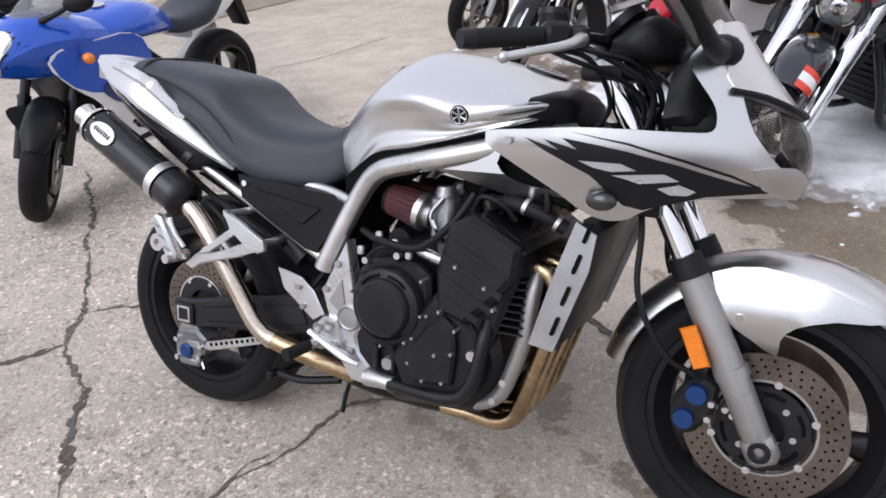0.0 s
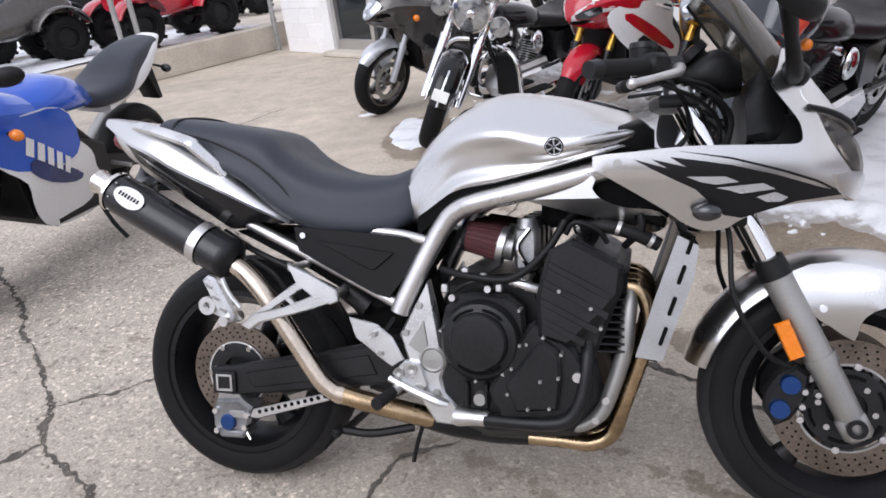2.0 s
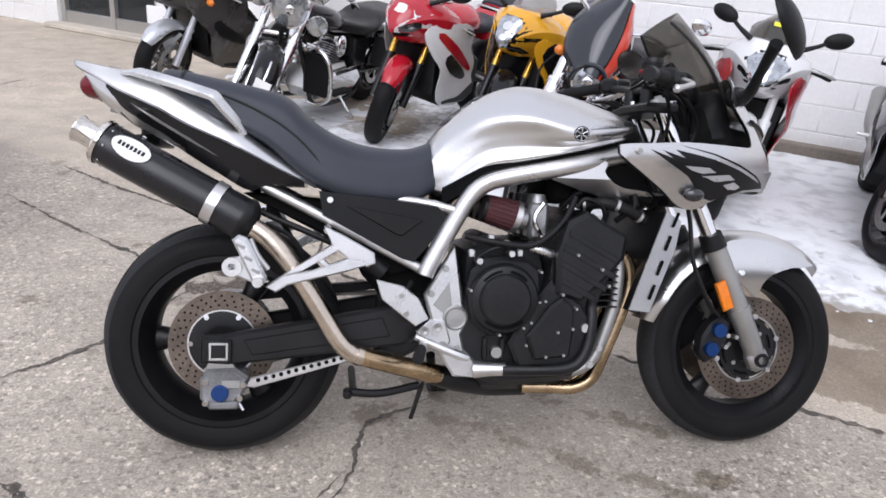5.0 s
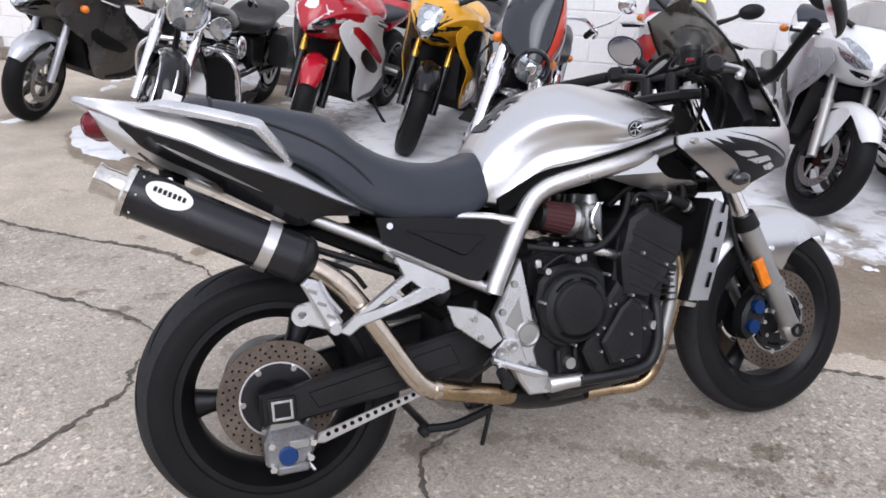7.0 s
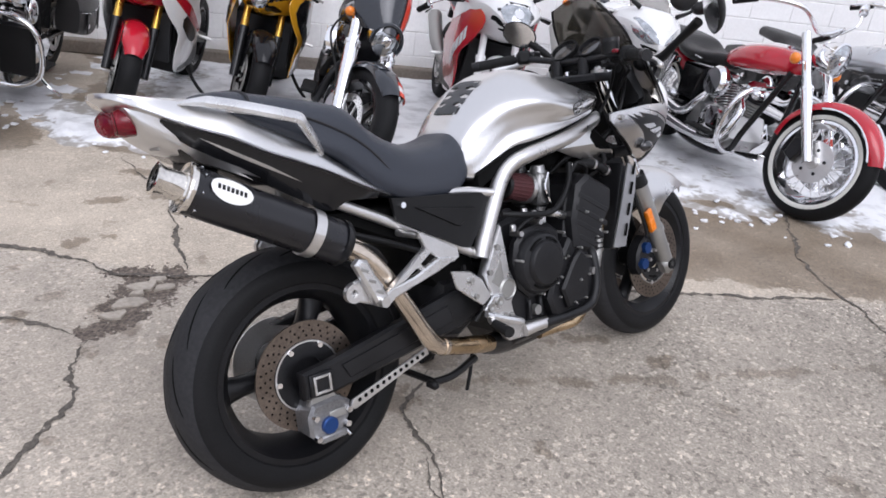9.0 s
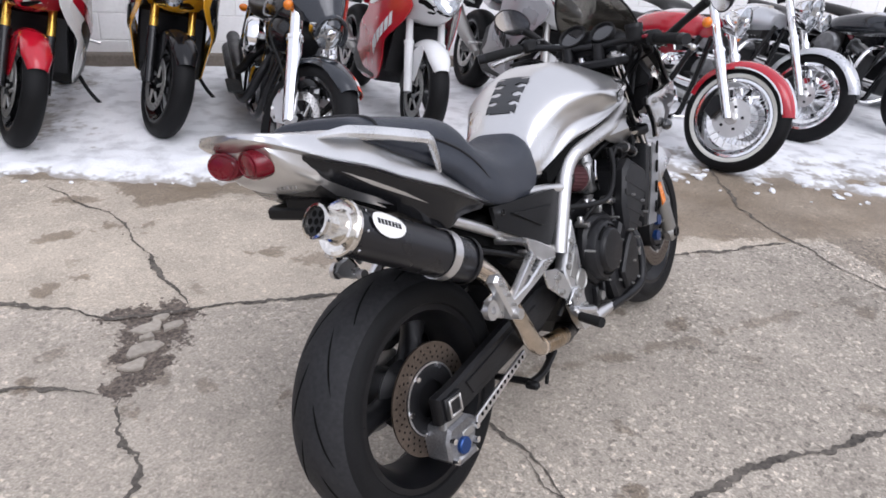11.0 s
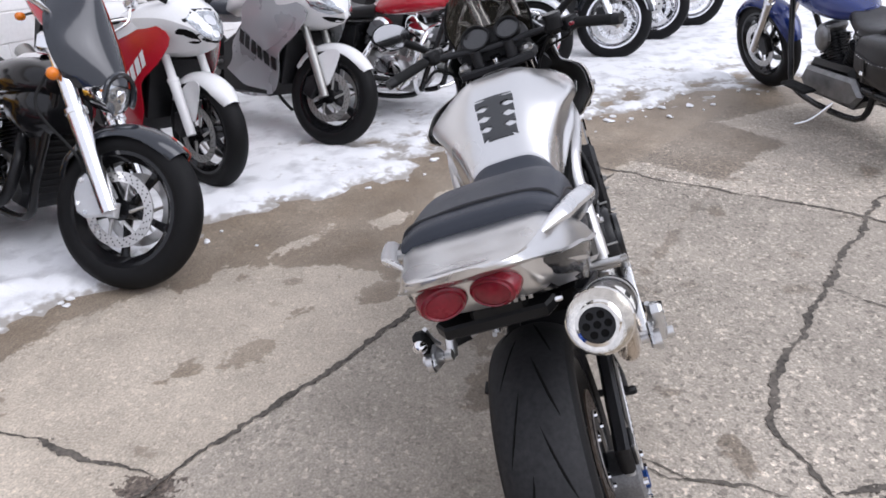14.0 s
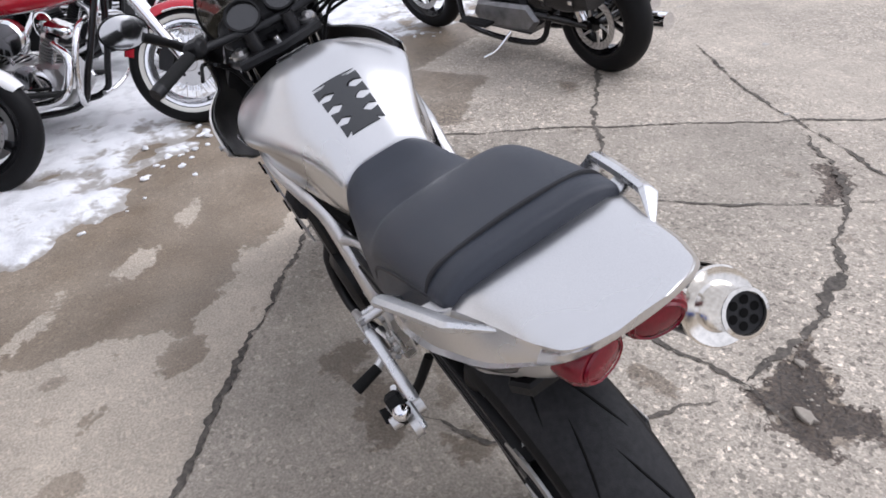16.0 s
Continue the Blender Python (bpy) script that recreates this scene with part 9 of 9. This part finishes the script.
    part("air_cleaner", Geo().lathe([(0.0, -0.235), (0.085, -0.23), (0.10, -0.21), (0.10, -0.17), (0.06, -0.12)], (0.77, 0, 0.56), 30), bright, eng, "round air cleaner")
    part("horn_cover", Geo().ball((0.77, 0.17, 0.57), (0.06, 0.035, 0.08), 18), bright, eng)
    part("exhaust_pipe", Geo().tube([(0.93, -0.08, 0.50), (1.02, -0.14, 0.42), (0.96, -0.20, 0.24), (0.70, -0.215, 0.20), (0.30, -0.215, 0.22), (-0.28, -0.215, 0.26)], [0.025, 0.025, 0.026, 0.028, 0.045, 0.05], 16, 5), pipe, b, "long exhaust pipe")
    part("exhaust_pipe", Geo().tube([(0.62, -0.08, 0.50), (0.60, -0.16, 0.40), (0.52, -0.205, 0.30), (0.30, -0.205, 0.31), (-0.20, -0.205, 0.36)], [0.025, 0.025, 0.027, 0.042, 0.046], 16, 5), pipe, b, "long exhaust pipe")
    part("side_stand", Geo().tube([(0.66, 0.15, 0.19), (0.70, 0.26, 0.10), (0.74, 0.34, 0.075)], 0.012, 8, 3), CHROME, b, "chrome side stand")
    part("battery_cover", Geo().prism([(0.28, 0.36), (0.48, 0.36), (0.52, 0.60), (0.26, 0.60)], -0.14, 0.14, bevel=0.02), BLACK_PAINT, b)
    return b


# along the wall, from the door onwards
sportbike((-1.93, 0.83), -85.5, 9, "blue and white sport motorcycle on its side stand", BLUE_PAINT, BLUE_PAINT, NAVY, BLACK_PLASTIC, BLACK_PAINT, BLACK_PAINT, 40, "stacked", WHITE_PAINT, CLEAR_SCREEN, WHITE_PAINT, 5, False, BLUE_PAINT, None, BLUE_PAINT, WHITE_PAINT, long_seat=True, signals=True, tall_panel=True)
sportbike((-1.07, 4.20), FACING - 8, 9, "dark grey half-faired touring motorcycle on its side stand", GREY_PAINT, GREY_PAINT, BLACK_PLASTIC, LIGHT_SILVER, GREY_PAINT, LIGHT_SILVER, 16, "wide", GREY_PAINT, CLEAR_SCREEN, None, 0, True, signals=True)
cruiser((-0.34, 3.17), FACING + 3, 8, "black touring cruiser with tall windshield and chrome spot lamps", BLACK_PAINT, style="five", windshield=True, spots=True, crash=True, bags=True, trim=CHROME, tag=True, steer=40)
sportbike((0.57, 3.18), FACING - 4, 9, "red and white sport motorcycle with gold forks", RED_PAINT, WHITE_PAINT, BLACK_PLASTIC, RED_PAINT, BLACK_PAINT, GOLD, 22, "slit", WHITE_PAINT, CLEAR_SCREEN, RED_PAINT, 0, False, None, RED_PAINT, RED_PAINT)
sportbike((1.21, 2.87), FACING - 4, 9, "yellow and black sport motorcycle with gold forks", YELLOW, BLACK_PAINT, BLACK_PLASTIC, BLACK_PAINT, BLACK_PAINT, GOLD, 20, "stacked", YELLOW, CLEAR_SCREEN, BLACK_PAINT, 0, False, BLACK_PAINT, None, YELLOW)
cruiser((1.228, 1.808), FACING - 2, 10, "black power cruiser with a red-striped headlight cowl", BLACK_PAINT, fender=SLATE, style="five", cowl=(SLATE, ORANGE_RED), fender_long=(52, 165), steer=30, base=1.66, r=0.325, dark=True)
sportbike((2.32, 1.88), FACING + 2, 8, "white and red sport motorcycle with a dark screen", WHITE_PAINT, WHITE_PAINT, BLACK_PLASTIC, WHITE_PAINT, BLACK_PAINT, WHITE_PAINT, -2, "wide", RED_PAINT, SMOKE_SCREEN, RED_PAINT, 0, True, None, None, WHITE_PAINT, WHITE_PAINT,
          tall_panel=[(1.20, 0.852), (1.12, 0.795), (0.98, 0.745), (0.86, 0.715), (0.86, 0.80), (0.98, 0.853)], marks=(1.01, 0.430, 0.036, 0.040, -0.012, 0.072), vent=False)
sportbike((3.02, 1.36), FACING - 2, 8, "white and silver sport motorcycle with dark bar lettering", WHITE_PAINT, FAIRING_SILVER, BLACK_PLASTIC, WHITE_PAINT, BLACK_PAINT, SATIN_ALLOY, 18, "pair", FAIRING_SILVER, CLEAR_SCREEN, WHITE_PAINT, 0, False, None, None, WHITE_PAINT, marks=(0.80, 0.585, 0.057, -0.027, 0.016, 0.078), vent=False)
cruiser((3.37, 0.29), FACING + 6, 5, "red cruiser with a whitewall wire wheel and studded seat", RED_PAINT, style="wire", white=True, trim=CHROME, steer=18, backrest=True, studs=True, crash=True)
cruiser((4.52, 0.12), FACING + 6, 7, "silver cruiser with chrome forks and wire wheels", LIGHT_SILVER, style="wire", signals=False, steer=16, spots=True, windshield=True, bags=True, crash=True, dark=True)
cruiser((5.30, -0.60), FACING + 6, 7, "black cruiser with chrome wire wheels", SLATE, style="wire", steer=16, signals=False, batwing=BLACK_PAINT, trim=CHROME, bags=True, crash=True, dark=True)
cruiser((6.07, -1.07), FACING + 6, 7, "dark red cruiser with chrome wire wheels", MAROON, style="wire", steer=16, signals=False, batwing=MAROON, trim=CHROME, bags=True, crash=True, dark=True)
cruiser((6.74, -1.56), FACING + 6, 7, "red cruiser with chrome wire wheels", RED_PAINT, style="wire", signals=False, steer=16, trim=CHROME, crash=True, bags=True, dark=True)
cruiser((4.30, -1.66), 11.3, 9, "blue cruiser with black studded leather saddlebags", NAVY, style="five", steer=10, bags=True, studs=True, base=1.72, bag_lift=0.22, rear_guard=(20, 128), dark=True)


# quad bikes on the raised yard
def quad_bike(x, y, heading, label, paint):
    q = thing("quad_bike", pose(x, y, 0.372, 0, 0, heading), label, "quad bike", "quad bikes")
    for fx, fy in ((0.62, 0.42), (0.62, -0.42), (-0.62, 0.42), (-0.62, -0.42)):
        c = (fx, fy, 0.29)
        w = part("wheel", rim_geo(0.15, 0.09, c), ENGINE_BLACK, q)
        part("tyre", tyre_geo(0.29, 0.115, 0.145, c), RUBBER, w, "chunky black tyre")
        lug = Geo()
        for k in range(20):
            a = 2 * math.pi * k / 20
            lug.box((0, 0, 0), (0.03, 0.10, 0.045), 0.005, Matrix.Translation((fx + 0.285 * math.cos(a), fy + (0.05 if k % 2 else -0.05), 0.29 + 0.285 * math.sin(a))) @ Matrix.Rotation(-a, 4, "Y"))
        tagged(part("tread_lug", lug, RUBBER, w), kind="stuff")
        part("wheel_disc", Geo().rod((fx, fy - 0.04, 0.29), (fx, fy + 0.04, 0.29), 0.14, 0.14, 20), ENGINE_BLACK, w)
        part("mudguard", fender_geo((fx, fy, 0.29), 0.40, 0.17, 20, 160, 0.03, 14, 0.008), paint, q, "flared mudguard")
    part("body", Geo().loft([(-0.75, [(0, 0.78), (0.18, 0.77), (0.22, 0.70), (0.18, 0.55), (0, 0.5)]), (-0.2, [(0, 0.72), (0.14, 0.72), (0.17, 0.62), (0.2, 0.40), (0, 0.35)]), (0.3, [(0, 0.86), (0.15, 0.85), (0.2, 0.72), (0.22, 0.45), (0, 0.35)]), (0.8, [(0, 0.80), (0.2, 0.78), (0.27, 0.66), (0.22, 0.50), (0, 0.45)]), (0.92, [(0, 0.70), (0.14, 0.69), (0.18, 0.62), (0.14, 0.55), (0, 0.52)])], 4, 4), paint, q, "painted body")
    part("seat", Geo().loft([(-0.6, [(0, 0.88), (0.13, 0.87), (0.16, 0.80), (0, 0.75)]), (-0.1, [(0, 0.82), (0.12, 0.81), (0.15, 0.74), (0, 0.70)]), (0.2, [(0, 0.86), (0.09, 0.85), (0.11, 0.78), (0, 0.74)])], 4, 4), VINYL, q, "black seat")
    part("handlebar", Geo().tube([(0.2, -0.40, 1.08), (0.35, -0.2, 1.08), (0.42, 0, 1.0), (0.35, 0.2, 1.08), (0.2, 0.40, 1.08)], 0.014, 8, 5), ENGINE_BLACK, q)
    for s in (-1, 1):
        part("headlight", Geo().ball((0.88, s * 0.15, 0.68), (0.04, 0.07, 0.05), 14), HEAD_GLASS, q)
        part("rack_rail", Geo().tube([(0.45, s * 0.30, 0.90), (0.85, s * 0.30, 0.88), (0.95, s * 0.22, 0.84)], 0.012, 8, 3), ENGINE_BLACK, q)
        part("axle", Geo().rod((0.62 * s, -0.40, 0.30), (0.62 * s, 0.40, 0.30), 0.03, 0.03, 10), ENGINE_BLACK, q)
    for k in range(4):
        part("rack_bar", Geo().rod((0.5 + 0.11 * k, -0.30, 0.895), (0.5 + 0.11 * k, 0.30, 0.895), 0.009, 0.009, 8), ENGINE_BLACK, q)
    return q


for qx, qy, qh, ql, qp in ((-5.5, 7.8, 68, "red quad bike with chunky black tyres on the raised yard", RED_PAINT), (-6.4, 10.6, 60, "dark red quad bike standing on trodden snow", MAROON), (-7.6, 8.7, 75, "black quad bike standing on trodden snow", ENGINE_BLACK),
                           (-6.9, 6.3, 64, "dark grey quad bike behind the fence post", GREY_PAINT), (-7.2, 4.9, 70, "black quad bike near the retaining wall", ENGINE_BLACK), (-8.4, 6.6, 60, "brown quad bike on the raised yard", MAROON)):
    quad_bike(qx, qy, qh, ql, qp)

# painted blocks of the shop wall
block_mesh = mesh_of("block", Geo().box((0, 0, 0), (0.392, 0.030, 0.192), 0.004), PAINTED_BLOCK)
rest = Geo()
for row in range(18):
    z = 0.10 + 0.2 * row
    x = 0.0
    while x < WALL_LONG - 0.05:
        ln = 0.2 if (x == 0.0 and row % 2) else 0.4
        cx = x + ln / 2
        x += ln
        in_door = DOOR0 - 0.02 < cx < DOOR1 + 0.02 and z < DOOR_TOP
        if in_door or (cx < DOOR1 and cx + ln / 2 > DOOR0 and cx - ln / 2 < DOOR1 and z < DOOR_TOP):
            continue
        if z < 2.3 and (4.0 < cx < 12.6 or cx < 1.2) and ln == 0.4:
            ob = new("block", block_mesh)
            ob.parent = wall
            ob.location = (cx, 0.012, z)
        else:
            rest.box((cx, 0.012, z), (ln - 0.008, 0.030, 0.192), 0.004)
tagged(part("block_courses", rest, PAINTED_BLOCK, wall), kind="stuff")
